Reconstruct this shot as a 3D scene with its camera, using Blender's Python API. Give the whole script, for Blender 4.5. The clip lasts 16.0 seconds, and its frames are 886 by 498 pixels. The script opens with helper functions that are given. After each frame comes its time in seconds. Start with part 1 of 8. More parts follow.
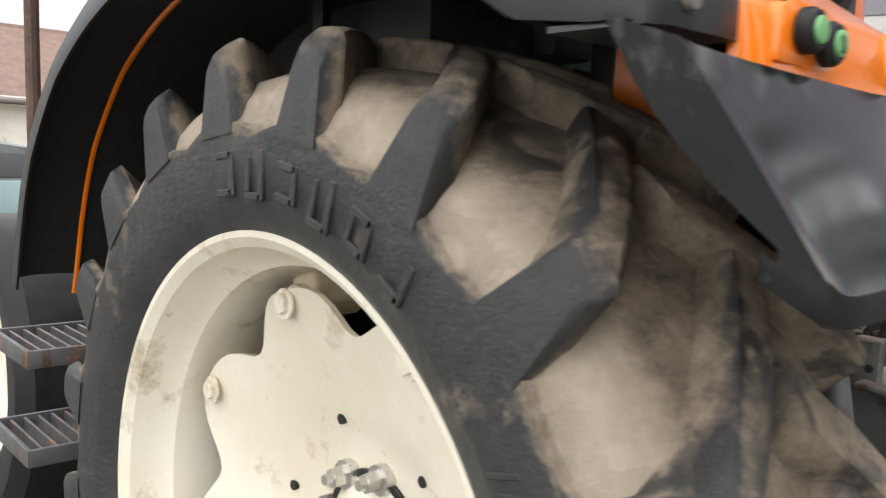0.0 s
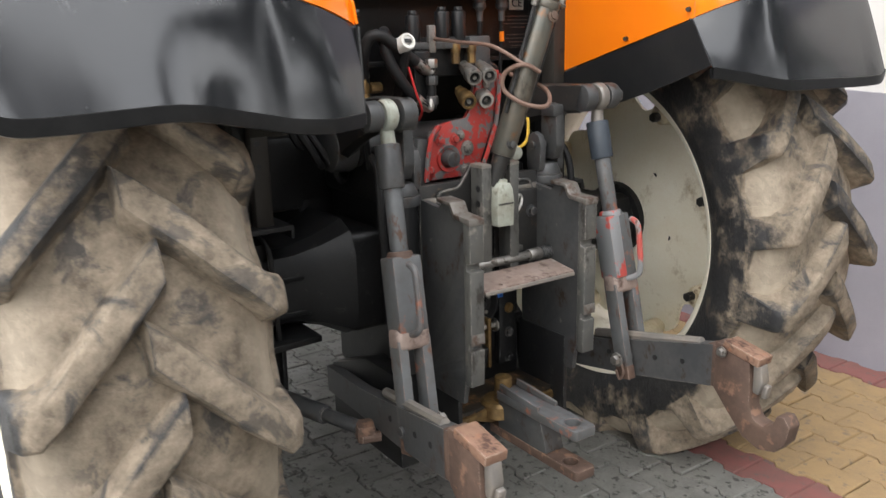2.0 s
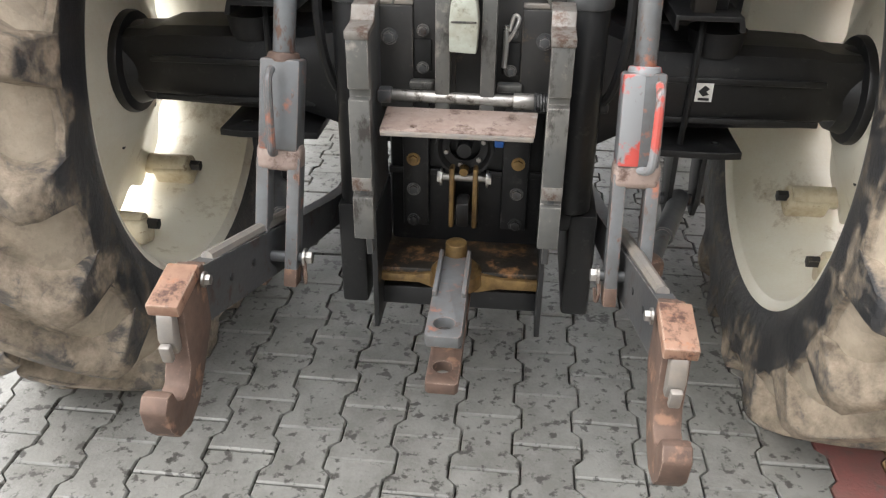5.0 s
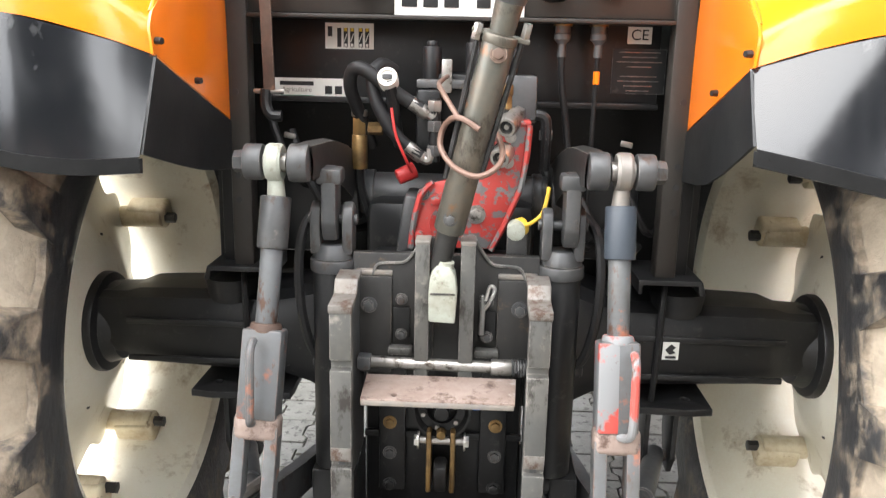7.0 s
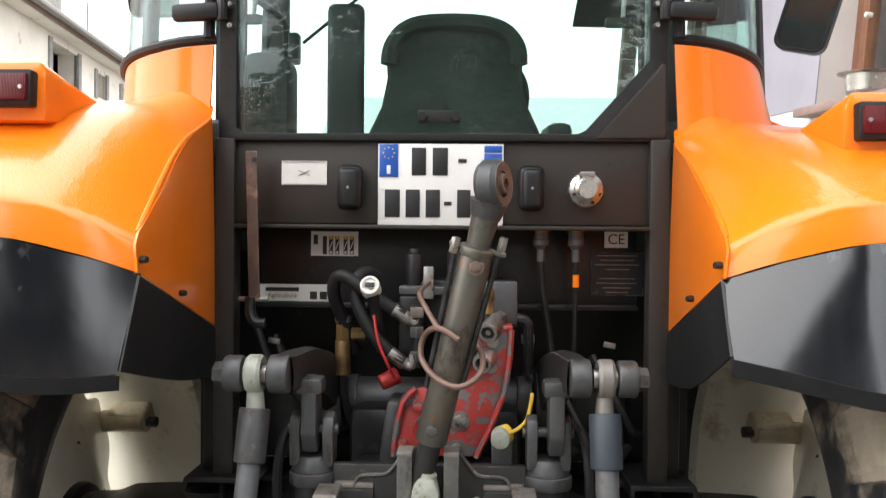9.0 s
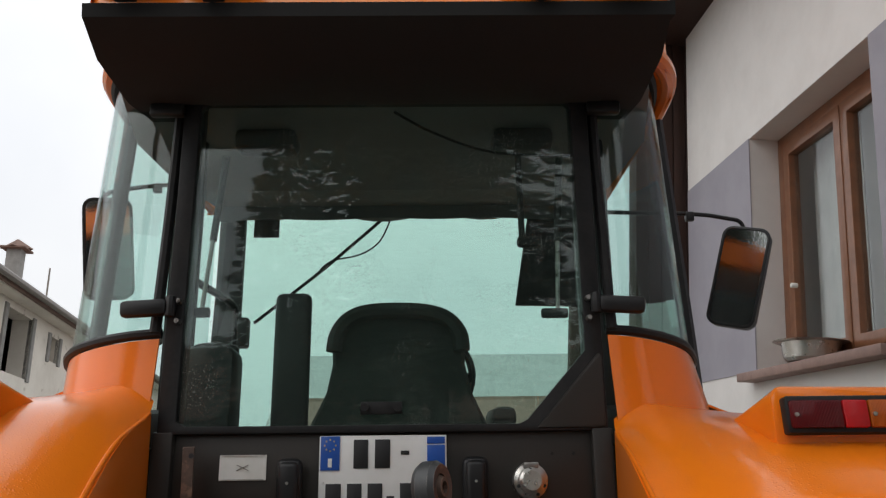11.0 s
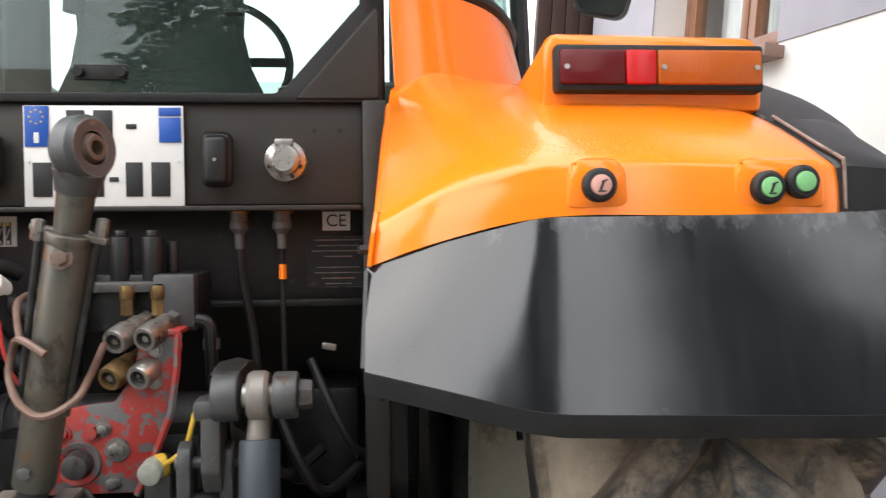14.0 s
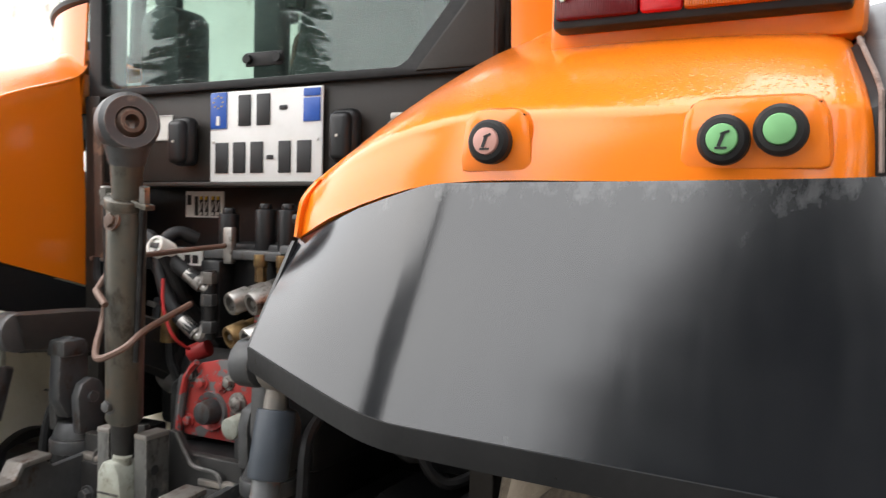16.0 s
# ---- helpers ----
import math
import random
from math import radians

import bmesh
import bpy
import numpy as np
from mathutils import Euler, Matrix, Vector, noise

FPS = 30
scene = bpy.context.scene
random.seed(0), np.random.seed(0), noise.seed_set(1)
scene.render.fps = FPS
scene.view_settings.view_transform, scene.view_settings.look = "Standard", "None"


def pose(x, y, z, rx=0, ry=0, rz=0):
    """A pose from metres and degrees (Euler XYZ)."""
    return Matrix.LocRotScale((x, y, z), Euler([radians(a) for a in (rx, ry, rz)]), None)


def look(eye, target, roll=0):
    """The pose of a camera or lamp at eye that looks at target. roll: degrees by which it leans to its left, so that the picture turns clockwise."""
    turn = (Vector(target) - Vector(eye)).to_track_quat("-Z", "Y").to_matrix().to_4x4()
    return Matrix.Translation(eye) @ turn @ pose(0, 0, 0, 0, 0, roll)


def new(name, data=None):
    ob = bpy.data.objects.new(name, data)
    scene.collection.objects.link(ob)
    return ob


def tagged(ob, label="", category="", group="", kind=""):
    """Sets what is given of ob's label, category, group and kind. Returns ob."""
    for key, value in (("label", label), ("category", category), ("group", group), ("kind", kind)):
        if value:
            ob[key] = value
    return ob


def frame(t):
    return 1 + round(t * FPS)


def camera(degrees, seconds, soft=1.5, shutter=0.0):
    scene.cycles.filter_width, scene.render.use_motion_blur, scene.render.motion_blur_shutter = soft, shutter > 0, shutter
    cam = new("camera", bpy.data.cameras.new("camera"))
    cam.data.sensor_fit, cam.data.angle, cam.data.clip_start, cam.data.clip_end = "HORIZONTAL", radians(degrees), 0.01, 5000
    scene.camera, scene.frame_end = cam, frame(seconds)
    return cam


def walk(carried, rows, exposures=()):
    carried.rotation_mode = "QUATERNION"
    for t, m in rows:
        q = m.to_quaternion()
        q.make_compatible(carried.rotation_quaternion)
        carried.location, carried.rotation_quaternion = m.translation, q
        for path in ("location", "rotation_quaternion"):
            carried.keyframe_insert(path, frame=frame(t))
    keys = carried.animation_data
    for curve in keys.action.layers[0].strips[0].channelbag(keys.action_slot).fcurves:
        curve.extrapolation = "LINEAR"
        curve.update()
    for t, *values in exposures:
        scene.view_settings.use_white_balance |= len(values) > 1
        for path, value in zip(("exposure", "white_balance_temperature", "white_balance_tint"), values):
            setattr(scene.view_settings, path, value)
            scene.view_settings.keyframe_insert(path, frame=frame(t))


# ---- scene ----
# one lens, one path
cam = camera(56.7, 16.0, 1.25, 0.22)
PATH = [
    (0, (-1.852, -0.975, 1.476), (-0.505, 0.488, 1.265), 2.6),
    (0.5, (-1.763, -1.323, 1.491), (-0.476, 0.196, 1.301), 0.6),
    (1, (-1.737, -1.641, 1.477), (-0.462, -0.113, 1.269), 0.7),
    (1.5, (-1.555, -1.89, 1.446), (-0.367, -0.305, 1.169), -0.6),
    (2, (-1.326, -2.045, 1.487), (-0.243, -0.443, 0.977), -1.5),
    (2.5, (-1.014, -2.047, 1.458), (-0.061, -0.402, 0.833), 0.6),
    (3, (-0.700, -2.045, 1.450), (-0.049, -0.344, 0.620), 0.6),
    (3.1, (-0.62, -2.064, 1.463), (-0.045, -0.359, 0.589), 0.8),
    (5.3, (0.119, -1.975, 1.436), (-0.06, -0.237, 0.463), 0.7),
    (5.5, (0.118, -1.97, 1.445), (-0.055, -0.195, 0.54), 0.8),
    (6, (0.092, -1.967, 1.455), (-0.034, -0.119, 0.701), 1.2),
    (6.3, (0.079, -1.973, 1.486), (-0.017, -0.088, 0.826), 1.6),
    (6.5, (0.074, -1.981, 1.498), (-0.015, -0.077, 0.892), 1.6),
    (7, (0.055, -1.975, 1.521), (-0.024, -0.031, 1.056), 1.3),
    (7.5, (0.057, -1.968, 1.529), (-0.023, 0.001, 1.184), 1.1),
    (8, (0.06, -1.962, 1.543), (-0.025, 0.022, 1.313), 0.4),
    (8.5, (0.075, -1.961, 1.555), (-0.019, 0.033, 1.431), 0.3),
    (9, (0.082, -1.969, 1.574), (0.006, 0.029, 1.546), 0.5),
    (9.5, (0.107, -1.983, 1.614), (0.08, 0.006, 1.817), -0.1),
    (10, (0.119, -1.996, 1.652), (0.139, -0.037, 2.055), -0.7),
    (10.2, (0.118, -2.0, 1.655), (0.15, -0.051, 2.1), -0.7),
    (12.3, (0.153, -1.989, 1.631), (0.166, -0.111, 2.317), -0.6),
    (12.5, (0.184, -1.968, 1.616), (0.226, -0.057, 2.203), -0.2),
    (13, (0.266, -1.938, 1.579), (0.38, 0.031, 1.914), -0.1),
    (13.5, (0.366, -1.809, 1.561), (0.504, 0.185, 1.654), -0.2),
    (14, (0.517, -1.644, 1.563), (0.683, 0.348, 1.503), -0.5),
    (14.5, (0.745, -1.613, 1.552), (0.725, 0.386, 1.481), -1.0),
    (15, (0.937, -1.579, 1.549), (0.569, 0.386, 1.495), -1.5),
    (15.5, (1.037, -1.454, 1.546), (0.459, 0.46, 1.518), -0.2),
    (16, (1.143, -1.365, 1.535), (0.213, 0.404, 1.459), 1.1),
]
EXPOSURE = [(0.0, 0.52), (1.0, 0.62), (1.5, 0.72), (2.5, 1.62), (3.0, 1.87), (5.5, 1.70), (6.5, 2.10), (7.0, 2.26), (8.0, 1.77), (9.0, 1.12), (10.2, 0.06), (12.3, -0.94), (13.0, -0.64), (13.5, -0.08), (14.0, 1.16), (14.5, 1.26), (15.2, 1.26), (16.0, 1.06)]
walk(cam, [(t, look(eye, target, roll)) for t, eye, target, roll in PATH], EXPOSURE)
SKY = 1.0

# ---------------------------------------------------------------- world, sun
world = bpy.data.worlds.new("overcast_sky")
scene.world = world
world.use_nodes = True
wn, wl = world.node_tree.nodes, world.node_tree.links
wn.clear()
sky = wn.new("ShaderNodeTexSky")
sky.sky_type = "NISHITA"
sky.sun_disc = False
sky.sun_elevation, sky.sun_rotation = radians(46), radians(247)
sky.air_density, sky.dust_density, sky.ozone_density = 1.2, 3.0, 1.0
bw = wn.new("ShaderNodeRGBToBW")
tc = wn.new("ShaderNodeTexCoord")
cl = wn.new("ShaderNodeTexNoise")
cl.inputs["Scale"].default_value, cl.inputs["Detail"].default_value = 2.2, 5
cr = wn.new("ShaderNodeValToRGB")
cr.color_ramp.elements[0].position, cr.color_ramp.elements[0].color = 0.3, (0.80, 0.82, 0.86, 1)
cr.color_ramp.elements[1].position, cr.color_ramp.elements[1].color = 0.7, (1.0, 1.0, 1.0, 1)
mixs = wn.new("ShaderNodeMix")
mixs.data_type = "RGBA"
mixs.inputs[0].default_value = 0.9
bgs = wn.new("ShaderNodeBackground")
bgs.inputs["Strength"].default_value = SKY
skym = wn.new("ShaderNodeMix")
skym.data_type, skym.blend_type = "RGBA", "MULTIPLY"
skym.inputs[0].default_value = 1.0
skym.inputs[7].default_value = (0.12, 0.12, 0.12, 1)
outw = wn.new("ShaderNodeOutputWorld")
wl.new(tc.outputs["Generated"], cl.inputs["Vector"])
wl.new(cl.outputs["Fac"], cr.inputs[0])
wl.new(sky.outputs[0], skym.inputs[6])
wl.new(skym.outputs[2], mixs.inputs[6])
wl.new(cr.outputs[0], mixs.inputs[7])
# overcast: the zenith more than twice as bright as the horizon
sep = wn.new("ShaderNodeSeparateXYZ")
grad = wn.new("ShaderNodeMapRange")
grad.inputs["From Min"].default_value, grad.inputs["From Max"].default_value = 0.0, 1.0
grad.inputs["To Min"].default_value, grad.inputs["To Max"].default_value = 1.38, 2.1
over = wn.new("ShaderNodeVectorMath")
over.operation = "SCALE"
wl.new(tc.outputs["Generated"], sep.inputs[0])
wl.new(sep.outputs["Z"], grad.inputs["Value"])
wl.new(mixs.outputs[2], over.inputs[0])
wl.new(grad.outputs[0], over.inputs["Scale"])
wl.new(over.outputs[0], bgs.inputs["Color"])
wl.new(bgs.outputs[0], outw.inputs[0])

sun = new("sun", bpy.data.lights.new("sun", "SUN"))
sun.data.energy, sun.data.angle, sun.data.color = 1.0, radians(95), (1.0, 0.97, 0.92)
sun.matrix_world = look((-7, -3, 8), (0, 0, 0))


# ---------------------------------------------------------------- materials
def nodes_of(m):
    return m.node_tree.nodes, m.node_tree.links


def surface(name, base, second=None, rough=0.6, metal=0.0, grain=40.0, stain=3.0, amount=0.5, bump=0.2, coat=0.0,
            rough_var=0.15, spread=(0.4, 0.65), third=None, third_at=(0.58, 0.66), third_scale=14.0, spec=0.5):
    """A procedural surface: base colour, stains of a second colour at two scales, worn spots of a third, fine bump."""
    m = bpy.data.materials.new(name)
    m.use_nodes = True
    n, l = nodes_of(m)
    p = n["Principled BSDF"]
    p.inputs["Metallic"].default_value = metal
    p.inputs["Specular IOR Level"].default_value = spec
    p.inputs["Coat Weight"].default_value = coat
    p.inputs["Coat Roughness"].default_value = 0.08
    co = n.new("ShaderNodeTexCoord")
    oi = n.new("ShaderNodeObjectInfo")
    off = n.new("ShaderNodeVectorMath")
    off.operation = "SCALE"
    off.inputs[0].default_value = (7.3, 3.1, 5.7)
    l.new(oi.outputs["Random"], off.inputs["Scale"])
    add = n.new("ShaderNodeVectorMath")
    add.operation = "ADD"
    l.new(co.outputs["Object"], add.inputs[0])
    l.new(off.outputs[0], add.inputs[1])
    big = n.new("ShaderNodeTexNoise")
    big.inputs["Scale"].default_value, big.inputs["Detail"].default_value, big.inputs["Roughness"].default_value = stain, 6, 0.65
    fine = n.new("ShaderNodeTexNoise")
    fine.inputs["Scale"].default_value, fine.inputs["Detail"].default_value = grain, 4
    l.new(add.outputs[0], big.inputs["Vector"])
    l.new(add.outputs[0], fine.inputs["Vector"])
    ramp = n.new("ShaderNodeValToRGB")
    ramp.color_ramp.elements[0].position, ramp.color_ramp.elements[1].position = spread
    a = (*base, 1)
    b = (*(second or tuple(c * 0.75 for c in base)), 1)
    ramp.color_ramp.elements[0].color, ramp.color_ramp.elements[1].color = a, b
    sm = n.new("ShaderNodeMath")
    sm.operation = "MULTIPLY_ADD"
    sm.inputs[1].default_value, sm.inputs[2].default_value = 0.25, -0.125
    l.new(fine.outputs["Fac"], sm.inputs[0])
    s2 = n.new("ShaderNodeMath")
    s2.operation = "ADD"
    l.new(big.outputs["Fac"], s2.inputs[0])
    l.new(sm.outputs[0], s2.inputs[1])
    l.new(s2.outputs[0], ramp.inputs[0])
    mx = n.new("ShaderNodeMix")
    mx.data_type = "RGBA"
    mx.inputs[0].default_value = amount
    mx.inputs[6].default_value = a
    l.new(ramp.outputs[0], mx.inputs[7])
    col = mx.outputs[2]
    if third:
        t3 = n.new("ShaderNodeTexNoise")
        t3.inputs["Scale"].default_value, t3.inputs["Detail"].default_value, t3.inputs["Roughness"].default_value = third_scale, 5, 0.6
        l.new(add.outputs[0], t3.inputs["Vector"])
        r3 = n.new("ShaderNodeValToRGB")
        r3.color_ramp.elements[0].position, r3.color_ramp.elements[1].position = third_at
        l.new(t3.outputs["Fac"], r3.inputs[0])
        m3 = n.new("ShaderNodeMix")
        m3.data_type = "RGBA"
        l.new(r3.outputs[0], m3.inputs[0])
        l.new(col, m3.inputs[6])
        m3.inputs[7].default_value = (*third, 1)
        col = m3.outputs[2]
    l.new(col, p.inputs["Base Color"])
    rr = n.new("ShaderNodeMath")
    rr.operation = "MULTIPLY_ADD"
    rr.inputs[1].default_value, rr.inputs[2].default_value = rough_var * 2, rough - rough_var
    l.new(big.outputs["Fac"], rr.inputs[0])
    l.new(rr.outputs[0], p.inputs["Roughness"])
    if bump:
        bp = n.new("ShaderNodeBump")
        bp.inputs["Strength"].default_value, bp.inputs["Distance"].default_value = bump, 0.004
        l.new(fine.outputs["Fac"], bp.inputs["Height"])
        l.new(bp.outputs[0], p.inputs["Normal"])
    return m


def plain(name, base, rough=0.5, metal=0.0, coat=0.0, spec=0.5):
    return surface(name, base, tuple(c * 0.8 for c in base), rough, metal, 120, 8, 0.6, 0.05, coat, spec=spec)


ORANGE = surface("orange_paint", (0.92, 0.215, 0.008), (0.88, 0.195, 0.007), 0.32, 0, 420, 2.5, 0.5, 0.03, 0.8, 0.05, spec=0.2)
BLACKPLASTIC = surface("black_plastic", (0.0105, 0.0108, 0.0118), (0.017, 0.017, 0.0175), 0.40, 0, 260, 4, 0.6, 0.04, 0.0, 0.10,
                       third=(0.07, 0.07, 0.07), third_at=(0.70, 0.84), third_scale=12, spec=0.38)
LINERBLACK = surface("matt_black_underside", (0.008, 0.008, 0.008), (0.014, 0.013, 0.012), 0.8, 0, 120, 6, 0.6, 0.1)
BLACKPAINT = surface("black_chassis_paint", (0.0085, 0.0088, 0.0096), (0.018, 0.018, 0.0185), 0.42, 0, 90, 5, 0.6, 0.08, 0.0, 0.12, spec=0.38)
INNERBLACK = surface("dull_scuffed_black_plate", (0.012, 0.0125, 0.0135), (0.022, 0.0215, 0.021), 0.4, 0, 120, 7, 0.7, 0.06, 0.0, 0.12)
LIPBLACK = surface("worn_black_lip", (0.0075, 0.0078, 0.0085), (0.016, 0.016, 0.0165), 0.32, 0, 120, 9, 0.7, 0.08, 0.0, 0.15, spec=0.28)
CABPAINT = surface("anthracite_cab_paint", (0.031, 0.0275, 0.0245), (0.044, 0.039, 0.034), 0.42, 0, 160, 4, 0.5, 0.04, 0.0, 0.1, spec=0.28)
STEELGREY = surface("grey_worn_casting", (0.056, 0.058, 0.061), (0.095, 0.094, 0.092), 0.45, 0.3, 70, 6, 0.7, 0.12, 0.0, 0.12,
                    third=(0.20, 0.185, 0.165), third_at=(0.66, 0.78), third_scale=22)
LINKGREY = surface("grey_link_paint", (0.112, 0.117, 0.122), (0.078, 0.073, 0.068), 0.5, 0.2, 60, 7, 0.7, 0.1, 0.0, 0.1,
                   third=(0.30, 0.115, 0.07), third_at=(0.60, 0.68), third_scale=17)
REDPAINT = surface("chipped_red_paint", (0.40, 0.036, 0.030), (0.33, 0.045, 0.036), 0.5, 0, 60, 6, 0.6, 0.08, 0.0, 0.1,
                   third=(0.13, 0.13, 0.13), third_at=(0.53, 0.56), third_scale=17)
RAILGREY = surface("scuffed_light_grey_rail", (0.082, 0.082, 0.078), (0.115, 0.110, 0.098), 0.5, 0.25, 70, 9, 0.7, 0.12, 0.0, 0.12,
                   third=(0.24, 0.215, 0.19), third_at=(0.60, 0.72), third_scale=18)
DARKCAST = surface("dark_grey_casting", (0.018, 0.0178, 0.0175), (0.032, 0.030, 0.028), 0.48, 0.1, 70, 7, 0.7, 0.12, 0.0, 0.12,
                   third=(0.11, 0.085, 0.065), third_at=(0.66, 0.76), third_scale=24)
PALETIP = surface("bare_pinkish_worn_tip", (0.17, 0.160, 0.148), (0.11, 0.094, 0.080), 0.5, 0.35, 60, 16, 0.8, 0.2, 0.0, 0.1)
REDLINK = surface("red_over_grey_paint", (0.42, 0.060, 0.048), (0.36, 0.07, 0.055), 0.5, 0, 60, 6, 0.6, 0.08, 0.0, 0.1,
                  third=(0.19, 0.195, 0.20), third_at=(0.46, 0.50), third_scale=11)
RUST = surface("rusty_iron", (0.075, 0.047, 0.036), (0.135, 0.085, 0.062), 0.7, 0.2, 60, 9, 0.8, 0.3, 0.0, 0.1,
               third=(0.22, 0.125, 0.082), third_at=(0.58, 0.68), third_scale=20)
RUSTPALE = surface("pale_rusty_plate", (0.30, 0.235, 0.205), (0.21, 0.15, 0.125), 0.55, 0.3, 60, 12, 0.8, 0.2, 0.0, 0.1,
                   third=(0.40, 0.36, 0.33), third_at=(0.58, 0.66), third_scale=16)
RUSTORANGE = surface("orange_rust_cap", (0.225, 0.130, 0.088), (0.15, 0.082, 0.054), 0.75, 0.1, 70, 12, 0.8, 0.25, 0.0, 0.1,
                     third=(0.25, 0.11, 0.06), third_at=(0.58, 0.68), third_scale=30)
BARESTEEL = surface("bare_steel", (0.36, 0.345, 0.325), (0.24, 0.22, 0.20), 0.38, 0.85, 80, 10, 0.7, 0.1, 0.0, 0.12)
WORNEDGE = surface("worn_steel_edge", (0.20, 0.185, 0.17), (0.28, 0.24, 0.20), 0.5, 0.4, 60, 14, 0.8, 0.2, 0.0, 0.1)
BRASS = surface("greasy_brass_bronze", (0.26, 0.165, 0.065), (0.07, 0.045, 0.025), 0.4, 0.6, 60, 14, 0.8, 0.2, 0.0, 0.1)
PALEGREEN = surface("pale_grey_green_paint", (0.36, 0.38, 0.33), (0.22, 0.21, 0.16), 0.55, 0, 60, 14, 0.7, 0.1)
RIMCREAM = surface("cream_wheel_paint", (0.80, 0.765, 0.65), (0.70, 0.62, 0.47), 0.38, 0, 120, 3, 0.6, 0.03, 0.25, 0.08,
                   third=(0.38, 0.25, 0.14), third_at=(0.68, 0.78), third_scale=11)
BRACKETCREAM = surface("stained_cream_bracket_paint", (0.60, 0.53, 0.38), (0.42, 0.33, 0.20), 0.45, 0, 90, 14, 0.8, 0.08, 0.1, 0.1,
                       third=(0.16, 0.09, 0.05), third_at=(0.62, 0.72), third_scale=26)
RUBBER = surface("black_rubber_hose", (0.014, 0.014, 0.015), (0.028, 0.027, 0.026), 0.5, 0, 90, 12, 0.6, 0.1, spec=0.25)


def weather(m, tint, at=(0.54, 0.64), scale=26.0, streak=1.0):
    """Rust, grease and chipped spots with ragged outlines over a finished paint, rougher than the paint round them."""
    n, l = nodes_of(m)
    p = n["Principled BSDF"]
    co = n.new("ShaderNodeTexCoord")
    oi = n.new("ShaderNodeObjectInfo")
    mp = n.new("ShaderNodeMapping")
    mp.inputs["Scale"].default_value = (1, 1, streak)
    l.new(co.outputs["Object"], mp.inputs["Vector"])
    ns = n.new("ShaderNodeTexNoise")
    ns.noise_dimensions = "4D"
    ns.inputs["Scale"].default_value, ns.inputs["Detail"].default_value, ns.inputs["Roughness"].default_value = scale, 8, 0.72
    mu = n.new("ShaderNodeMath")
    mu.operation = "MULTIPLY"
    mu.inputs[1].default_value = 40
    l.new(oi.outputs["Random"], mu.inputs[0])
    l.new(mu.outputs[0], ns.inputs["W"])
    l.new(mp.outputs[0], ns.inputs["Vector"])
    rp = n.new("ShaderNodeValToRGB")
    rp.color_ramp.elements[0].position, rp.color_ramp.elements[1].position = at
    l.new(ns.outputs["Fac"], rp.inputs[0])
    mx = n.new("ShaderNodeMix")
    mx.data_type = "RGBA"
    l.new(rp.outputs[0], mx.inputs[0])
    l.new(p.inputs["Base Color"].links[0].from_socket, mx.inputs[6])
    mx.inputs[7].default_value = (*tint, 1)
    l.new(mx.outputs[2], p.inputs["Base Color"])
    return m


weather(STEELGREY, (0.045, 0.026, 0.018), (0.55, 0.63), 20, 0.6)
weather(RAILGREY, (0.030, 0.026, 0.023), (0.53, 0.62), 22, 0.5)
weather(LINKGREY, (0.085, 0.045, 0.030), (0.56, 0.62), 24, 0.4)
weather(REDLINK, (0.085, 0.045, 0.030), (0.58, 0.63), 26, 0.4)
weather(RUSTORANGE, (0.055, 0.026, 0.018), (0.50, 0.60), 30)
weather(PALETIP, (0.075, 0.045, 0.032), (0.50, 0.60), 34)
weather(RUSTPALE, (0.085, 0.050, 0.038), (0.52, 0.64), 24)
weather(BARESTEEL, (0.055, 0.045, 0.036), (0.54, 0.64), 40)
weather(DARKCAST, (0.085, 0.055, 0.036), (0.60, 0.68), 30)
weather(BLACKPAINT, (0.038, 0.036, 0.034), (0.58, 0.68), 28)
weather(RIMCREAM, (0.36, 0.27, 0.15), (0.56, 0.72), 9, 0.7)
weather(REDPAINT, (0.16, 0.155, 0.15), (0.57, 0.60), 42)
GREASY = weather(surface("greasy_black_beam", (0.016, 0.014, 0.012), (0.035, 0.028, 0.02), 0.35, 0.1, 60, 9, 0.7, 0.2, 0.0, 0.12), (0.19, 0.10, 0.045), (0.50, 0.60), 16)
WHITELABEL = surface("white_label", (0.74, 0.73, 0.69), (0.66, 0.64, 0.58), 0.5, 0, 80, 9, 0.6, 0.02)
PLATEWHITE = surface("white_plate_sheet", (0.78, 0.78, 0.76), (0.70, 0.69, 0.66), 0.35, 0, 80, 9, 0.5, 0.02)
PLATEBLUE = plain("plate_blue", (0.015, 0.09, 0.42), 0.35)
INK = plain("black_ink", (0.012, 0.012, 0.013), 0.5)
GREENINK = plain("green_ink", (0.02, 0.22, 0.10), 0.5)
YELLOWINK = plain("yellow_ink", (0.75, 0.50, 0.03), 0.5)
GREENBTN = plain("green_button_plastic", (0.19, 0.46, 0.19), 0.5)
PINKBTN = plain("faded_red_button_plastic", (0.62, 0.33, 0.28), 0.5)
YELLOWPLASTIC = plain("yellow_cap_plastic", (0.62, 0.40, 0.035), 0.5)
REDPLASTIC = plain("red_cap_plastic", (0.45, 0.025, 0.025), 0.45)
BLUEPLASTIC = plain("blue_plug_plastic", (0.02, 0.12, 0.45), 0.4)
COPPER = surface("pinkish_brown_wire", (0.17, 0.105, 0.08), (0.13, 0.075, 0.055), 0.5, 0.2, 90, 20, 0.6, 0.1)
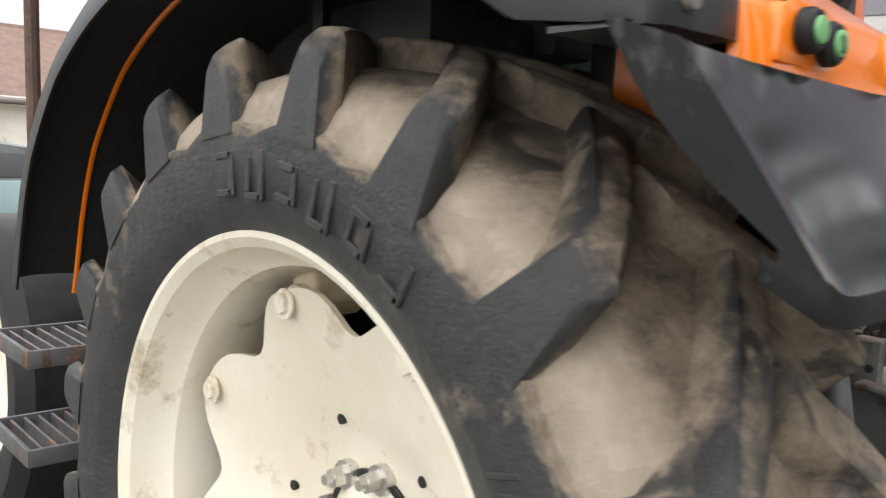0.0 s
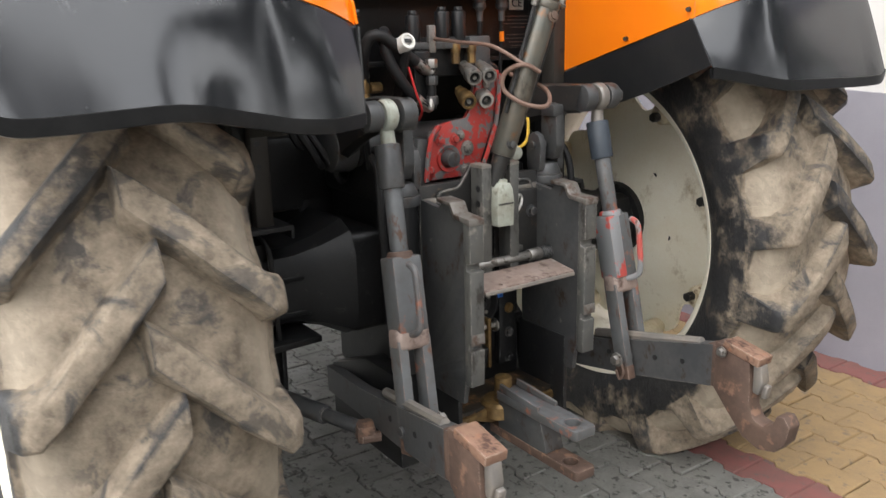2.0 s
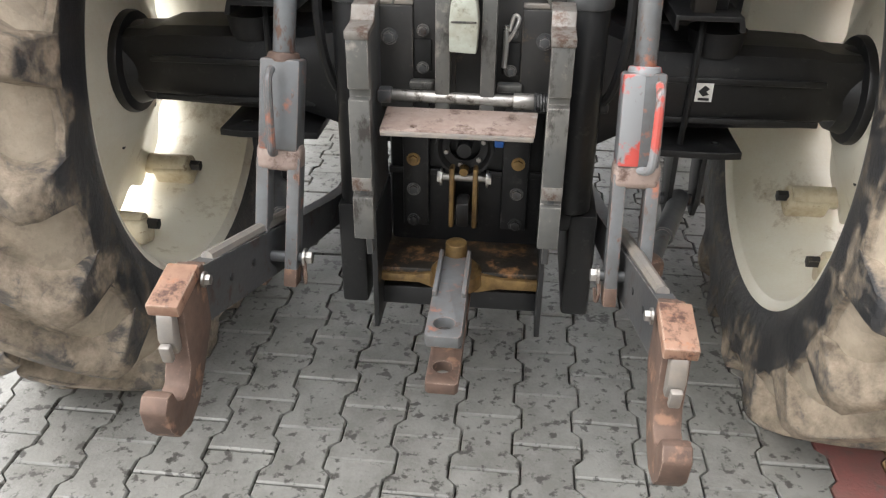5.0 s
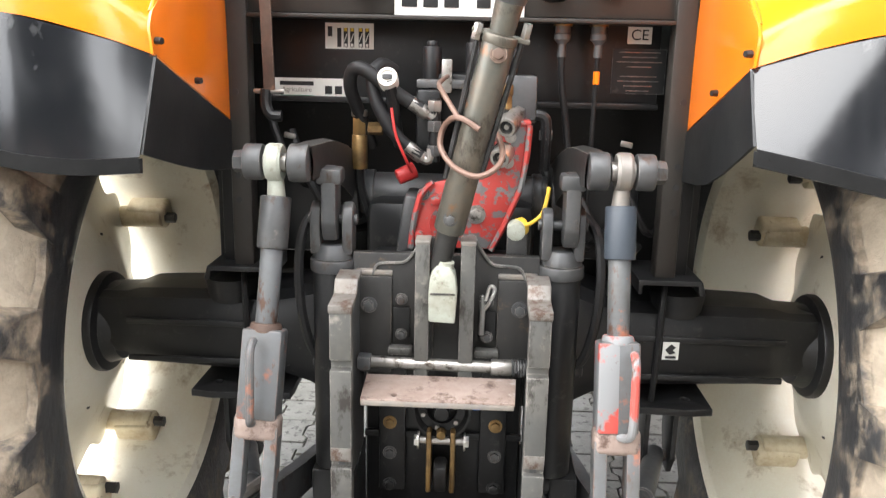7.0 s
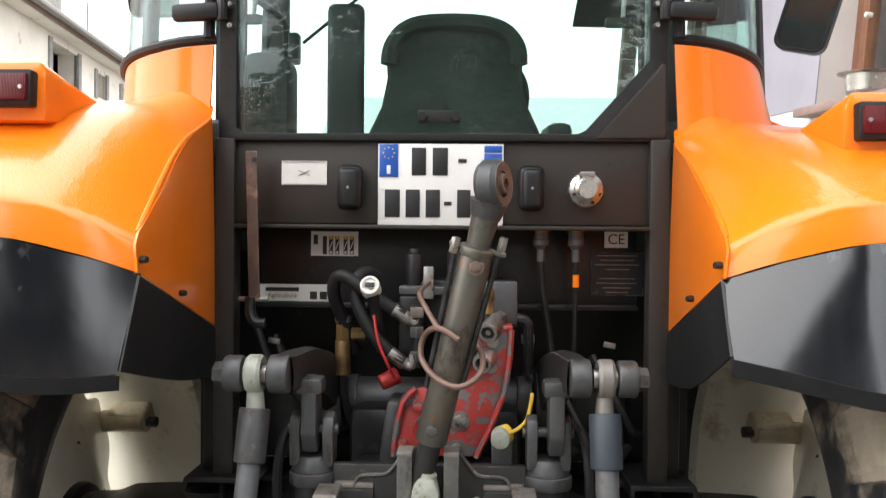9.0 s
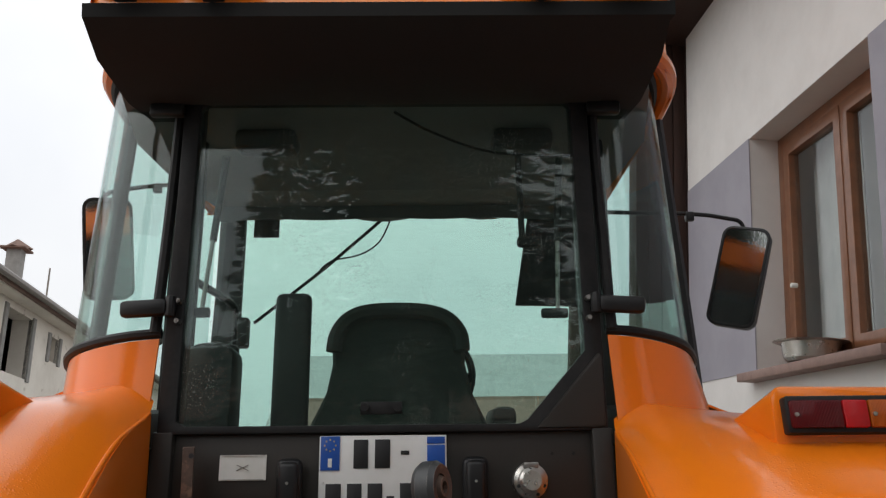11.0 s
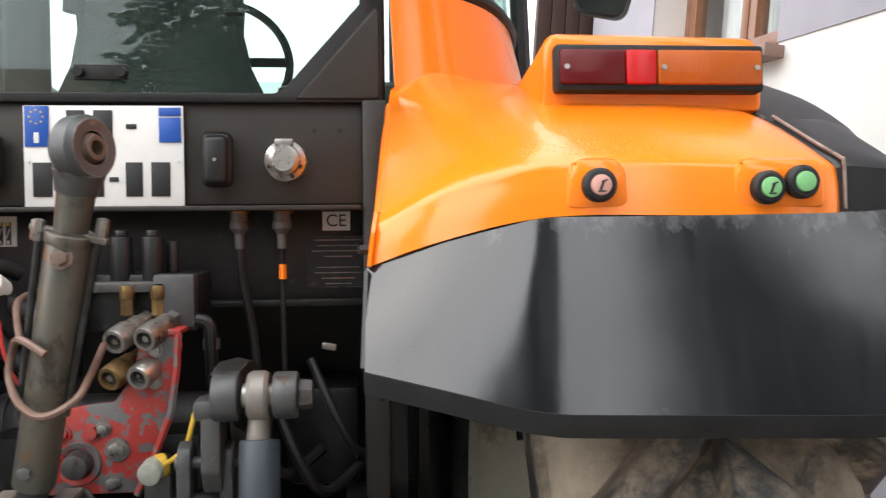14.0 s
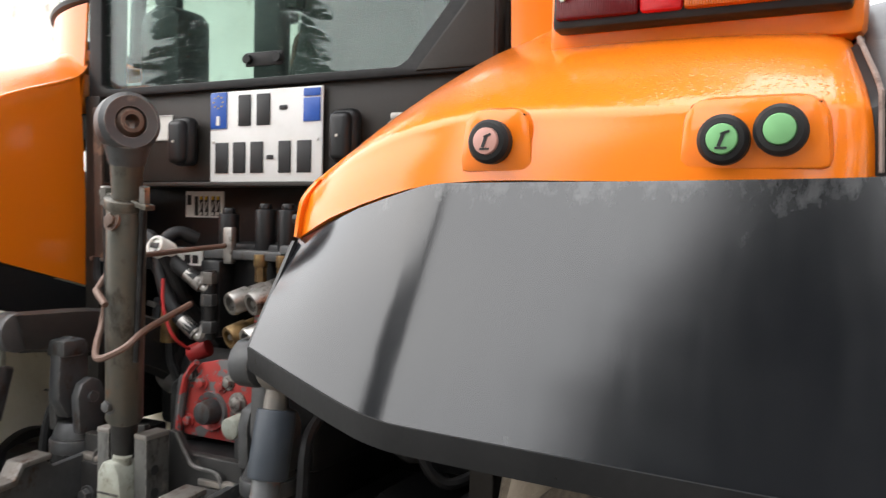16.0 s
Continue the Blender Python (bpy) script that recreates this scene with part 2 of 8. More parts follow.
TOPLINK = surface("toplink_worn_grey_green", (0.094, 0.097, 0.086), (0.145, 0.122, 0.094), 0.38, 0.45, 60, 7, 0.8, 0.1, 0.0, 0.1,
                  third=(0.20, 0.095, 0.045), third_at=(0.62, 0.70), third_scale=16)
CHROME = surface("zinc_plated_steel", (0.62, 0.61, 0.58), (0.5, 0.48, 0.44), 0.3, 0.9, 120, 20, 0.6, 0.05)
SEATCLOTH = surface("dark_green_seat_cloth", (0.030, 0.036, 0.032), (0.05, 0.055, 0.05), 0.9, 0, 300, 6, 0.6, 0.3)
LINING = surface("grey_roof_lining", (0.17, 0.175, 0.175), (0.14, 0.145, 0.145), 0.9, 0, 200, 4, 0.6, 0.2)
DARKINT = surface("dark_cab_interior_plastic", (0.035, 0.035, 0.036), (0.05, 0.05, 0.05), 0.6, 0, 200, 6, 0.5, 0.1)


def lens_plastic(name, base, lines=110.0):
    m = surface(name, base, tuple(c * 0.8 for c in base), 0.16, 0, 200, 12, 0.5, 0.0, 0.0, 0.03, spec=0.3)
    n, l = nodes_of(m)
    p = n["Principled BSDF"]
    co = n.new("ShaderNodeTexCoord")
    wv = n.new("ShaderNodeTexWave")
    wv.inputs["Scale"].default_value = lines
    l.new(co.outputs["Object"], wv.inputs["Vector"])
    bp = n.new("ShaderNodeBump")
    bp.inputs["Strength"].default_value, bp.inputs["Distance"].default_value = 0.35, 0.002
    l.new(wv.outputs["Fac"], bp.inputs["Height"])
    l.new(bp.outputs[0], p.inputs["Normal"])
    return m


LENSRED = lens_plastic("dark_red_lens", (0.10, 0.004, 0.006))
LENSBRIGHT = lens_plastic("bright_red_reflector", (0.50, 0.010, 0.014), 300)
LENSAMBER = lens_plastic("amber_lens", (0.40, 0.085, 0.006))


def glass(name, tint, rough=0.0, body=0.0, drops=0.5, gloss=0.05, specks=0.0):
    """Thin tinted pane: mostly transparent, with a mirror-like gloss that grows at grazing angles."""
    m = bpy.data.materials.new(name)
    m.use_nodes = True
    n, l = nodes_of(m)
    n.remove(n["Principled BSDF"])
    tr = n.new("ShaderNodeBsdfTransparent")
    tr.inputs[0].default_value = (*tint, 1)
    gl = n.new("ShaderNodeBsdfGlossy")
    gl.inputs["Roughness"].default_value = rough
    df = n.new("ShaderNodeBsdfDiffuse")
    df.inputs[0].default_value = (0.55, 0.58, 0.56, 1)
    lw = n.new("ShaderNodeLayerWeight")
    lw.inputs[0].default_value = 0.5
    pw = n.new("ShaderNodeMath")
    pw.operation = "POWER"
    pw.inputs[1].default_value = 4.0
    l.new(lw.outputs["Facing"], pw.inputs[0])
    fr = n.new("ShaderNodeMath")
    fr.operation = "MULTIPLY_ADD"
    fr.inputs[1].default_value, fr.inputs[2].default_value = 0.55, gloss
    l.new(pw.outputs[0], fr.inputs[0])
    mx = n.new("ShaderNodeMixShader")
    l.new(fr.outputs[0], mx.inputs[0])
    l.new(tr.outputs[0], mx.inputs[1])
    l.new(gl.outputs[0], mx.inputs[2])
    co = n.new("ShaderNodeTexCoord")
    vo = n.new("ShaderNodeTexNoise")
    vo.inputs["Scale"].default_value, vo.inputs["Detail"].default_value = 70, 3
    l.new(co.outputs["Object"], vo.inputs["Vector"])
    rp = n.new("ShaderNodeValToRGB")
    rp.color_ramp.elements[0].position, rp.color_ramp.elements[1].position = 0.70, 0.76
    rp.color_ramp.elements[0].color, rp.color_ramp.elements[1].color = (body, body, body, 1), (drops, drops, drops, 1)
    l.new(vo.outputs["Fac"], rp.inputs[0])
    amount = rp.outputs[0]
    if specks:
        # fine dried water specks in loose clouds
        vc = n.new("ShaderNodeTexVoronoi")
        vc.inputs["Scale"].default_value = 150
        l.new(co.outputs["Object"], vc.inputs["Vector"])
        dot = n.new("ShaderNodeMapRange")
        dot.inputs["From Min"].default_value, dot.inputs["From Max"].default_value = 0.25, 0.14
        l.new(vc.outputs["Distance"], dot.inputs["Value"])
        cloud = n.new("ShaderNodeTexNoise")
        cloud.inputs["Scale"].default_value, cloud.inputs["Detail"].default_value = 5.0, 4
        l.new(co.outputs["Object"], cloud.inputs["Vector"])
        where = n.new("ShaderNodeMapRange")
        where.inputs["From Min"].default_value, where.inputs["From Max"].default_value = 0.46, 0.64
        where.inputs["To Max"].default_value = specks
        l.new(cloud.outputs["Fac"], where.inputs["Value"])
        both = n.new("ShaderNodeMath")
        both.operation = "MULTIPLY_ADD"
        l.new(dot.outputs[0], both.inputs[0])
        l.new(where.outputs[0], both.inputs[1])
        l.new(rp.outputs[0], both.inputs[2])
        amount = both.outputs[0]
    m2 = n.new("ShaderNodeMixShader")
    l.new(amount, m2.inputs[0])
    l.new(mx.outputs[0], m2.inputs[1])
    l.new(df.outputs[0], m2.inputs[2])
    l.new(m2.outputs[0], n["Material Output"].inputs[0])
    return m


GLASS = glass("green_tinted_cab_glass", (0.85, 0.945, 0.91), 0.0, 0.010, 0.10, 0.040, 0.5)
SIDEGLASS = glass("green_tinted_corner_glass", (0.84, 0.92, 0.90), 0.0, 0.004, 0.004, 0.04)
MIRROR = plain("mirror_silver", (0.45, 0.47, 0.46), 0.05, 1.0)


def tyre_rubber():
    """Black rubber; tan dried mud over the tread, thinning out down the sidewall."""
    m = surface("muddy_tractor_tyre_rubber", (0.017, 0.0175, 0.0195), (0.040, 0.038, 0.036), 0.40, 0, 50, 7, 0.7, 0.25, 0, 0.1)
    n, l = nodes_of(m)
    p = n["Principled BSDF"]
    old = p.inputs["Base Color"].links[0].from_socket
    co = n.new("ShaderNodeTexCoord")
    at = n.new("ShaderNodeAttribute")
    at.attribute_name = "mud"
    ns = n.new("ShaderNodeTexNoise")
    ns.inputs["Scale"].default_value, ns.inputs["Detail"].default_value, ns.inputs["Roughness"].default_value = 10, 9, 0.69
    l.new(co.outputs["Object"], ns.inputs["Vector"])
    ma = n.new("ShaderNodeMath")
    ma.operation = "MULTIPLY_ADD"
    ma.inputs[1].default_value = 1.32
    l.new(at.outputs["Fac"], ma.inputs[0])
    l.new(ns.outputs["Fac"], ma.inputs[2])
    rp = n.new("ShaderNodeValToRGB")
    rp.color_ramp.elements[0].position, rp.color_ramp.elements[1].position = 0.84, 1.12
    l.new(ma.outputs[0], rp.inputs[0])
    n2 = n.new("ShaderNodeTexNoise")
    n2.inputs["Scale"].default_value, n2.inputs["Detail"].default_value, n2.inputs["Roughness"].default_value = 17, 9, 0.74
    l.new(co.outputs["Object"], n2.inputs["Vector"])
    mudc = n.new("ShaderNodeValToRGB")
    mudc.color_ramp.elements[0].position, mudc.color_ramp.elements[0].color = 0.33, (0.095, 0.076, 0.055, 1)
    mudc.color_ramp.elements[1].position, mudc.color_ramp.elements[1].color = 0.66, (0.310, 0.252, 0.188, 1)
    l.new(n2.outputs["Fac"], mudc.inputs[0])
    # high mud values, as at the shoulders, turn paler than the tread centre
    paleness = n.new("ShaderNodeMapRange")
    paleness.inputs["From Min"].default_value, paleness.inputs["From Max"].default_value = 0.56, 0.80
    paleness.inputs["To Max"].default_value = 0.62
    l.new(at.outputs["Fac"], paleness.inputs["Value"])
    pale = n.new("ShaderNodeMix")
    pale.data_type = "RGBA"
    l.new(paleness.outputs[0], pale.inputs[0])
    l.new(mudc.outputs[0], pale.inputs[6])
    pale.inputs[7].default_value = (0.47, 0.40, 0.31, 1)
    # bare smudges where the mud has been rubbed off in ragged patches
    n3 = n.new("ShaderNodeTexNoise")
    n3.inputs["Scale"].default_value, n3.inputs["Detail"].default_value, n3.inputs["Roughness"].default_value = 8.5, 10, 0.66
    n3.inputs["Distortion"].default_value = 0.6
    l.new(co.outputs["Object"], n3.inputs["Vector"])
    bare = n.new("ShaderNodeMapRange")
    bare.inputs["From Min"].default_value, bare.inputs["From Max"].default_value = 0.535, 0.62
    bare.inputs["To Min"].default_value, bare.inputs["To Max"].default_value = 1.0, 0.12
    l.new(n3.outputs["Fac"], bare.inputs["Value"])
    thick = n.new("ShaderNodeMapRange")
    thick.inputs["From Min"].default_value, thick.inputs["From Max"].default_value = 0.44, 0.66
    thick.inputs["To Max"].default_value = 0.85
    l.new(at.outputs["Fac"], thick.inputs["Value"])
    most = n.new("ShaderNodeMath")
    most.operation = "MAXIMUM"
    l.new(bare.outputs[0], most.inputs[0])
    l.new(thick.outputs[0], most.inputs[1])
    cover = n.new("ShaderNodeMath")
    cover.operation = "MULTIPLY"
    l.new(rp.outputs[0], cover.inputs[0])
    l.new(most.outputs[0], cover.inputs[1])
    mx = n.new("ShaderNodeMix")
    mx.data_type = "RGBA"
    l.new(cover.outputs[0], mx.inputs[0])
    l.new(old, mx.inputs[6])
    l.new(pale.outputs[2], mx.inputs[7])
    l.new(mx.outputs[2], p.inputs["Base Color"])
    # dried mud is dull, the rubber has a sheen
    dull = n.new("ShaderNodeMix")
    l.new(cover.outputs[0], dull.inputs[0])
    l.new(p.inputs["Roughness"].links[0].from_socket, dull.inputs[2])
    dull.inputs[3].default_value = 0.85
    l.new(dull.outputs[0], p.inputs["Roughness"])
    b2 = n.new("ShaderNodeBump")
    b2.inputs["Strength"].default_value, b2.inputs["Distance"].default_value = 0.6, 0.014
    l.new(n2.outputs["Fac"], b2.inputs["Height"])
    l.new(p.inputs["Normal"].links[0].from_socket, b2.inputs["Normal"])
    l.new(b2.outputs[0], p.inputs["Normal"])
    return m


TYRE = tyre_rubber()


def skirt_plastic():
    """Smooth black plastic with run-down streaks and pale rubbed patches along the upper edge."""
    m = surface("scuffed_black_skirt_plastic", (0.0080, 0.0085, 0.0103), (0.0128, 0.0132, 0.0150), 0.14, 0, 420, 5, 0.6, 0.012, 0.0, 0.05, spec=0.72)
    n, l = nodes_of(m)
    p = n["Principled BSDF"]
    old = p.inputs["Base Color"].links[0].from_socket
    co = n.new("ShaderNodeTexCoord")
    sx = n.new("ShaderNodeSeparateXYZ")
    l.new(co.outputs["Object"], sx.inputs[0])
    edge = n.new("ShaderNodeMapRange")
    edge.inputs["From Min"].default_value, edge.inputs["From Max"].default_value = 1.515, 1.572
    edge.inputs["To Min"].default_value, edge.inputs["To Max"].default_value = -0.06, 0.14
    l.new(sx.outputs["Z"], edge.inputs["Value"])
    mp = n.new("ShaderNodeMapping")
    mp.inputs["Scale"].default_value = (1.0, 1.0, 0.45)
    l.new(co.outputs["Object"], mp.inputs["Vector"])
    ns = n.new("ShaderNodeTexNoise")
    ns.inputs["Scale"].default_value, ns.inputs["Detail"].default_value, ns.inputs["Roughness"].default_value = 26, 7, 0.72
    l.new(mp.outputs[0], ns.inputs["Vector"])
    ad = n.new("ShaderNodeMath")
    ad.operation = "ADD"
    l.new(edge.outputs[0], ad.inputs[0])
    l.new(ns.outputs["Fac"], ad.inputs[1])
    rp = n.new("ShaderNodeValToRGB")
    rp.color_ramp.elements[0].position, rp.color_ramp.elements[1].position = 0.60, 0.72
    l.new(ad.outputs[0], rp.inputs[0])
    mx = n.new("ShaderNodeMix")
    mx.data_type = "RGBA"
    l.new(rp.outputs[0], mx.inputs[0])
    l.new(old, mx.inputs[6])
    mx.inputs[7].default_value = (0.055, 0.056, 0.058, 1)
    l.new(mx.outputs[2], p.inputs["Base Color"])
    # faint upright streaks in the gloss
    mp2 = n.new("ShaderNodeMapping")
    mp2.inputs["Scale"].default_value = (60.0, 20.0, 2.0)
    l.new(co.outputs["Object"], mp2.inputs["Vector"])
    n2 = n.new("ShaderNodeTexNoise")
    n2.inputs["Scale"].default_value, n2.inputs["Detail"].default_value = 1.0, 4
    l.new(mp2.outputs[0], n2.inputs["Vector"])
    rr = n.new("ShaderNodeMath")
    rr.operation = "MULTIPLY_ADD"
    rr.inputs[1].default_value = 0.10
    l.new(n2.outputs["Fac"], rr.inputs[0])
    half = n.new("ShaderNodeMath")
    half.operation = "ADD"
    half.inputs[1].default_value = -0.05
    l.new(p.inputs["Roughness"].links[0].from_socket, half.inputs[0])
    l.new(half.outputs[0], rr.inputs[2])
    l.new(rr.outputs[0], p.inputs["Roughness"])
    return m


SKIRT = skirt_plastic()
weather(SKIRT, (0.017, 0.0175, 0.019), (0.56, 0.74), 6, 0.6)
weather(PALEGREEN, (0.10, 0.085, 0.05), (0.54, 0.66), 24)
weather(TOPLINK, (0.050, 0.042, 0.034), (0.53, 0.62), 20, 0.5)


def droplets(m):
    """Small rain drops standing on the faces that look upward."""
    n, l = nodes_of(m)
    p = n["Principled BSDF"]
    co = n.new("ShaderNodeTexCoord")
    vo = n.new("ShaderNodeTexVoronoi")
    vo.inputs["Scale"].default_value = 170
    l.new(co.outputs["Object"], vo.inputs["Vector"])
    dome = n.new("ShaderNodeMapRange")
    dome.inputs["From Min"].default_value, dome.inputs["From Max"].default_value = 0.0, 0.42
    dome.inputs["To Min"].default_value, dome.inputs["To Max"].default_value = 1.0, 0.0
    l.new(vo.outputs["Distance"], dome.inputs["Value"])
    ge = n.new("ShaderNodeNewGeometry")
    sx = n.new("ShaderNodeSeparateXYZ")
    l.new(ge.outputs["Normal"], sx.inputs[0])
    up = n.new("ShaderNodeMapRange")
    up.inputs["From Min"].default_value, up.inputs["From Max"].default_value = 0.45, 0.80
    l.new(sx.outputs["Z"], up.inputs["Value"])
    mu = n.new("ShaderNodeMath")
    mu.operation = "MULTIPLY"
    l.new(dome.outputs[0], mu.inputs[0])
    l.new(up.outputs[0], mu.inputs[1])
    bp = n.new("ShaderNodeBump")
    bp.inputs["Strength"].default_value, bp.inputs["Distance"].default_value = 0.20, 0.002
    l.new(mu.outputs[0], bp.inputs["Height"])
    l.new(p.inputs["Normal"].links[0].from_socket, bp.inputs["Normal"])
    l.new(bp.outputs[0], p.inputs["Normal"])
    l.new(bp.outputs[0], p.inputs["Coat Normal"])


droplets(ORANGE)


def worn_edges(m, tint, radius=0.004, at=(0.02, 0.16), scale=38.0):
    """Paint rubbed off in uneven stretches along the edges of the metal."""
    n, l = nodes_of(m)
    p = n["Principled BSDF"]
    be = n.new("ShaderNodeBevel")
    be.samples = 4
    be.inputs["Radius"].default_value = radius
    ge = n.new("ShaderNodeNewGeometry")
    dt = n.new("ShaderNodeVectorMath")
    dt.operation = "DOT_PRODUCT"
    l.new(be.outputs[0], dt.inputs[0])
    l.new(ge.outputs["Normal"], dt.inputs[1])
    inv = n.new("ShaderNodeMath")
    inv.operation = "SUBTRACT"
    inv.inputs[0].default_value = 1.0
    l.new(dt.outputs["Value"], inv.inputs[1])
    edge = n.new("ShaderNodeMapRange")
    edge.inputs["From Min"].default_value, edge.inputs["From Max"].default_value = at
    l.new(inv.outputs[0], edge.inputs["Value"])
    co = n.new("ShaderNodeTexCoord")
    ns = n.new("ShaderNodeTexNoise")
    ns.inputs["Scale"].default_value, ns.inputs["Detail"].default_value = scale, 5
    l.new(co.outputs["Object"], ns.inputs["Vector"])
    rp = n.new("ShaderNodeMapRange")
    rp.inputs["From Min"].default_value, rp.inputs["From Max"].default_value = 0.42, 0.58
    l.new(ns.outputs["Fac"], rp.inputs["Value"])
    mu = n.new("ShaderNodeMath")
    mu.operation = "MULTIPLY"
    l.new(edge.outputs[0], mu.inputs[0])
    l.new(rp.outputs[0], mu.inputs[1])
    mx = n.new("ShaderNodeMix")
    mx.data_type = "RGBA"
    l.new(mu.outputs[0], mx.inputs[0])
    l.new(p.inputs["Base Color"].links[0].from_socket, mx.inputs[6])
    mx.inputs[7].default_value = (*tint, 1)
    l.new(mx.outputs[2], p.inputs["Base Color"])


for m, tint in ((STEELGREY, (0.26, 0.24, 0.22)), (RAILGREY, (0.36, 0.33, 0.30)), (LINKGREY, (0.30, 0.19, 0.15)), (DARKCAST, (0.24, 0.21, 0.18)), (BLACKPAINT, (0.12, 0.12, 0.12)),
                (TOPLINK, (0.30, 0.27, 0.22)), (RUST, (0.30, 0.22, 0.17)), (REDLINK, (0.24, 0.18, 0.16))):
    worn_edges(m, tint)
worn_edges(RUSTORANGE, (0.34, 0.26, 0.20), 0.006)
worn_edges(TYRE, (0.022, 0.022, 0.024), 0.014, (0.02, 0.14), 16.0)


# ---------------------------------------------------------------- mesh helpers
from mathutils import geometry


def part(name, bm, material, parent, label="", smooth=32):
    """Links a bmesh as one mesh object under a thing or a part."""
    me = bpy.data.meshes.new(name)
    bmesh.ops.recalc_face_normals(bm, faces=bm.faces)
    bm.to_mesh(me)
    bm.free()
    for m in material if isinstance(material, (list, tuple)) else [material]:
        me.materials.append(m)
    if smooth:
        me.shade_smooth()
        me.set_sharp_from_angle(angle=radians(smooth))
    ob = new(name, me)
    ob.parent = parent
    if label:
        tagged(ob, label)
    return ob


def thing(name, label, category, group="", kind="", at=(0, 0, 0)):
    e = new(name)
    e.location = at
    e.empty_display_size = 0.1
    return tagged(e, label, category, group, kind)


def cat(*bms):
    out = bms[0]
    for b in bms[1:]:
        me = bpy.data.meshes.new("tmp")
        b.to_mesh(me)
        out.from_mesh(me)
        bpy.data.meshes.remove(me)
        b.free()
    return out


def turned(bm, m):
    bmesh.ops.transform(bm, matrix=m, verts=bm.verts)
    return bm


def bx(c, s, rot=(0, 0, 0), bev=0.004, seg=2):
    bm = bmesh.new()
    bmesh.ops.create_cube(bm, size=1, matrix=pose(*c, *rot) @ Matrix.Diagonal((*s, 1)))
    if bev:
        bmesh.ops.bevel(bm, geom=bm.edges[:], offset=min(bev, min(s) * 0.45), segments=seg, profile=0.5, affect="EDGES")
    return bm


def cyl(a, b, r0, r1=None, seg=20, bev=0.0):
    a, b = Vector(a), Vector(b)
    d = b - a
    bm = bmesh.new()
    m = Matrix.Translation((a + b) / 2) @ d.to_track_quat("Z", "Y").to_matrix().to_4x4()
    bmesh.ops.create_cone(bm, cap_ends=True, segments=seg, radius1=r0, radius2=r0 if r1 is None else r1, depth=d.length, matrix=m)
    if bev:
        rims = [e for e in bm.edges if any(len(f.verts) > 4 for f in e.link_faces)]
        bmesh.ops.bevel(bm, geom=rims, offset=bev, segments=2, profile=0.5, affect="EDGES")
    return bm


def smooth_line(pts, n=8):
    p = [Vector(q) for q in pts]
    if len(p) < 3:
        return p
    out = []
    for i in range(len(p) - 1):
        a, b, c, d = p[max(i - 1, 0)], p[i], p[i + 1], p[min(i + 2, len(p) - 1)]
        for k in range(n):
            t = k / n
            out.append(0.5 * ((2 * b) + (c - a) * t + (2 * a - 5 * b + 4 * c - d) * t * t + (3 * b - a - 3 * c + d) * t ** 3))
    return out + [p[-1]]


def tube(pts, r, seg=10, n=8, closed=False):
    line = smooth_line(pts, n)
    bm = bmesh.new()
    rings = []
    up = Vector((0.13, 0.31, 0.94))
    for i, q in enumerate(line):
        d = (line[min(i + 1, len(line) - 1)] - line[max(i - 1, 0)]).normalized()
        s = d.cross(up)
        if s.length < 1e-4:
            s = d.orthogonal()
        s.normalize()
        u = s.cross(d)
        up = u
        rings.append([bm.verts.new(q + r * (math.cos(k / seg * math.tau) * s + math.sin(k / seg * math.tau) * u)) for k in range(seg)])
    for a, b in zip(rings, rings[1:]):
        for k in range(seg):
            bm.faces.new((a[k], a[(k + 1) % seg], b[(k + 1) % seg], b[k]))
    bm.faces.new(rings[0][::-1])
    bm.faces.new(rings[-1])
    return bm


def lathe(profile, m, seg=48, closed=False):
    """Turns a profile of (radius, height) about z, then moves it by m."""
    bm = bmesh.new()
    rings = [[bm.verts.new(m @ Vector((r * math.cos(k / seg * math.tau), r * math.sin(k / seg * math.tau), h))) for k in range(seg)]
             for r, h in profile]
    pairs = list(zip(rings, rings[1:])) + ([(rings[-1], rings[0])] if closed else [])
    for a, b in pairs:
        for k in range(seg):
            bm.faces.new((a[k], a[(k + 1) % seg], b[(k + 1) % seg], b[k]))
    return bm


def prism(poly, axis, lo, hi, holes=(), bev=0.0):
    """Extrudes a flat outline (with holes) along an axis; the outline's two numbers are the other two axes in order."""
    def put(p, d):
        q = list(p)
        q.insert("xyz".index(axis), d)
        return Vector(q)
    loops = [list(poly)] + [list(h) for h in holes]
    flat = [p for lp in loops for p in lp]
    tris = geometry.tessellate_polygon([[Vector((*p, 0)) for p in lp] for lp in loops])
    bm = bmesh.new()
    a = [bm.verts.new(put(p, lo)) for p in flat]
    b = [bm.verts.new(put(p, hi)) for p in flat]
    for t in tris:
        bm.faces.new([a[i] for i in t])
        bm.faces.new([b[i] for i in reversed(t)])
    k = 0
    for lp in loops:
        for i in range(len(lp)):
            j = (i + 1) % len(lp)
            bm.faces.new((a[k + i], a[k + j], b[k + j], b[k + i]))
        k += len(lp)
    bmesh.ops.dissolve_limit(bm, angle_limit=0.01, verts=bm.verts, edges=bm.edges)
    if bev:
        bmesh.ops.recalc_face_normals(bm, faces=bm.faces)
        sharp = [e for e in bm.edges if len(e.link_faces) == 2 and e.calc_face_angle() > 0.5]
        bmesh.ops.bevel(bm, geom=sharp, offset=bev, segments=2, profile=0.5, affect="EDGES")
    return bm


def ring_pts(cx, cy, r, n=16):
    return [(cx + r * math.cos(k / n * math.tau), cy + r * math.sin(k / n * math.tau)) for k in range(n)]


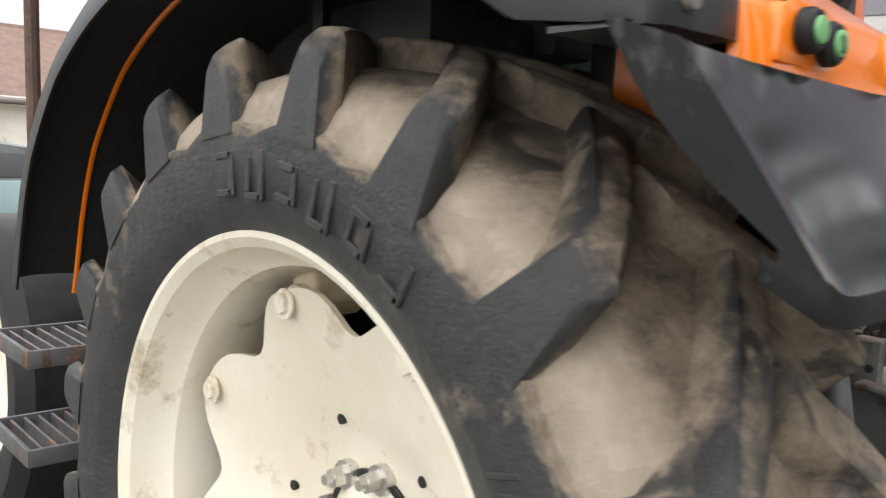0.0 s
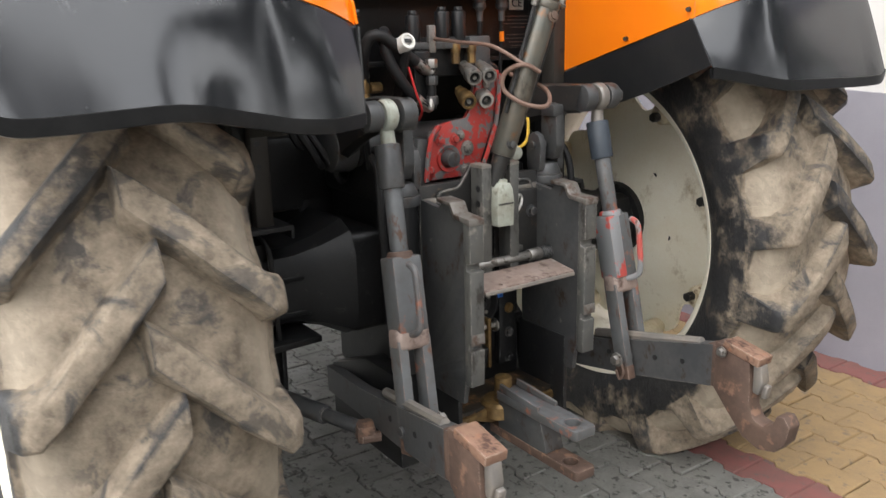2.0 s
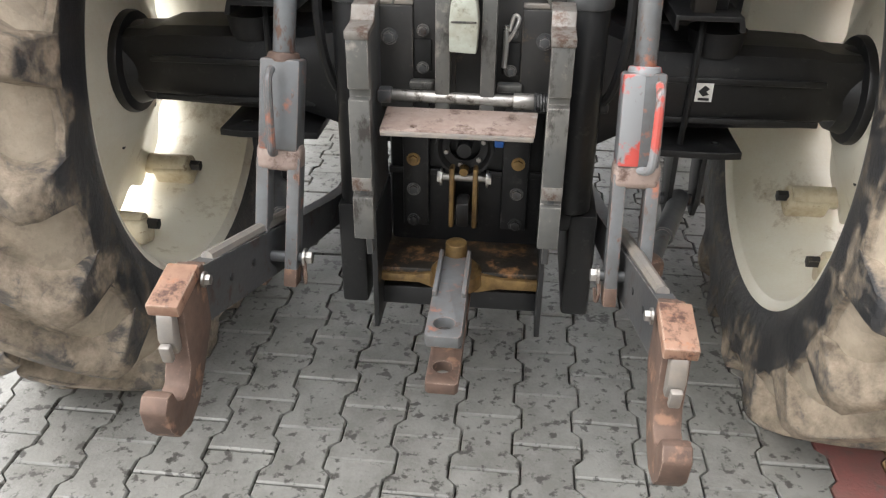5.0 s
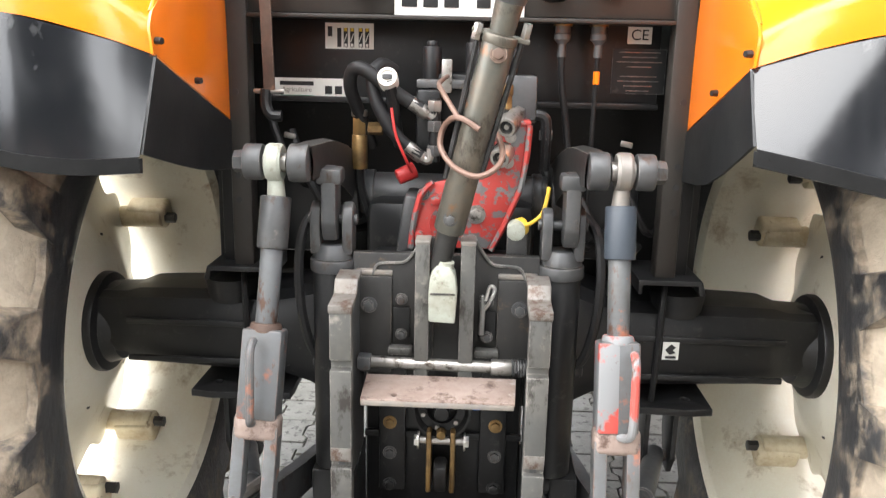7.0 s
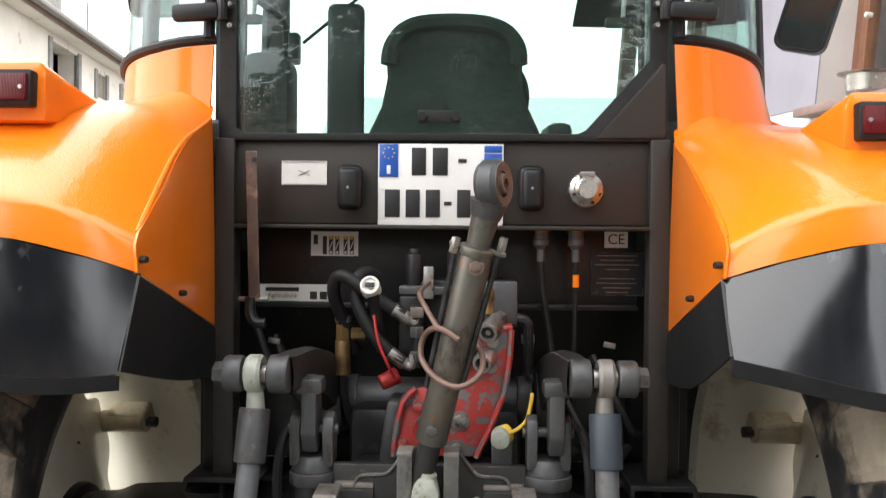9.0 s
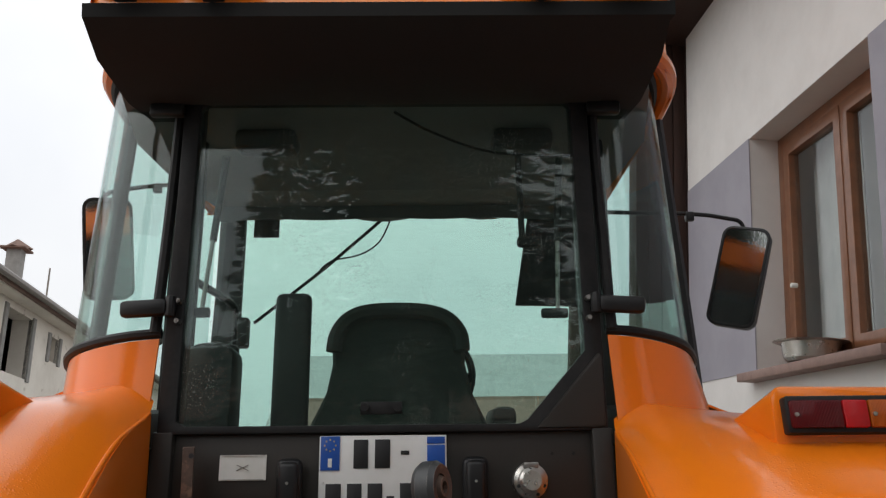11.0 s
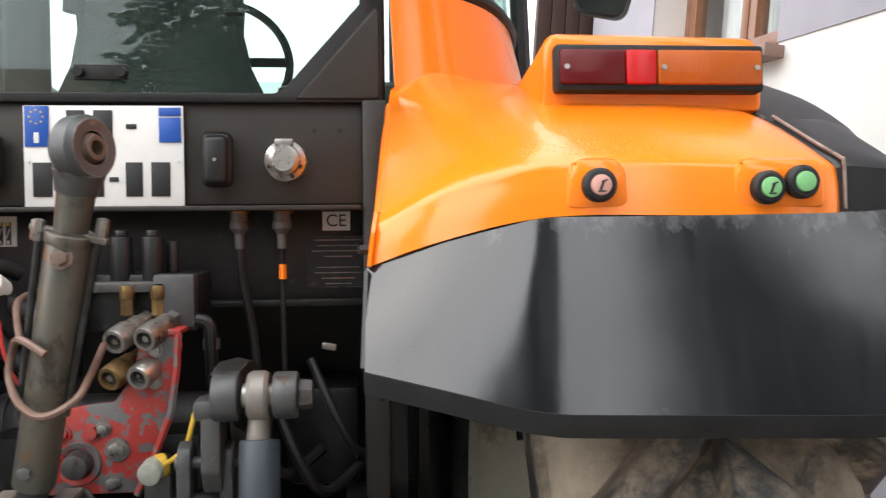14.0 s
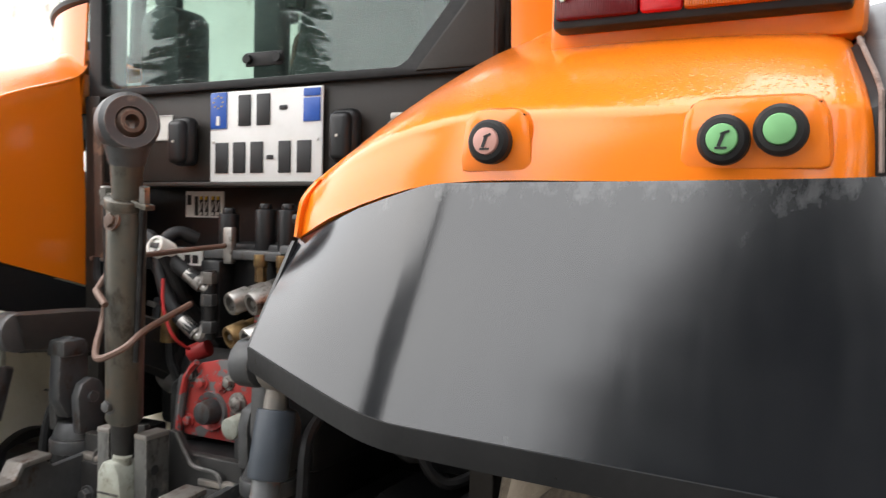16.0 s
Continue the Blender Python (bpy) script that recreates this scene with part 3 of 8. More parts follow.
def sheet(rows, thick=0.0, sub=0):
    """A surface through rows of points; thick gives it depth against its normal."""
    bm = bmesh.new()
    vs = [[bm.verts.new(p) for p in r] for r in rows]
    for a, b in zip(vs, vs[1:]):
        for k in range(len(a) - 1):
            bm.faces.new((a[k], a[k + 1], b[k + 1], b[k]))
    if sub:
        bmesh.ops.subdivide_edges(bm, edges=bm.edges[:], cuts=sub, use_grid_fill=True, smooth=1.0)
    bmesh.ops.recalc_face_normals(bm, faces=bm.faces)
    if thick:
        bmesh.ops.solidify(bm, geom=bm.faces[:], thickness=thick)
    return bm


def smooth_grid(rows, n=5):
    """Densifies rows of points both ways with flowing curves."""
    fine = [smooth_line(r, n) for r in rows]
    cols = [smooth_line([r[k] for r in fine], n) for k in range(len(fine[0]))]
    return [[c[i] for c in cols] for i in range(len(cols[0]))]


def hexbolt(p, d, r=0.012, h=0.010, washer=True):
    p, d = Vector(p), Vector(d).normalized()
    b = cyl(p, p + d * h, r, r, 6, 0.0012)
    if washer:
        b = cat(b, cyl(p - d * 0.002, p + d * 0.0025, r * 1.45, r * 1.45, 16))
    return b


def flip(bm, s):
    """Mirrors to the other side of the tractor for s = -1."""
    if s < 0:
        bmesh.ops.scale(bm, vec=(-1, 1, 1), verts=bm.verts)
    return bm


# ---------------------------------------------------------------- the tractor
tractor = thing("tractor", "orange and black farm tractor with muddy tyres, seen from behind", "tractor")

WX, WY, WZ = 0.995, 0.13, 0.785      # rear wheel centre
LIP = 0.572                         # rim lip radius


def tyre_mesh(out):
    """Carcass with pocketed shoulders and 2 x 20 chevron bars; axis along local x, flattened where it stands on the ground."""
    # half profile: sidewall, ledge at the foot of the pockets, sloping pocket floor, tread floor
    prof = [(0.205, LIP - 0.012), (0.226, 0.590), (0.240, 0.630), (0.245, 0.680), (0.2455, 0.715), (0.244, 0.742), (0.229, 0.749), (0.212, 0.775), (0.180, 0.808), (0.120, 0.829), (0.055, 0.836), (0.0, 0.838)]
    LEDGE = 5
    full = [(-x, r, i) for i, (x, r) in enumerate(prof)] + [(x, r, len(prof) - 2 - i) for i, (x, r) in enumerate(prof[-2::-1])]
    bm = bmesh.new()
    N = 20
    seg = N * 10
    mud = bm.verts.layers.float.new("mud")

    def vert(x, r, a, v):
        w = bm.verts.new((x, r * math.cos(a), r * math.sin(a)))
        w[mud] = v
        return w
    tint = [0.14, 0.18, 0.20, 0.20, 0.22, 0.34, 0.68, 0.80, 0.70, 0.50, 0.46, 0.46]
    rings = []
    for x, r, i in full:
        row = []
        for k in range(seg):
            a = k / seg * math.tau
            dr = 0.0
            if i in (LEDGE, LEDGE + 1):
                ph = (a / math.tau * N - (0.5 if x < 0 else 0.0) + (0.02 if x < 0 else 0.02)) % 1.0
                dr = -0.022 * max(0.0, 1 - abs(ph - 0.60) / 0.36)
            row.append(vert(x, r + dr, a, tint[i] + (0.04 if x * out < 0 and i < 6 else 0.0)))
        rings.append(row)
    for a, b in zip(rings, rings[1:]):
        for k in range(seg):
            bm.faces.new((a[k], a[(k + 1) % seg], b[(k + 1) % seg], b[k]))
    flatten(bm)
    return bm


def flatten(bm):
    """The tyre spreads a little where it stands on the ground."""
    floor_z = -WZ + 0.004
    for v in bm.verts:
        z = v.co.z
        if z < floor_z + 0.16:
            low = max(0.0, min(1.0, (floor_z + 0.16 - z) / 0.25))
            v.co.x *= 1 + 0.07 * low
            if z < floor_z:
                v.co.z = floor_z


# along a tread bar: top x, top r, base x, base r, half width at the top, half width at the base;
# the end face stands flush with the sidewall and the bar runs slanting past the middle
LUG = [(0.2405, 0.842, 0.2475, 0.722, 0.029, 0.060), (0.230, 0.860, 0.236, 0.742, 0.033, 0.058), (0.205, 0.879, 0.205, 0.770, 0.036, 0.056), (0.165, 0.884, 0.165, 0.800, 0.036, 0.054),
       (0.115, 0.887, 0.115, 0.820, 0.039, 0.055), (0.060, 0.888, 0.060, 0.828, 0.042, 0.057), (0.010, 0.888, 0.010, 0.830, 0.044, 0.058), (-0.022, 0.886, -0.028, 0.830, 0.040, 0.056)]


def lug_mesh(a0, side, out, rnd):
    bm = bmesh.new()
    mud = bm.verts.layers.float.new("mud")
    secs = []
    wear = rnd.uniform(-0.004, 0.003)
    tone = rnd.uniform(-0.06, 0.06)
    for j, (xt, rt, xb, rb, wt, wb) in enumerate(LUG):
        lat = 0.245 - xt
        adv = 0.02 - 1.02 * max(0.0, lat - 0.035) ** 1.02
        jit = rnd.uniform(-0.003, 0.003)
        f = 0.80
        xm = xt * f + xb * (1 - f) if j else xt + 0.001
        row = []
        for w, x, r, v in ((-wb, xb, rb, 0.52), (-wt - (wb - wt) * 0.15, xm, rt - 0.016, 0.38), (-wt * 0.86, xt, rt - 0.003 + wear, 0.33), (-wt * 0.5, xt, rt + wear, 0.43),
                           (wt * 0.5, xt, rt + wear, 0.43), (wt * 0.86, xt, rt - 0.003 + wear, 0.33), (wt + (wb - wt) * 0.15, xm, rt - 0.016, 0.38), (wb, xb, rb, 0.52)):
            if j == 0:
                v = 0.16 if side == out else 0.30
            elif j == 1:
                v = 0.24 if side == out else 0.40
            else:
                v += -0.06 if side == out else 0.09
            q = a0 + (adv + w + jit) / 0.85
            vv = bm.verts.new((x * side, (r + rnd.uniform(-0.0012, 0.0012)) * math.cos(q), r * math.sin(q)))
            vv[mud] = v + tone
            row.append(vv)
        secs.append(row)
    for p, q in zip(secs, secs[1:]):
        for k in range(7):
            bm.faces.new((p[k], p[k + 1], q[k + 1], q[k]))
    bm.faces.new(secs[0])
    bm.faces.new(secs[-1][::-1])
    flatten(bm)
    return bm


def rim_mesh(s):
    """Steel rim with flanged lips, drop centre and inner barrel; axis along local x; s: which way is outside."""
    out = [(LIP, 0.200), (LIP + 0.004, 0.208), (LIP, 0.215), (LIP - 0.010, 0.214), (LIP - 0.026, 0.200), (LIP - 0.034, 0.150), (LIP - 0.060, 0.120),
           (LIP - 0.072, 0.040), (LIP - 0.072, -0.05), (LIP - 0.050, -0.09), (LIP - 0.036, -0.15), (LIP - 0.026, -0.198), (LIP - 0.010, -0.212), (LIP, -0.215), (LIP + 0.004, -0.208), (LIP, -0.2)]
    return lathe([(r, h * s) for r, h in out], pose(0, 0, 0, 0, 90, 0), 96)


def disc_mesh(s):
    """Dished wheel disc with eight tabs, bolt circle and hub opening."""
    bm = bmesh.new()
    n = 128
    a0 = radians(28)
    rads = [0.09, 0.15, 0.20, 0.235, 0.27, 0.34, 1.0]
    dish = [-0.030, -0.028, -0.018, 0.0, 0.014, 0.048, 0.088]
    layers = []
    for t in (0.0, -0.012):
        rows = []
        for r, d in zip(rads, dish):
            row = []
            for k in range(n):
                a = k / n * math.tau
                c = 0.5 + 0.5 * math.cos(8 * (a - a0))
                rr = r if r < 1 else 0.474 - 0.072 * (1 - c) ** 2.3
                dd = d if r < 1 else 0.066 + 0.026 * c
                row.append(bm.verts.new((s * (dd + t), rr * math.cos(a), rr * math.sin(a))))
            rows.append(row)
        layers.append(rows)
    for rows in layers:
        for a, b in zip(rows, rows[1:]):
            for k in range(n):
                bm.faces.new((a[k], a[(k + 1) % n], b[(k + 1) % n], b[k]))
    for i in (0, -1):
        a, b = layers[0][i], layers[1][i]
        for k in range(n):
            bm.faces.new((a[k], a[(k + 1) % n], b[(k + 1) % n], b[k]))
    return bm


def rear_wheel(s):
    rim = part("rear_wheel", cat(rim_mesh(s), disc_mesh(s)), RIMCREAM, tractor, "cream painted steel wheel with a dished disc")
    rim.location = (s * WX, WY, WZ)
    ty = part("tyre", tyre_mesh(s), TYRE, rim, "worn black tractor tyre with mud-caked chevron lugs", 40)
    rnd = random.Random(4 + s)
    for side in (1, -1):
        for k in range(20):
            part("tread_lug", lug_mesh((k + (0.5 if side < 0 else 0)) / 20 * math.tau, side, s, rnd), TYRE, rim, "", 40)
    for k in range(8):
        a = radians(28) + k * math.tau / 8
        cy, cz = 0.45 * math.cos(a), 0.45 * math.sin(a)
        b = cat(cyl((s * -0.06, cy, cz), (s * 0.072, cy, cz), 0.030, 0.034, 16, 0.004),
                bx((s * -0.012, cy * 1.05, cz * 1.05), (0.125, 0.072, 0.078), (math.degrees(a), 0, 0), 0.014, 3))
        part("rim_bracket", b, BRACKETCREAM, rim, "cream cast bracket with rust at the weld")
        part("bracket_bolt", hexbolt((s * 0.092, cy, cz), (s, 0, 0), 0.019, 0.012), RIMCREAM, rim)
        part("bracket_bolt", cyl((s * -0.102, cy, cz), (s * -0.070, cy, cz), 0.017, 0.017, 6, 0.002), DARKCAST, rim, "dark rusty bolt end")
    hubp = [(0.0, 0.055), (0.05, 0.055), (0.062, 0.048), (0.066, 0.02), (0.10, 0.0), (0.125, -0.022), (0.125, -0.06)]
    part("hub", lathe([(r, h * s) for r, h in hubp], pose(0, 0, 0, 0, 90, 0), 32), RIMCREAM, rim, "cream wheel hub with a rusty centre")
    for k in range(8):
        a = radians(10) + k * math.tau / 8
        p = (s * -0.022, 0.135 * math.cos(a), 0.135 * math.sin(a))
        b = cat(cyl(p, (s * 0.020, p[1], p[2]), 0.021, 0.019, 6, 0.003), cyl((s * -0.03, p[1], p[2]), (s * -0.008, p[1], p[2]), 0.028, 0.028, 16), cyl((s * 0.02, p[1], p[2]), (s * 0.034, p[1], p[2]), 0.011, 0.010, 10))
        part("wheel_nut", b, CHROME if k % 3 else BARESTEEL, rim, "bare steel wheel nut with traces of rust")
    for k in range(6):
        a = radians(11) + k * math.tau / 6
        p = (s * 0.006, 0.232 * math.cos(a), 0.232 * math.sin(a))
        part("disc_hole", cyl((s * -0.012, p[1], p[2]), (s * 0.0035, p[1], p[2]), 0.010, 0.010, 12), INK, rim)
    # raised plain bars on the outer sidewall where the maker's mark stands
    for k in range(6):
        for turn in (0.0, math.pi):
            a = (1.47 + k * 0.135 if s < 0 else 1.67 - k * 0.135) + turn
            r = 0.660
            h = (0.070, 0.076, 0.058, 0.076, 0.058, 0.058)[k]
            m = Matrix.Rotation(a, 4, "X")
            bmk = cat(bx((s * 0.2435, r, 0.020), (0.008, h, 0.013), (0, 0, 0), 0.002, 1), bx((s * 0.2435, r - h / 2 + 0.006, 0.0), (0.008, 0.012, 0.048), (0, 0, 0), 0.002, 1))
            if k in (0, 2, 4):
                bmk = cat(bmk, bx((s * 0.2435, r + h / 2 - 0.006, 0.0), (0.008, 0.012, 0.048), (0, 0, 0), 0.002, 1))
            if k in (1, 3, 4):
                bmk = cat(bmk, bx((s * 0.2435, r, -0.018), (0.008, h * 0.7, 0.012), (0, 0, 0), 0.002, 1))
            part("raised_sidewall_mark", turned(bmk, m), TYRE, rim)
    for k in range(6):
        m = Matrix.Rotation((2.55 if s < 0 else 0.6) + k * 0.035, 4, "X")
        part("raised_sidewall_line", turned(bx((s * 0.2435, 0.66, 0), (0.004, 0.05, 0.008), (18, 0, 0), 0.0015, 1), m), TYRE, rim)
        m = Matrix.Rotation((-2.95 if s < 0 else 0.0) - k * 0.035, 4, "X")
        part("raised_sidewall_line", turned(bx((s * 0.2435, 0.69, 0), (0.004, 0.03, 0.012), (30, 0, 0), 0.0015, 1), m), TYRE, rim)
    return rim


for s in (-1, 1):
    rear_wheel(s)

# ---------------------------------------------------------------- fenders
ARC_R = 1.005


def arc_pt(x, a, r):
    """A point on a circle round the wheel; a: degrees from the rear horizontal, over the top."""
    return (x, WY - r * math.cos(radians(a)), WZ + r * math.sin(radians(a)))


def slim(bm, s, by=0.042):
    """The corner on this side stands a little closer in."""
    if s > 0:
        for v in bm.verts:
            v.co.x -= by * max(0.0, min(1.0, (v.co.x - 0.60) / 0.28)) * max(0.0, min(1.0, (v.co.z - 1.80) / 0.22))
    return bm


def flare_rise(a):
    """The flare leaves the wheel's circle ahead of the axle and comes down squarer."""
    return float(np.interp(a, (60, 80, 96, 115, 132, 145, 160), (0.055, 0.052, 0.060, 0.11, 0.165, 0.18, 0.145)))


def lift(bm, s):
    """This side's panel rises further towards the cab."""
    if s < 0:
        for v in bm.verts:
            v.co.z += 0.055 * max(0.0, min(1.0, (v.co.y + 0.55) / 0.30)) * max(0.0, min(1.0, (v.co.z - 1.56) / 0.12))
    return bm


def fender(s):
    # orange panel: rear band, top, inner face, shoulder round the cab corner
    rows = [
        [(0.512, -0.545, 1.508), (0.60, -0.580, 1.540), (0.74, -0.606, 1.571), (0.94, -0.612, 1.572), (1.11, -0.605, 1.572), (1.145, -0.580, 1.572)],
        [(0.516, -0.540, 1.545), (0.605, -0.572, 1.588), (0.74, -0.598, 1.622), (0.94, -0.604, 1.624), (1.11, -0.597, 1.624), (1.143, -0.577, 1.624)],
        [(0.522, -0.518, 1.577), (0.612, -0.552, 1.622), (0.74, -0.577, 1.652), (0.94, -0.582, 1.654), (1.105, -0.575, 1.652), (1.138, -0.560, 1.644)],
        [(0.532, -0.400, 1.645), (0.62, -0.420, 1.695), (0.75, -0.440, 1.725), (0.94, -0.445, 1.728), (1.09, -0.440, 1.722), (1.122, -0.430, 1.705)],
        [(0.540, -0.220, 1.728), (0.625, -0.215, 1.785), (0.75, -0.220, 1.800), (0.94, -0.230, 1.795), (1.085, -0.230, 1.782), (1.118, -0.225, 1.765)],
        [(0.546, -0.050, 1.790), (0.63, -0.020, 1.855), (0.75, 0.010, 1.850), (0.94, 0.010, 1.836), (1.08, 0.010, 1.820), (1.115, 0.010, 1.800)],
        [(0.552, 0.000, 1.830), (0.64, 0.030, 1.895), (0.755, 0.140, 1.880), (0.94, 0.200, 1.850), (1.08, 0.220, 1.832), (1.115, 0.220, 1.812)],
    ]
    grid = smooth_grid([[Vector(p) for p in r] for r in rows], 4)
    body = part("fender", lift(flip(sheet(grid, 0.006), s), s), ORANGE, tractor, "glossy orange fender panel with rounded edges", 50)
    part("fender_edge", lift(flip(tube([r[0] for r in grid[8:21]], 0.0052, 8, 1), s), s), ORANGE, body)
    tail = [[(0.80, 0.18, 1.90), (0.94, 0.20, 1.85), (1.115, 0.22, 1.812)], [(0.82, 0.55, 1.90), (0.95, 0.55, 1.86), (1.115, 0.55, 1.835)],
            [(0.83, 0.85, 1.82), (0.95, 0.85, 1.76), (1.115, 0.85, 1.725)]]
    part("fender_front_panel", lift(flip(sheet(smooth_grid(tail, 4), 0.006), s), s), ORANGE, body)
    inner = [[(0.548, 0.000, 1.352), (0.53, -0.28, 1.432), (0.512, -0.553, 1.508)],
             [(0.548, -0.01, 1.50), (0.532, -0.27, 1.535), (0.515, -0.551, 1.535)],
             [(0.549, -0.02, 1.66), (0.533, -0.25, 1.635), (0.518, -0.546, 1.556)],
             [(0.550, -0.03, 1.80), (0.538, -0.23, 1.722), (0.522, -0.522, 1.579)]]
    part("fender_inner_face", lift(flip(sheet(smooth_grid(inner, 4), 0.005), s), s), ORANGE, body)
    corner = [(0.551, -0.004), (0.62, 0.002), (0.70, 0.026), (0.78, 0.080), (0.84, 0.165), (0.88, 0.28), (0.895, 0.45)]
    shoulder = []
    for k in range(6):
        t = k / 5
        shoulder.append([(x + 0.012 * (1 - t), y - 0.010 * (1 - t) ** 2, (1.775 + 0.035 * i / 6) * (1 - t) + (2.035 - 0.055 * (i / 6) ** 1.3) * t) for i, (x, y) in enumerate(corner)])
    part("cab_corner_panel", slim(flip(sheet(smooth_grid(shoulder, 3), 0.006), s), s), ORANGE, body)
    for y, z in ((-0.005, 1.42), (-0.005, 1.56), (-0.006, 1.64), (-0.3, 1.455), (-0.535, 1.53)):
        part("panel_screw", flip(cyl((0.540 + 0.06 * y, y, z), (0.528 + 0.06 * y, y - 0.004, z), 0.007, 0.006, 8), s), INK, body)
    # bumps round the push buttons, and the buttons
    for x0, x1, z in ((0.765, 0.842, 1.612), (0.985, 1.108, 1.617)):
        poly = [(x0 - 0.004, 1.580), (x0 + 0.001, 1.634), (x0 + 0.014, 1.647), (x1 - 0.014, 1.647), (x1 - 0.001, 1.634), (x1 + 0.004, 1.580)]
        part("button_boss", flip(prism(poly, "y", -0.6125, -0.56, (), 0.011), s), ORANGE, body)
    for x, z, mat, lab in ((0.802, 1.611, PINKBTN, "faded red push button in a black rubber ring"), (1.024, 1.607, GREENBTN, "green push button with a dark symbol"), (1.070, 1.614, GREENBTN, "green push button")):
        ring = part("push_button", flip(lathe([(0.0220, 0.0), (0.0220, 0.010), (0.0185, 0.015), (0.0140, 0.016), (0.0140, 0.004)], Matrix.Translation((x, -0.615, z)) @ pose(0, 0, 0, 90, 0, 0), 28), s), RUBBER, body, lab)
        part("button_cap", flip(cyl((x, -0.613, z), (x, -0.634, z), 0.0140, 0.0132, 24, 0.002), s), mat, ring)
        if x < 1.05:
            part("button_symbol", flip(cat(bx((x, -0.6345, z - 0.001), (0.003, 0.001, 0.012), (0, 20, 0), 0), bx((x + 0.003, -0.6345, z + 0.005), (0.008, 0.001, 0.002), (0, -20, 0), 0), bx((x, -0.6345, z - 0.008), (0.010, 0.001, 0.002), (0, 0, 0), 0)), s), INK, ring)
    # black plastic rear skirt below the orange band: a slanting inner part, a crease, a flat back and a turned outer edge
    top = [(0.506, -0.540, 1.506), (0.60, -0.578, 1.537), (0.695, -0.604, 1.562), (0.735, -0.612, 1.570), (0.785, -0.615, 1.571), (0.95, -0.615, 1.572), (1.12, -0.615, 1.574), (1.225, -0.613, 1.578), (1.255, -0.609, 1.583)]
    if s > 0:
        bot = [(0.503, -0.628, 1.381), (0.595, -0.664, 1.364), (0.680, -0.689, 1.346), (0.722, -0.698, 1.340), (0.765, -0.700, 1.337), (0.95, -0.702, 1.332), (1.12, -0.706, 1.329), (1.225, -0.709, 1.328), (1.257, -0.704, 1.328)]
    else:
        bot = [(0.525, -0.596, 1.336), (0.610, -0.630, 1.334), (0.690, -0.648, 1.341), (0.740, -0.656, 1.351), (0.800, -0.668, 1.364), (0.92, -0.706, 1.386), (1.12, -0.712, 1.381), (1.225, -0.713, 1.379), (1.257, -0.711, 1.379)]
    cut, low = (0.030, 0.045) if s > 0 else (-0.018, 0.058)     # the outer edge slants in towards its foot
    top = top[:-2] + [(x - cut, y, z) for x, y, z in top[-2:]]
    bot = bot[:-3] + [(bot[-3][0] - low * 0.4, *bot[-3][1:])] + [(x - low, y, z) for x, y, z in bot[-2:]]
    side_top, side_bot = (1.276 - cut, -0.550, 1.602), (1.272 - low, -0.676, bot[-1][2] + 0.040)
    bot[-2:] = [(x, y, z + dz) for (x, y, z), dz in zip(bot[-2:], (0.004, 0.016))]
    cut = 0.040 if s > 0 else 0.0
    rows = []
    for k in range(8):
        t = k / 7
        bow = 0.004 * math.sin(math.pi * t)
        row = [Vector(p).lerp(Vector(q), t) + Vector((0, -bow * (0.4 if p[0] > 0.7 else 1.0), 0)) for p, q in zip(top, bot)]
        edge = Vector(side_top).lerp(Vector(side_bot), t) + Vector((0, 0.022 * math.sin(math.pi * t), 0))
        rows.append(smooth_line(row, 4) + [row[-1].lerp(edge, 0.35), edge])
    skirt = part("rear_skirt", flip(sheet(rows, 0.006), s), SKIRT, tractor, "black plastic fender skirt, scuffed along its upper edge", 40)
    lipl = smooth_line([(x, y - 0.003, z) for x, y, z in bot], 4) + [Vector((side_bot[0], side_bot[1], side_bot[2]))]
    lip_rows = [lipl, [p + Vector((0, 0.0005, -0.012)) for p in lipl], [p + Vector((0, 0.003, -0.028)) for p in lipl], [p + Vector((0, 0.014, -0.030)) for p in lipl], [p + Vector((0, 0.016, -0.004)) for p in lipl]]
    part("skirt_lip", flip(sheet(lip_rows, 0.004), s), LIPBLACK, skirt, "rolled lower edge of the skirt")
    inner_b = [[(0.545, 0.0, 1.347), (0.53, -0.28, 1.427), (0.508, -0.552, 1.503)], [(0.545, 0.0, 1.235), (0.53, -0.28, 1.27), (bot[0][0], bot[0][1] + 0.004, bot[0][2] + 0.004)]]
    part("skirt_inner_panel", flip(sheet(smooth_grid(inner_b, 3), 0.005), s), INNERBLACK, skirt, "dull black inner fender plate")
    # black flare over the outside of the tyre
    prof = [(1.106, 0.0), (1.122, 0.0), (1.152, ARC_R + 0.022), (1.215, ARC_R + 0.022), (1.262, ARC_R + 0.008), (1.280, ARC_R - 0.022), (1.280, ARC_R - 0.062)]
    rows = []
    for a in range(60, 163, 3):
        meet = float(np.interp(a, (60, 70, 83, 96, 110), (1.076, 1.046, 1.028, ARC_R + 0.040, ARC_R + flare_rise(110) + 0.02)))
        meet = max(meet, ARC_R + flare_rise(a) + 0.016)
        rows.append([arc_pt(x, a, (r + flare_rise(a)) if r else meet - (0.008 if x < 1.12 else 0.0)) for x, r in prof])
    flare = part("wheel_arch_flare", flip(sheet(rows, 0.006), s), BLACKPLASTIC, tractor, "black plastic flare over the tyre")
    c2 = cut * 0.5
    dz = 0.020 if s < 0 else 0.0
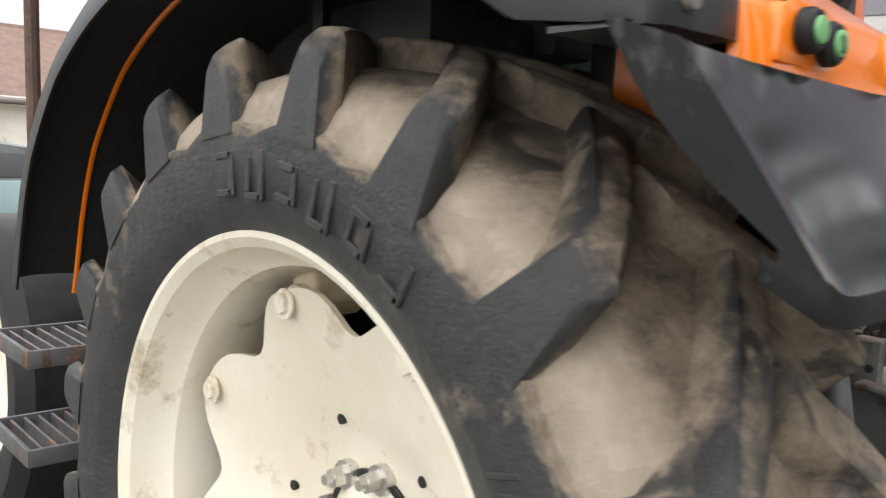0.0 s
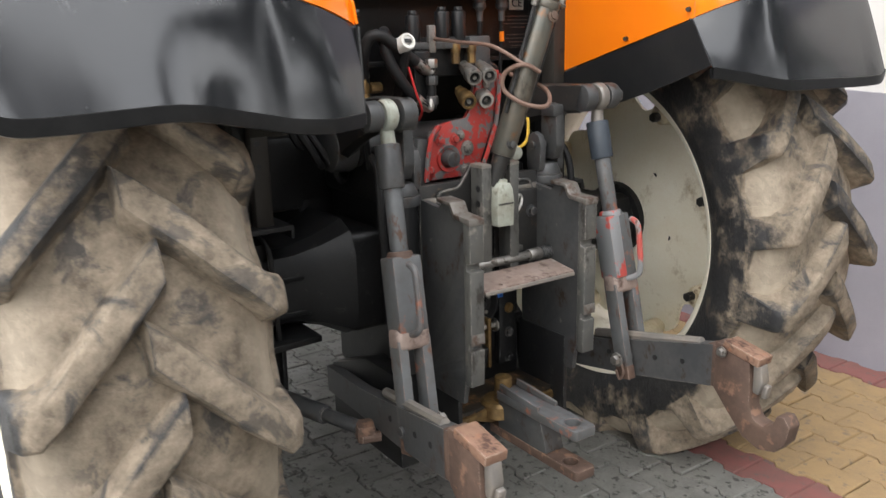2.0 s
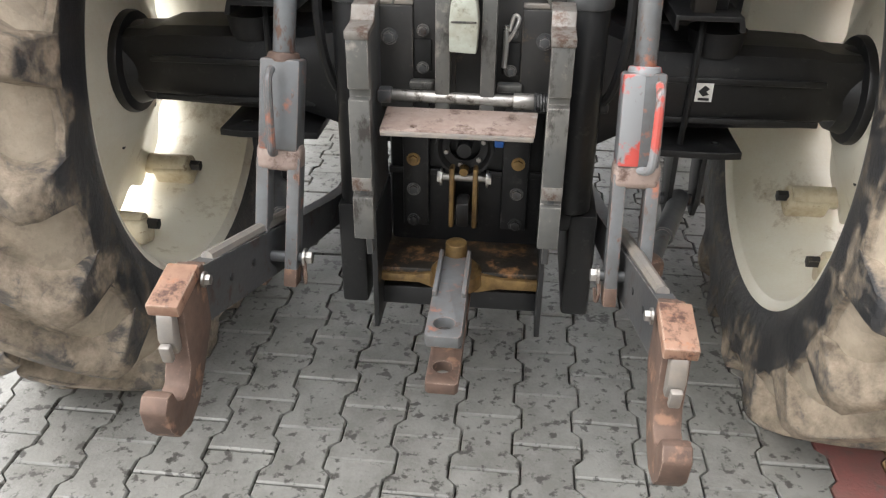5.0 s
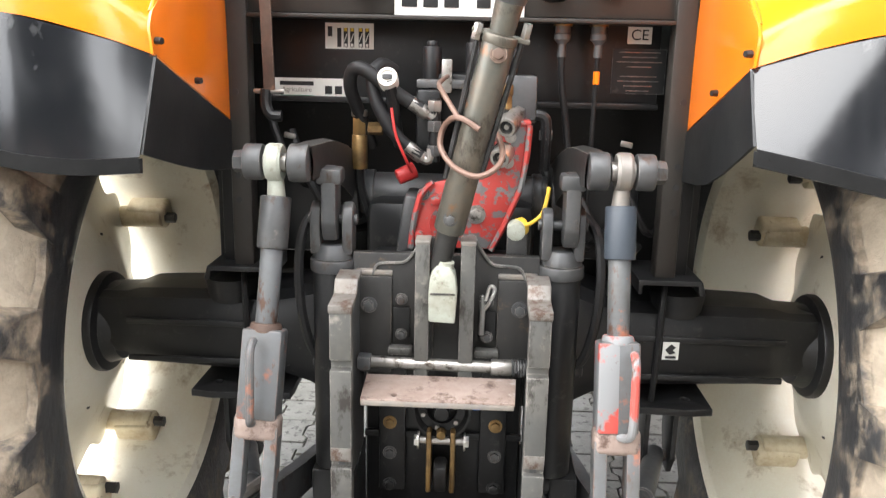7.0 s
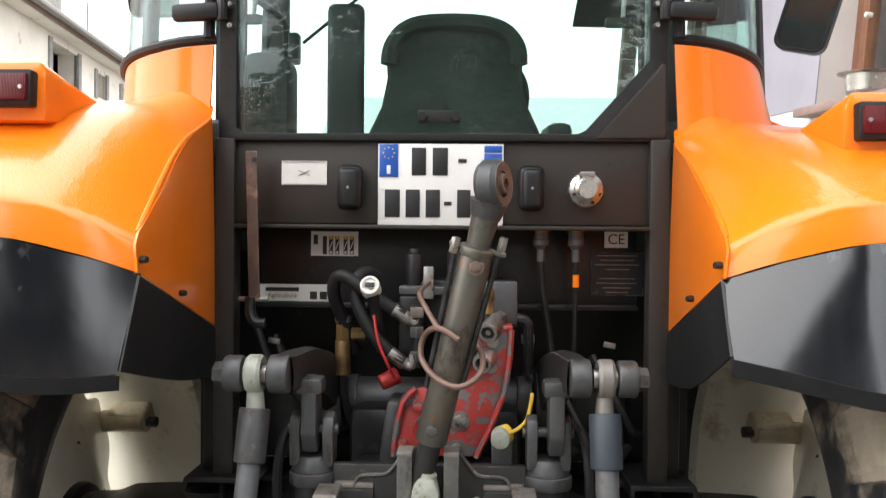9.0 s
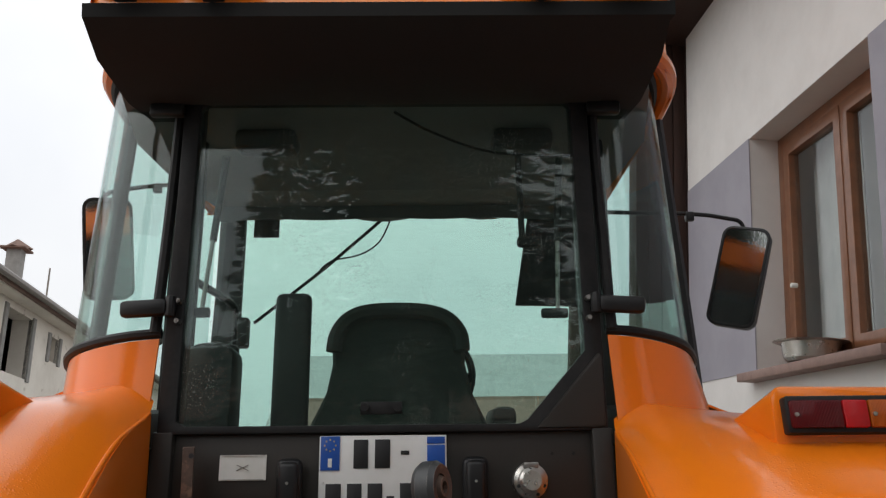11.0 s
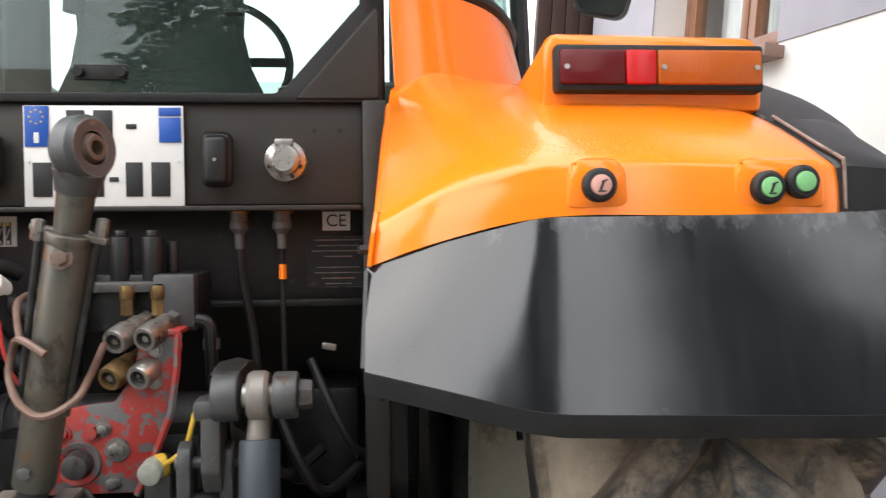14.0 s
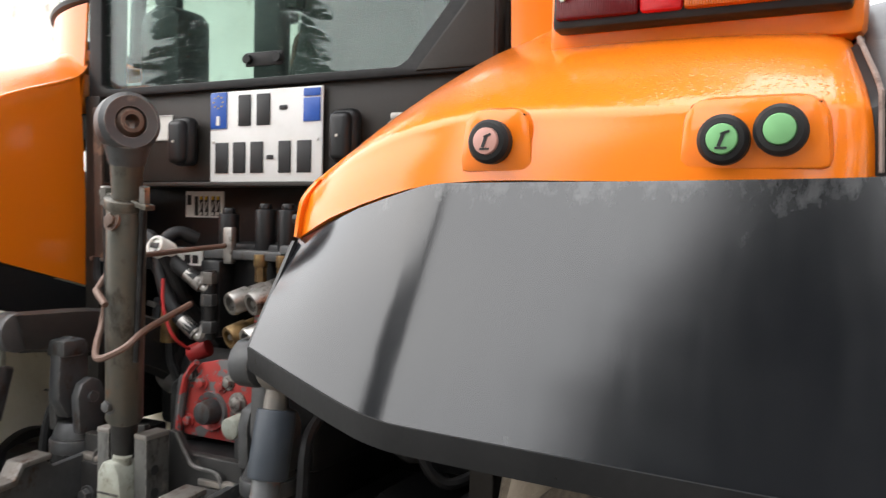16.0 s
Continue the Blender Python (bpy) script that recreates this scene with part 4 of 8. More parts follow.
    tail = [rows[0], [(1.108, -0.43, 1.712), (1.126, -0.436, 1.720), (1.152, -0.45, 1.718), (1.215 - c2, -0.46, 1.708), (1.262 - c2, -0.46, 1.690), (1.284 - c2, -0.45, 1.652), (1.284 - c2, -0.44, 1.610)],
            [(1.130, -0.53, 1.664), (1.142, -0.535, 1.668), (1.156, -0.54, 1.667), (1.212 - c2, -0.545, 1.662), (1.258 - c2, -0.545, 1.652), (1.282 - c2, -0.535, 1.622), (1.283 - c2, -0.525, 1.590)],
            [(1.135, -0.576, 1.643), (1.147, -0.582, 1.646), (1.158, -0.586, 1.645), (1.214 - c2, -0.590, 1.641), (1.262 - c2, -0.586, 1.634), (1.281 - c2, -0.574, 1.610), (1.282 - c2, -0.562, 1.580)],
            [(1.136, -0.583, 1.634), (1.148, -0.589, 1.637), (1.160, -0.593, 1.636), (1.215 - c2, -0.596, 1.633), (1.262 - c2, -0.592, 1.626), (1.280 - c2, -0.580, 1.604), (1.281 - c2, -0.570, 1.578)],
            [(1.140, -0.585, 1.577), (1.150, -0.591, 1.576), (1.162, -0.595, 1.575), (1.215 - c2, -0.597, 1.574), (1.264 - c2, -0.594, 1.574), (1.281 - c2, -0.582, 1.574), (1.282 - c2, -0.570, 1.574)],
            [(1.140, -0.48, 1.577), (1.150, -0.48, 1.576), (1.162, -0.48, 1.575), (1.215 - c2, -0.48, 1.574), (1.264 - c2, -0.48, 1.574), (1.281 - c2, -0.48, 1.574), (1.282 - c2, -0.48, 1.574)]]
    tail = [tail[0]] + [[(x, y, z + dz * min(1, k / 2)) for x, y, z in r] for k, r in enumerate(tail[1:])]
    part("flare_end", flip(sheet(tail, 0.006), s), BLACKPLASTIC, flare, "rounded black end of the flare", 28 if s > 0 else 50)
    if s > 0:
        part("chipped_flare_edge", tube([arc_pt(1.123, a, float(np.interp(a, (60, 70, 83), (1.080, 1.050, 1.031))) + 0.001 * math.sin(a * 2.7)) for a in range(60, 84, 1)], 0.0042, 6, 1), PALETIP, flare, "pale chipped inner edge of the flare")
        edge = [Vector(r[1]) + Vector((-0.004, -0.002, 0.003)) for r in tail[1:6]]
        part("chipped_flare_edge", tube(edge, 0.0026, 6, 5), RUSTPALE, flare)
    if s < 0:
        part("flare_screw", flip(cyl((1.240 - c2, -0.590, 1.598 + dz), (1.240 - c2, -0.602, 1.598 + dz), 0.011, 0.009, 12), s), WORNEDGE, flare)
    # dark liner under the panels, and the thin orange edge that shows below it
    liner = [[arc_pt(x, a, ARC_R - 0.014 + flare_rise(a) - float(np.interp(a, (96, 118), (0.050, 0.0)))) for x in (0.56, 0.8, 1.0, 1.12, 1.262)] for a in range(57, 165, 4)]
    part("arch_liner", flip(sheet(liner, 0.004), s), LINERBLACK, flare, "matt black inside of the wheel arch")
    part("orange_edge", flip(tube([arc_pt(1.128, a, ARC_R - 0.02 + flare_rise(a)) for a in range(80, 165, 4)], 0.0065, 6, 2), s), ORANGE, flare)
    # tail lamp in its orange housing
    housing = [(0.775, 1.735), (0.775, 1.835), (0.79, 1.856), (1.11, 1.852), (1.128, 1.832), (1.128, 1.735)]
    box_ = prism(housing, "y", -0.395, -0.10, (), 0.012)
    for v in box_.verts:
        if v.co.y > -0.2:
            v.co.z = min(v.co.z, 1.80)
    ux, uz = (0.0, 0.0) if s > 0 else (-0.020, 0.058)
    bmesh.ops.translate(box_, verts=box_.verts, vec=(ux, 0, uz))
    lh = part("lamp_housing", flip(box_, s), ORANGE, body, "orange lamp housing on the fender")
    lamp = part("tail_lamp", flip(bx((0.953 + ux, -0.408, 1.797 + uz), (0.325, 0.03, 0.072), (-4, 0, 0), 0.006), s), RUBBER, tractor, "rear lamp with red and amber lenses in a black frame")
    lx = ((0.796, 0.896, LENSRED, "dark red lens"), (0.897, 0.945, LENSBRIGHT, "bright red reflector"), (0.946, 1.110, LENSAMBER, "amber lens"))
    for a, b, m, lab in lx:
        part("lens", flip(bx(((a + b) / 2 + ux, -0.424, 1.798 + uz), (b - a, 0.014, 0.053), (-4, 0, 0), 0.005), s), m, lamp, lab)
    for x in (0.806, 0.955, 1.100):
        part("lens_screw", flip(cyl((x + ux, -0.430, 1.797 + uz), (x + ux, -0.434, 1.797 + uz), 0.0045, 0.004, 10), s), CHROME, lamp)


for s in (-1, 1):
    fender(s)

# ---------------------------------------------------------------- cab
CW = 0.50
panel = part("cab_rear_panel", bx((0, 0.02, 1.705), (1.0, 0.03, 0.20), (0, 0, 0), 0.004), CABPAINT, tractor, "dark brown-grey rear cab panel")
part("panel_flange", bx((0, 0.0, 1.598), (0.985, 0.06, 0.010), (0, 0, 0), 0.003), CABPAINT, panel)
recess = part("recessed_panel", bx((0, 0.115, 1.50), (0.98, 0.02, 0.20), (0, 0, 0), 0.003), BLACKPAINT, tractor, "black recessed panel with stickers")
part("recess_lip", bx((0, 0.10, 1.402), (0.98, 0.03, 0.014), (0, 0, 0), 0.003), BLACKPAINT, recess)
part("recess_roof", bx((0, 0.06, 1.604), (0.98, 0.09, 0.008), (0, 0, 0), 0.0), BLACKPAINT, recess)
for s in (-1, 1):
    post = part("cab_post", flip(bx((0.520, 0.015, 1.40), (0.050, 0.06, 0.82), (0, 0, 0), 0.006), s), CABPAINT, tractor, "scuffed dark cab frame post")
    part("post_side_plate", flip(bx((0.555, 0.07, 1.18), (0.05, 0.10, 0.38), (0, 0, 0), 0.004), s), BLACKPAINT, post)
    part("post_foot", flip(prism([(0.452, 0.962), (0.452, 0.998), (0.605, 0.998), (0.615, 0.962), (0.600, 0.962), (0.596, 0.985), (0.462, 0.985), (0.462, 0.962)], "y", -0.045, 0.16, (), 0.003), s), BLACKPAINT, post, "bent steel foot plate under the cab")
    part("post_mount", flip(cyl((0.57, 0.05, 0.89), (0.57, 0.05, 0.95), 0.06, 0.07, 20), s), RUBBER, post)
    for z in (1.16, 1.22, 1.27, 1.42):
        part("post_hole", flip(cyl((0.527, -0.014, z), (0.527, -0.0165, z), 0.008, 0.008, 10), s), INK, post)

# rear window frame: dark seal round the glass, with the cut corner
ZB, ZT = 1.822, 2.675
outer = [(-0.535, ZB - 0.018), (0.535, ZB - 0.018), (0.535, ZT + 0.02), (-0.535, ZT + 0.02)]
hole = [(-0.492, ZB + 0.012), (-0.470, ZB), (0.325, ZB), (0.345, ZB + 0.010), (0.492, ZB + 0.175), (0.492, ZT - 0.02), (0.470, ZT), (-0.470, ZT), (-0.492, ZT - 0.02)]
wf = part("rear_window_frame", prism(outer, "y", -0.012, 0.022, [hole], 0.003), RUBBER, tractor, "black rear window frame with a cut lower corner")
part("window_glass", prism(hole, "y", 0.003, 0.008), GLASS, wf, "green tinted rear window with rain drops", 0)
cornerp = [(0.365, ZB - 0.012), (0.525, ZB - 0.012), (0.530, ZB - 0.005), (0.530, ZB + 0.160), (0.522, ZB + 0.168)]
part("corner_cover", prism(cornerp, "y", -0.018, 0.015, (), 0.006), CABPAINT, wf, "dark triangular cover plate")
for s in (-1, 1):
    part("upper_post", flip(bx((0.518, 0.045, 2.25), (0.048, 0.05, 0.90), (0, 0, 0), 0.006), s), BLACKPAINT, wf)
    part("hinge", flip(cat(bx((0.585, -0.030, 2.105), (0.115, 0.034, 0.042), (0, 3, 0), 0.012), cyl((0.522, -0.03, 2.085), (0.522, -0.03, 2.135), 0.013, 0.013, 10, 0.002)), s), BLACKPLASTIC, wf, "black plastic window latch")
    part("hinge", flip(bx((0.575, -0.025, 2.64), (0.09, 0.03, 0.035), (0, 0, 0), 0.008), s), BLACKPLASTIC, wf)
    for z in (2.075, 2.125):
        part("glass_stud", flip(cyl((0.505, -0.012, z), (0.505, -0.03, z), 0.008, 0.006, 8), s), BARESTEEL, wf)
part("glass_clip", cat(cyl((-0.045, 0.0, 1.862), (-0.045, -0.016, 1.862), 0.011, 0.010, 12), cyl((0.035, 0.0, 1.862), (0.035, -0.016, 1.862), 0.011, 0.010, 12), bx((-0.005, -0.004, 1.862), (0.10, 0.006, 0.03), (0, 0, 0), 0.004)), RUBBER, wf)

# curved corner glasses and cab sides
corner = [(0.545, 0.010), (0.62, 0.012), (0.70, 0.036), (0.78, 0.090), (0.84, 0.175), (0.88, 0.29), (0.895, 0.45)]


def corner_rows(z0, z1, n, grow=0.0):
    rows = []
    for k in range(n + 1):
        t = k / n
        rows.append([(0.545 + (x + grow - 0.545) * (1 - 0.12 * t) if i else 0.545 + grow, y - grow * 0.8 + 0.02 * t, (z0 - 0.055 * (i / 6) ** 1.3) * (1 - t) + z1 * t) for i, (x, y) in enumerate(corner)])
    return smooth_grid(rows, 3)


for s in (-1, 1):
    cg = part("corner_glass", slim(flip(sheet(corner_rows(2.05, 2.83, 3), 0.004), s), s), SIDEGLASS, tractor, "curved green tinted corner window", 60)
    low = corner_rows(2.05, 2.83, 3, 0.004)[0]
    part("corner_seal", slim(flip(tube(low, 0.013, 8, 1), s), s), RUBBER, cg, "black rubber window seal")
    high = corner_rows(2.05, 2.83, 3, 0.004)[-1]
    part("corner_seal", slim(flip(tube(high, 0.016, 8, 1), s), s), RUBBER, cg)
    part("corner_seal", flip(tube([(0.562, -0.004, 2.05), (0.556, 0.01, 2.38), (0.553, 0.022, 2.82)], 0.014, 8, 3), s), RUBBER, cg)
    # side door glass with its frame, far side pillar
    sg = part("side_window", flip(sheet([[(0.895, 0.47, 1.99), (0.89, 0.85, 1.6), (0.80, 1.30, 1.6)], [(0.855, 0.47, 2.83), (0.84, 0.85, 2.82), (0.77, 1.22, 2.80)]], 0.004), s), SIDEGLASS, tractor, "tinted side window", 0)
    part("door_pillar", flip(tube([(0.90, 0.455, 1.60), (0.897, 0.455, 1.99), (0.855, 0.455, 2.83)], 0.024, 8, 4), s), BLACKPAINT, sg)
    part("front_pillar", flip(tube([(0.70, 1.34, 1.15), (0.76, 1.32, 1.7), (0.72, 1.24, 2.80)], 0.030, 8, 4), s), DARKINT, sg)
    if s < 0:
        part("grab_handle", flip(tube([(0.60, 0.31, 2.28), (0.575, 0.58, 2.292), (0.555, 0.70, 2.285), (0.545, 0.72, 2.255), (0.542, 0.72, 2.15)], 0.012, 8, 5), s), RUBBER, sg)
        part("handle_box", flip(bx((0.515, 0.72, 2.19), (0.036, 0.05, 0.10), (0, 0, 0), 0.008), s), DARKINT, sg)
    part("rear_side_trim", flip(bx((0.598, 0.30, 2.27), (0.085, 0.03, 0.86), (0, 0, 0), 0.008), s), DARKINT, sg, "dark trim beside the rear window")
    part("lower_door", flip(bx((0.86, 0.80, 1.46), (0.04, 0.62, 0.34), (0, 0, 0), 0.01), s), BLACKPAINT, sg)

# roof: orange cap with a black overhanging visor
roof_poly = [(-0.665, -0.330), (-0.645, -0.350), (0.655, -0.350), (0.675, -0.330), (0.70, 0.02), (0.80, 0.12), (0.86, 0.30), (0.84, 1.34), (-0.83, 1.34), (-0.85, 0.30), (-0.79, 0.12), (-0.69, 0.02)]
rbm = prism(roof_poly, "z", 2.742, 2.86)
for v in rbm.verts:
    if v.co.y > 0.0:
        v.co.z += 0.10
bmesh.ops.bevel(rbm, geom=rbm.edges[:], offset=0.015, segments=2, profile=0.5, affect="EDGES")
rf = part("cab_roof", rbm, ORANGE, tractor, "orange cab roof cap")
vis = [[(-0.672, -0.358, 2.742), (0.682, -0.358, 2.742)], [(-0.672, -0.352, 2.715), (0.682, -0.352, 2.715)], [(-0.60, -0.25, 2.665), (0.61, -0.25, 2.665)], [(-0.56, -0.05, 2.66), (0.565, -0.05, 2.66)], [(-0.555, 0.06, 2.70), (0.56, 0.06, 2.70)]]
part("roof_visor", sheet(vis, 0.01), LINERBLACK, rf, "black underside of the roof overhang")
for s in (-1, 1):
    part("visor_cheek", flip(prism([(-0.358, 2.745), (-0.352, 2.712), (-0.25, 2.662), (-0.04, 2.655), (0.2, 2.70), (0.2, 2.745)], "x", 0.56, 0.675), s), LINERBLACK, rf)
    part("roof_corner", flip(tube([(0.56, 0.0, 2.855), (0.70, 0.03, 2.855), (0.80, 0.14, 2.855), (0.85, 0.3, 2.855), (0.86, 0.6, 2.855)], 0.028, 10, 4), s), ORANGE, rf)
part("roof_lining", prism([(-0.70, -0.04), (0.70, -0.04), (0.77, 0.3), (0.74, 0.70), (-0.74, 0.70), (-0.77, 0.3)], "z", 2.69, 2.735), LINING, rf, "grey cab roof lining")
part("front_lining", sheet([[(-0.74, 0.69, 2.70), (0.74, 0.69, 2.70)], [(-0.76, 1.17, 2.80), (0.76, 1.17, 2.80)]], 0.02), LINING, rf)
wavy = []
for zt in (2.70, 2.66, 2.53):
    wavy.append([(-0.76 + 0.0633 * k, 1.17 if zt > 2.6 else 1.215, zt + 0.10 if zt > 2.62 else 2.772 + 0.014 * math.cos(k * 0.9) + 0.018 * abs(k - 12) / 12) for k in range(25)])
part("windscreen_blind", sheet(wavy, 0.012), LINING, rf, "grey lining edge over the windscreen")
for x, tilt, s in ((-0.575, 4, -1), (-0.375, 0, -1), (0.375, 0, 1), (0.575, -4, 1)):
    lz = 2.845 if abs(x) < 0.5 else 2.822
    lampb = [(x - 0.082, lz - 0.042), (x - 0.076, lz + 0.050), (x - 0.068, lz + 0.056), (x + 0.068, lz + 0.056), (x + 0.076, lz + 0.050), (x + 0.082, lz - 0.042), (x + 0.074, lz - 0.050), (x - 0.074, lz - 0.050)]
    wl_ = part("work_lamp", prism(lampb, "y", -0.440, -0.375, (), 0.010), BLACKPLASTIC, tractor, "square black work lamp on the roof edge")
    part("lamp_glass", bx((x, -0.442, lz + 0.003), (0.128, 0.006, 0.078), (0, 0, 0), 0.003), DARKINT, wl_, "dark unlit lamp lens")
    part("lamp_foot", cat(cyl((x, -0.40, lz - 0.05), (x, -0.395, 2.735), 0.018, 0.024, 12), bx((x, -0.385, 2.752), (0.05, 0.05, 0.014), (0, 0, 0), 0.003)), BLACKPLASTIC, wl_)
    part("lamp_cable", tube([(x + 0.02 * s, -0.395, lz - 0.045), (x - 0.035 * s, -0.40, lz - 0.075), (x - 0.03 * s, -0.385, 2.75)], 0.004, 6, 5), RUBBER, wl_)

# ---------------------------------------------------------------- number plate, stickers, sockets on the rear panel
plate = part("number_plate", bx((0, -0.006, 1.700), (0.30, 0.006, 0.195), (0, 0, 0), 0.003), PLATEWHITE, tractor, "white number plate with blue ends and dark bars")
YP = -0.0105
part("plate_band", bx((-0.124, YP, 1.757), (0.045, 0.003, 0.078), (0, 0, 0), 0.001), PLATEBLUE, plate, "blue band")
part("plate_band", bx((0.125, YP, 1.750), (0.042, 0.003, 0.048), (0, 0, 0), 0.001), PLATEBLUE, plate, "blue band")
part("plate_band_top", bx((0.125, YP, 1.785), (0.042, 0.003, 0.016), (0, 0, 0), 0.001), PLATEBLUE, plate)
for x, w in ((-0.052, 0.034), (-0.001, 0.036)):
    part("plate_bar", bx((x, YP, 1.755), (w, 0.003, 0.066), (0, 0, 0), 0.002), INK, plate)
part("plate_bar", bx((0.052, YP, 1.757), (0.020, 0.003, 0.009), (0, 0, 0), 0.001), INK, plate)
for x, w, h in ((-0.115, 0.036, 0.066), (-0.066, 0.034, 0.066), (-0.018, 0.034, 0.066), (0.018, 0.018, 0.009), (0.056, 0.032, 0.066), (0.106, 0.036, 0.066)):
    part("plate_bar", bx((x, YP, 1.655), (w, 0.003, h), (0, 0, 0), 0.002), INK, plate)
for k in range(8):
    a = k / 8 * math.tau
    part("plate_dot", bx((-0.124 + 0.013 * math.cos(a), YP - 0.002, 1.775 + 0.013 * math.sin(a)), (0.003, 0.002, 0.003), (0, 0, 0), 0), YELLOWINK, plate)
part("plate_mark", bx((-0.124, YP - 0.002, 1.735), (0.009, 0.002, 0.020), (0, 0, 0), 0), PLATEWHITE, plate)
for x, z in ((-0.14, 1.69), (0.14, 1.69)):
    part("plate_rivet", cyl((x, -0.008, z), (x, -0.013, z), 0.004, 0.003, 10), PLATEWHITE, plate)

for s in (-1, 1):
    base = part("plate_lamp", bx((s * 0.216, -0.018, 1.692), (0.060, 0.036, 0.108), (0, 0, 0), 0.016, 3), BLACKPLASTIC, panel, "black plastic number plate lamp")
    part("lamp_body", bx((s * 0.216, -0.038, 1.690), (0.046, 0.028, 0.094), (0, 0, 0), 0.012, 3), BLACKPLASTIC, base)
    part("lamp_screw", cyl((s * 0.216, -0.051, 1.690), (s * 0.216, -0.054, 1.690), 0.004, 0.003, 10), CHROME, base)
stk = part("paper_sticker", bx((-0.330, 0.0035, 1.727), (0.110, 0.003, 0.058), (0, 0, 0), 0), WHITELABEL, panel, "off-white paper sticker with a faint cross")
for r in (25, -25):
    part("faint_line", bx((-0.330, 0.001, 1.727), (0.030, 0.002, 0.0015), (0, r, 0), 0), WORNEDGE, stk)
for dz in (0.027, -0.027):
    part("faint_line", bx((-0.330, 0.001, 1.727 + dz), (0.100, 0.002, 0.0008), (0, 0, 0), 0), WORNEDGE, stk)
sock = part("trailer_socket", lathe([(0.0, -0.030), (0.030, -0.030), (0.040, -0.022), (0.042, 0.0)], Matrix.Translation((0.345, 0.004, 1.690)) @ pose(0, 0, 0, -90, 0, 0), 32), CHROME, panel, "round metal trailer socket with a cap")
part("socket_cap", lathe([(0.0, -0.052), (0.022, -0.052), (0.029, -0.046), (0.031, -0.026)], Matrix.Translation((0.345, 0.004, 1.690)) @ pose(0, 0, 0, -90, 0, 0), 28), CHROME, sock, "dull silver cap")
part("socket_hinge", bx((0.345, -0.030, 1.724), (0.035, 0.018, 0.014), (0, 0, 0), 0.003), BARESTEEL, sock)
for dx, dz in ((-0.030, -0.012), (0.030, -0.012), (0.0, 0.036), (0.014, -0.031)):
    part("socket_screw", cyl((0.345 + dx, -0.024, 1.690 + dz), (0.345 + dx, -0.030, 1.690 + dz), 0.004, 0.004, 8), INK, sock)
for x in (0.40, 0.452):
    part("panel_hole", cyl((x, 0.006, 1.752), (x, 0.0025, 1.752), 0.004, 0.004, 8), INK, panel)

def lettering(text, at, size, parent, mat):
    c = bpy.data.curves.new("lettering", "FONT")
    c.body, c.size, c.align_x, c.align_y, c.extrude = text, size, "CENTER", "CENTER", 0.0006
    tmp = new("lettering", c)
    me = bpy.data.meshes.new_from_object(tmp)
    bpy.data.objects.remove(tmp)
    me.materials.append(mat)
    ob = new("lettering", me)
    ob.matrix_world = pose(*at, 90, 0, 0)
    ob.parent = parent
    return ob


# stickers on the recessed panel
YR = 0.1035
lab = part("lever_sticker", bx((-0.272, YR, 1.556), (0.120, 0.003, 0.062), (0, 0, 0), 0.0), WHITELABEL, recess, "white sticker with lever symbols")
part("symbol_box", bx((-0.320, YR - 0.0022, 1.566), (0.011, 0.002, 0.024), (0, 0, 0), 0.0), INK, lab)
for k, x in enumerate((-0.297, -0.281, -0.265, -0.244, -0.228)):
    part("symbol", bx((x, YR - 0.0022, 1.552), (0.010, 0.002, 0.046), (0, 0, 0), 0.0), INK, lab)
    if k:
        part("symbol_dot", bx((x, YR - 0.0038, 1.571), (0.007, 0.001, 0.008), (0, 0, 0), 0), YELLOWINK, lab)
        part("symbol_dot", bx((x, YR - 0.0038, 1.534), (0.006, 0.001, 0.007), (0, 0, 0), 0), WHITELABEL, lab)
        part("symbol_dash", bx((x, YR - 0.0038, 1.552), (0.002, 0.001, 0.022), (0, 20, 0), 0), WHITELABEL, lab)
br = part("maker_sticker", bx((-0.372, YR, 1.424), (0.190, 0.003, 0.056), (0, 0, 0), 0.0), WHITELABEL, recess, "white sticker with a green stripe and dark marks")
part("dark_mark", bx((-0.405, YR - 0.0022, 1.439), (0.085, 0.002, 0.010), (0, 0, 0), 0), INK, br)
lettering("Agriculture", (-0.405, YR - 0.003, 1.4235), 0.0165, br, WORNEDGE)
part("green_stripe", bx((-0.405, YR - 0.0022, 1.407), (0.082, 0.002, 0.006), (0, 0, 0), 0), GREENINK, br)
for x in (-0.325, -0.300):
    part("dark_mark", bx((x, YR - 0.0022, 1.424), (0.018, 0.002, 0.020), (0, 0, 0), 0.004), INK, br)
ce = part("ce_sticker", bx((0.437, YR, 1.572), (0.058, 0.003, 0.040), (0, 0, 0), 0), WHITELABEL, recess, "white sticker marked CE")




lettering("CE", (0.437, YR - 0.003, 1.572), 0.036, ce, INK)
rp_ = part("type_plate", bx((0.440, YR, 1.486), (0.130, 0.003, 0.108), (0, 0, 0), 0), BLACKPAINT, recess, "black type plate with faint grey lines")
for k in range(9):
    w = (0.10, 0.085, 0.11, 0.06, 0.0, 0.09, 0.10, 0.07, 0.055)[k]
    if w:
        part("faint_line", bx((0.440, YR - 0.002, 1.532 - 0.0115 * k), (w, 0.001, 0.0022), (0, 0, 0), 0), LINKGREY, rp_)
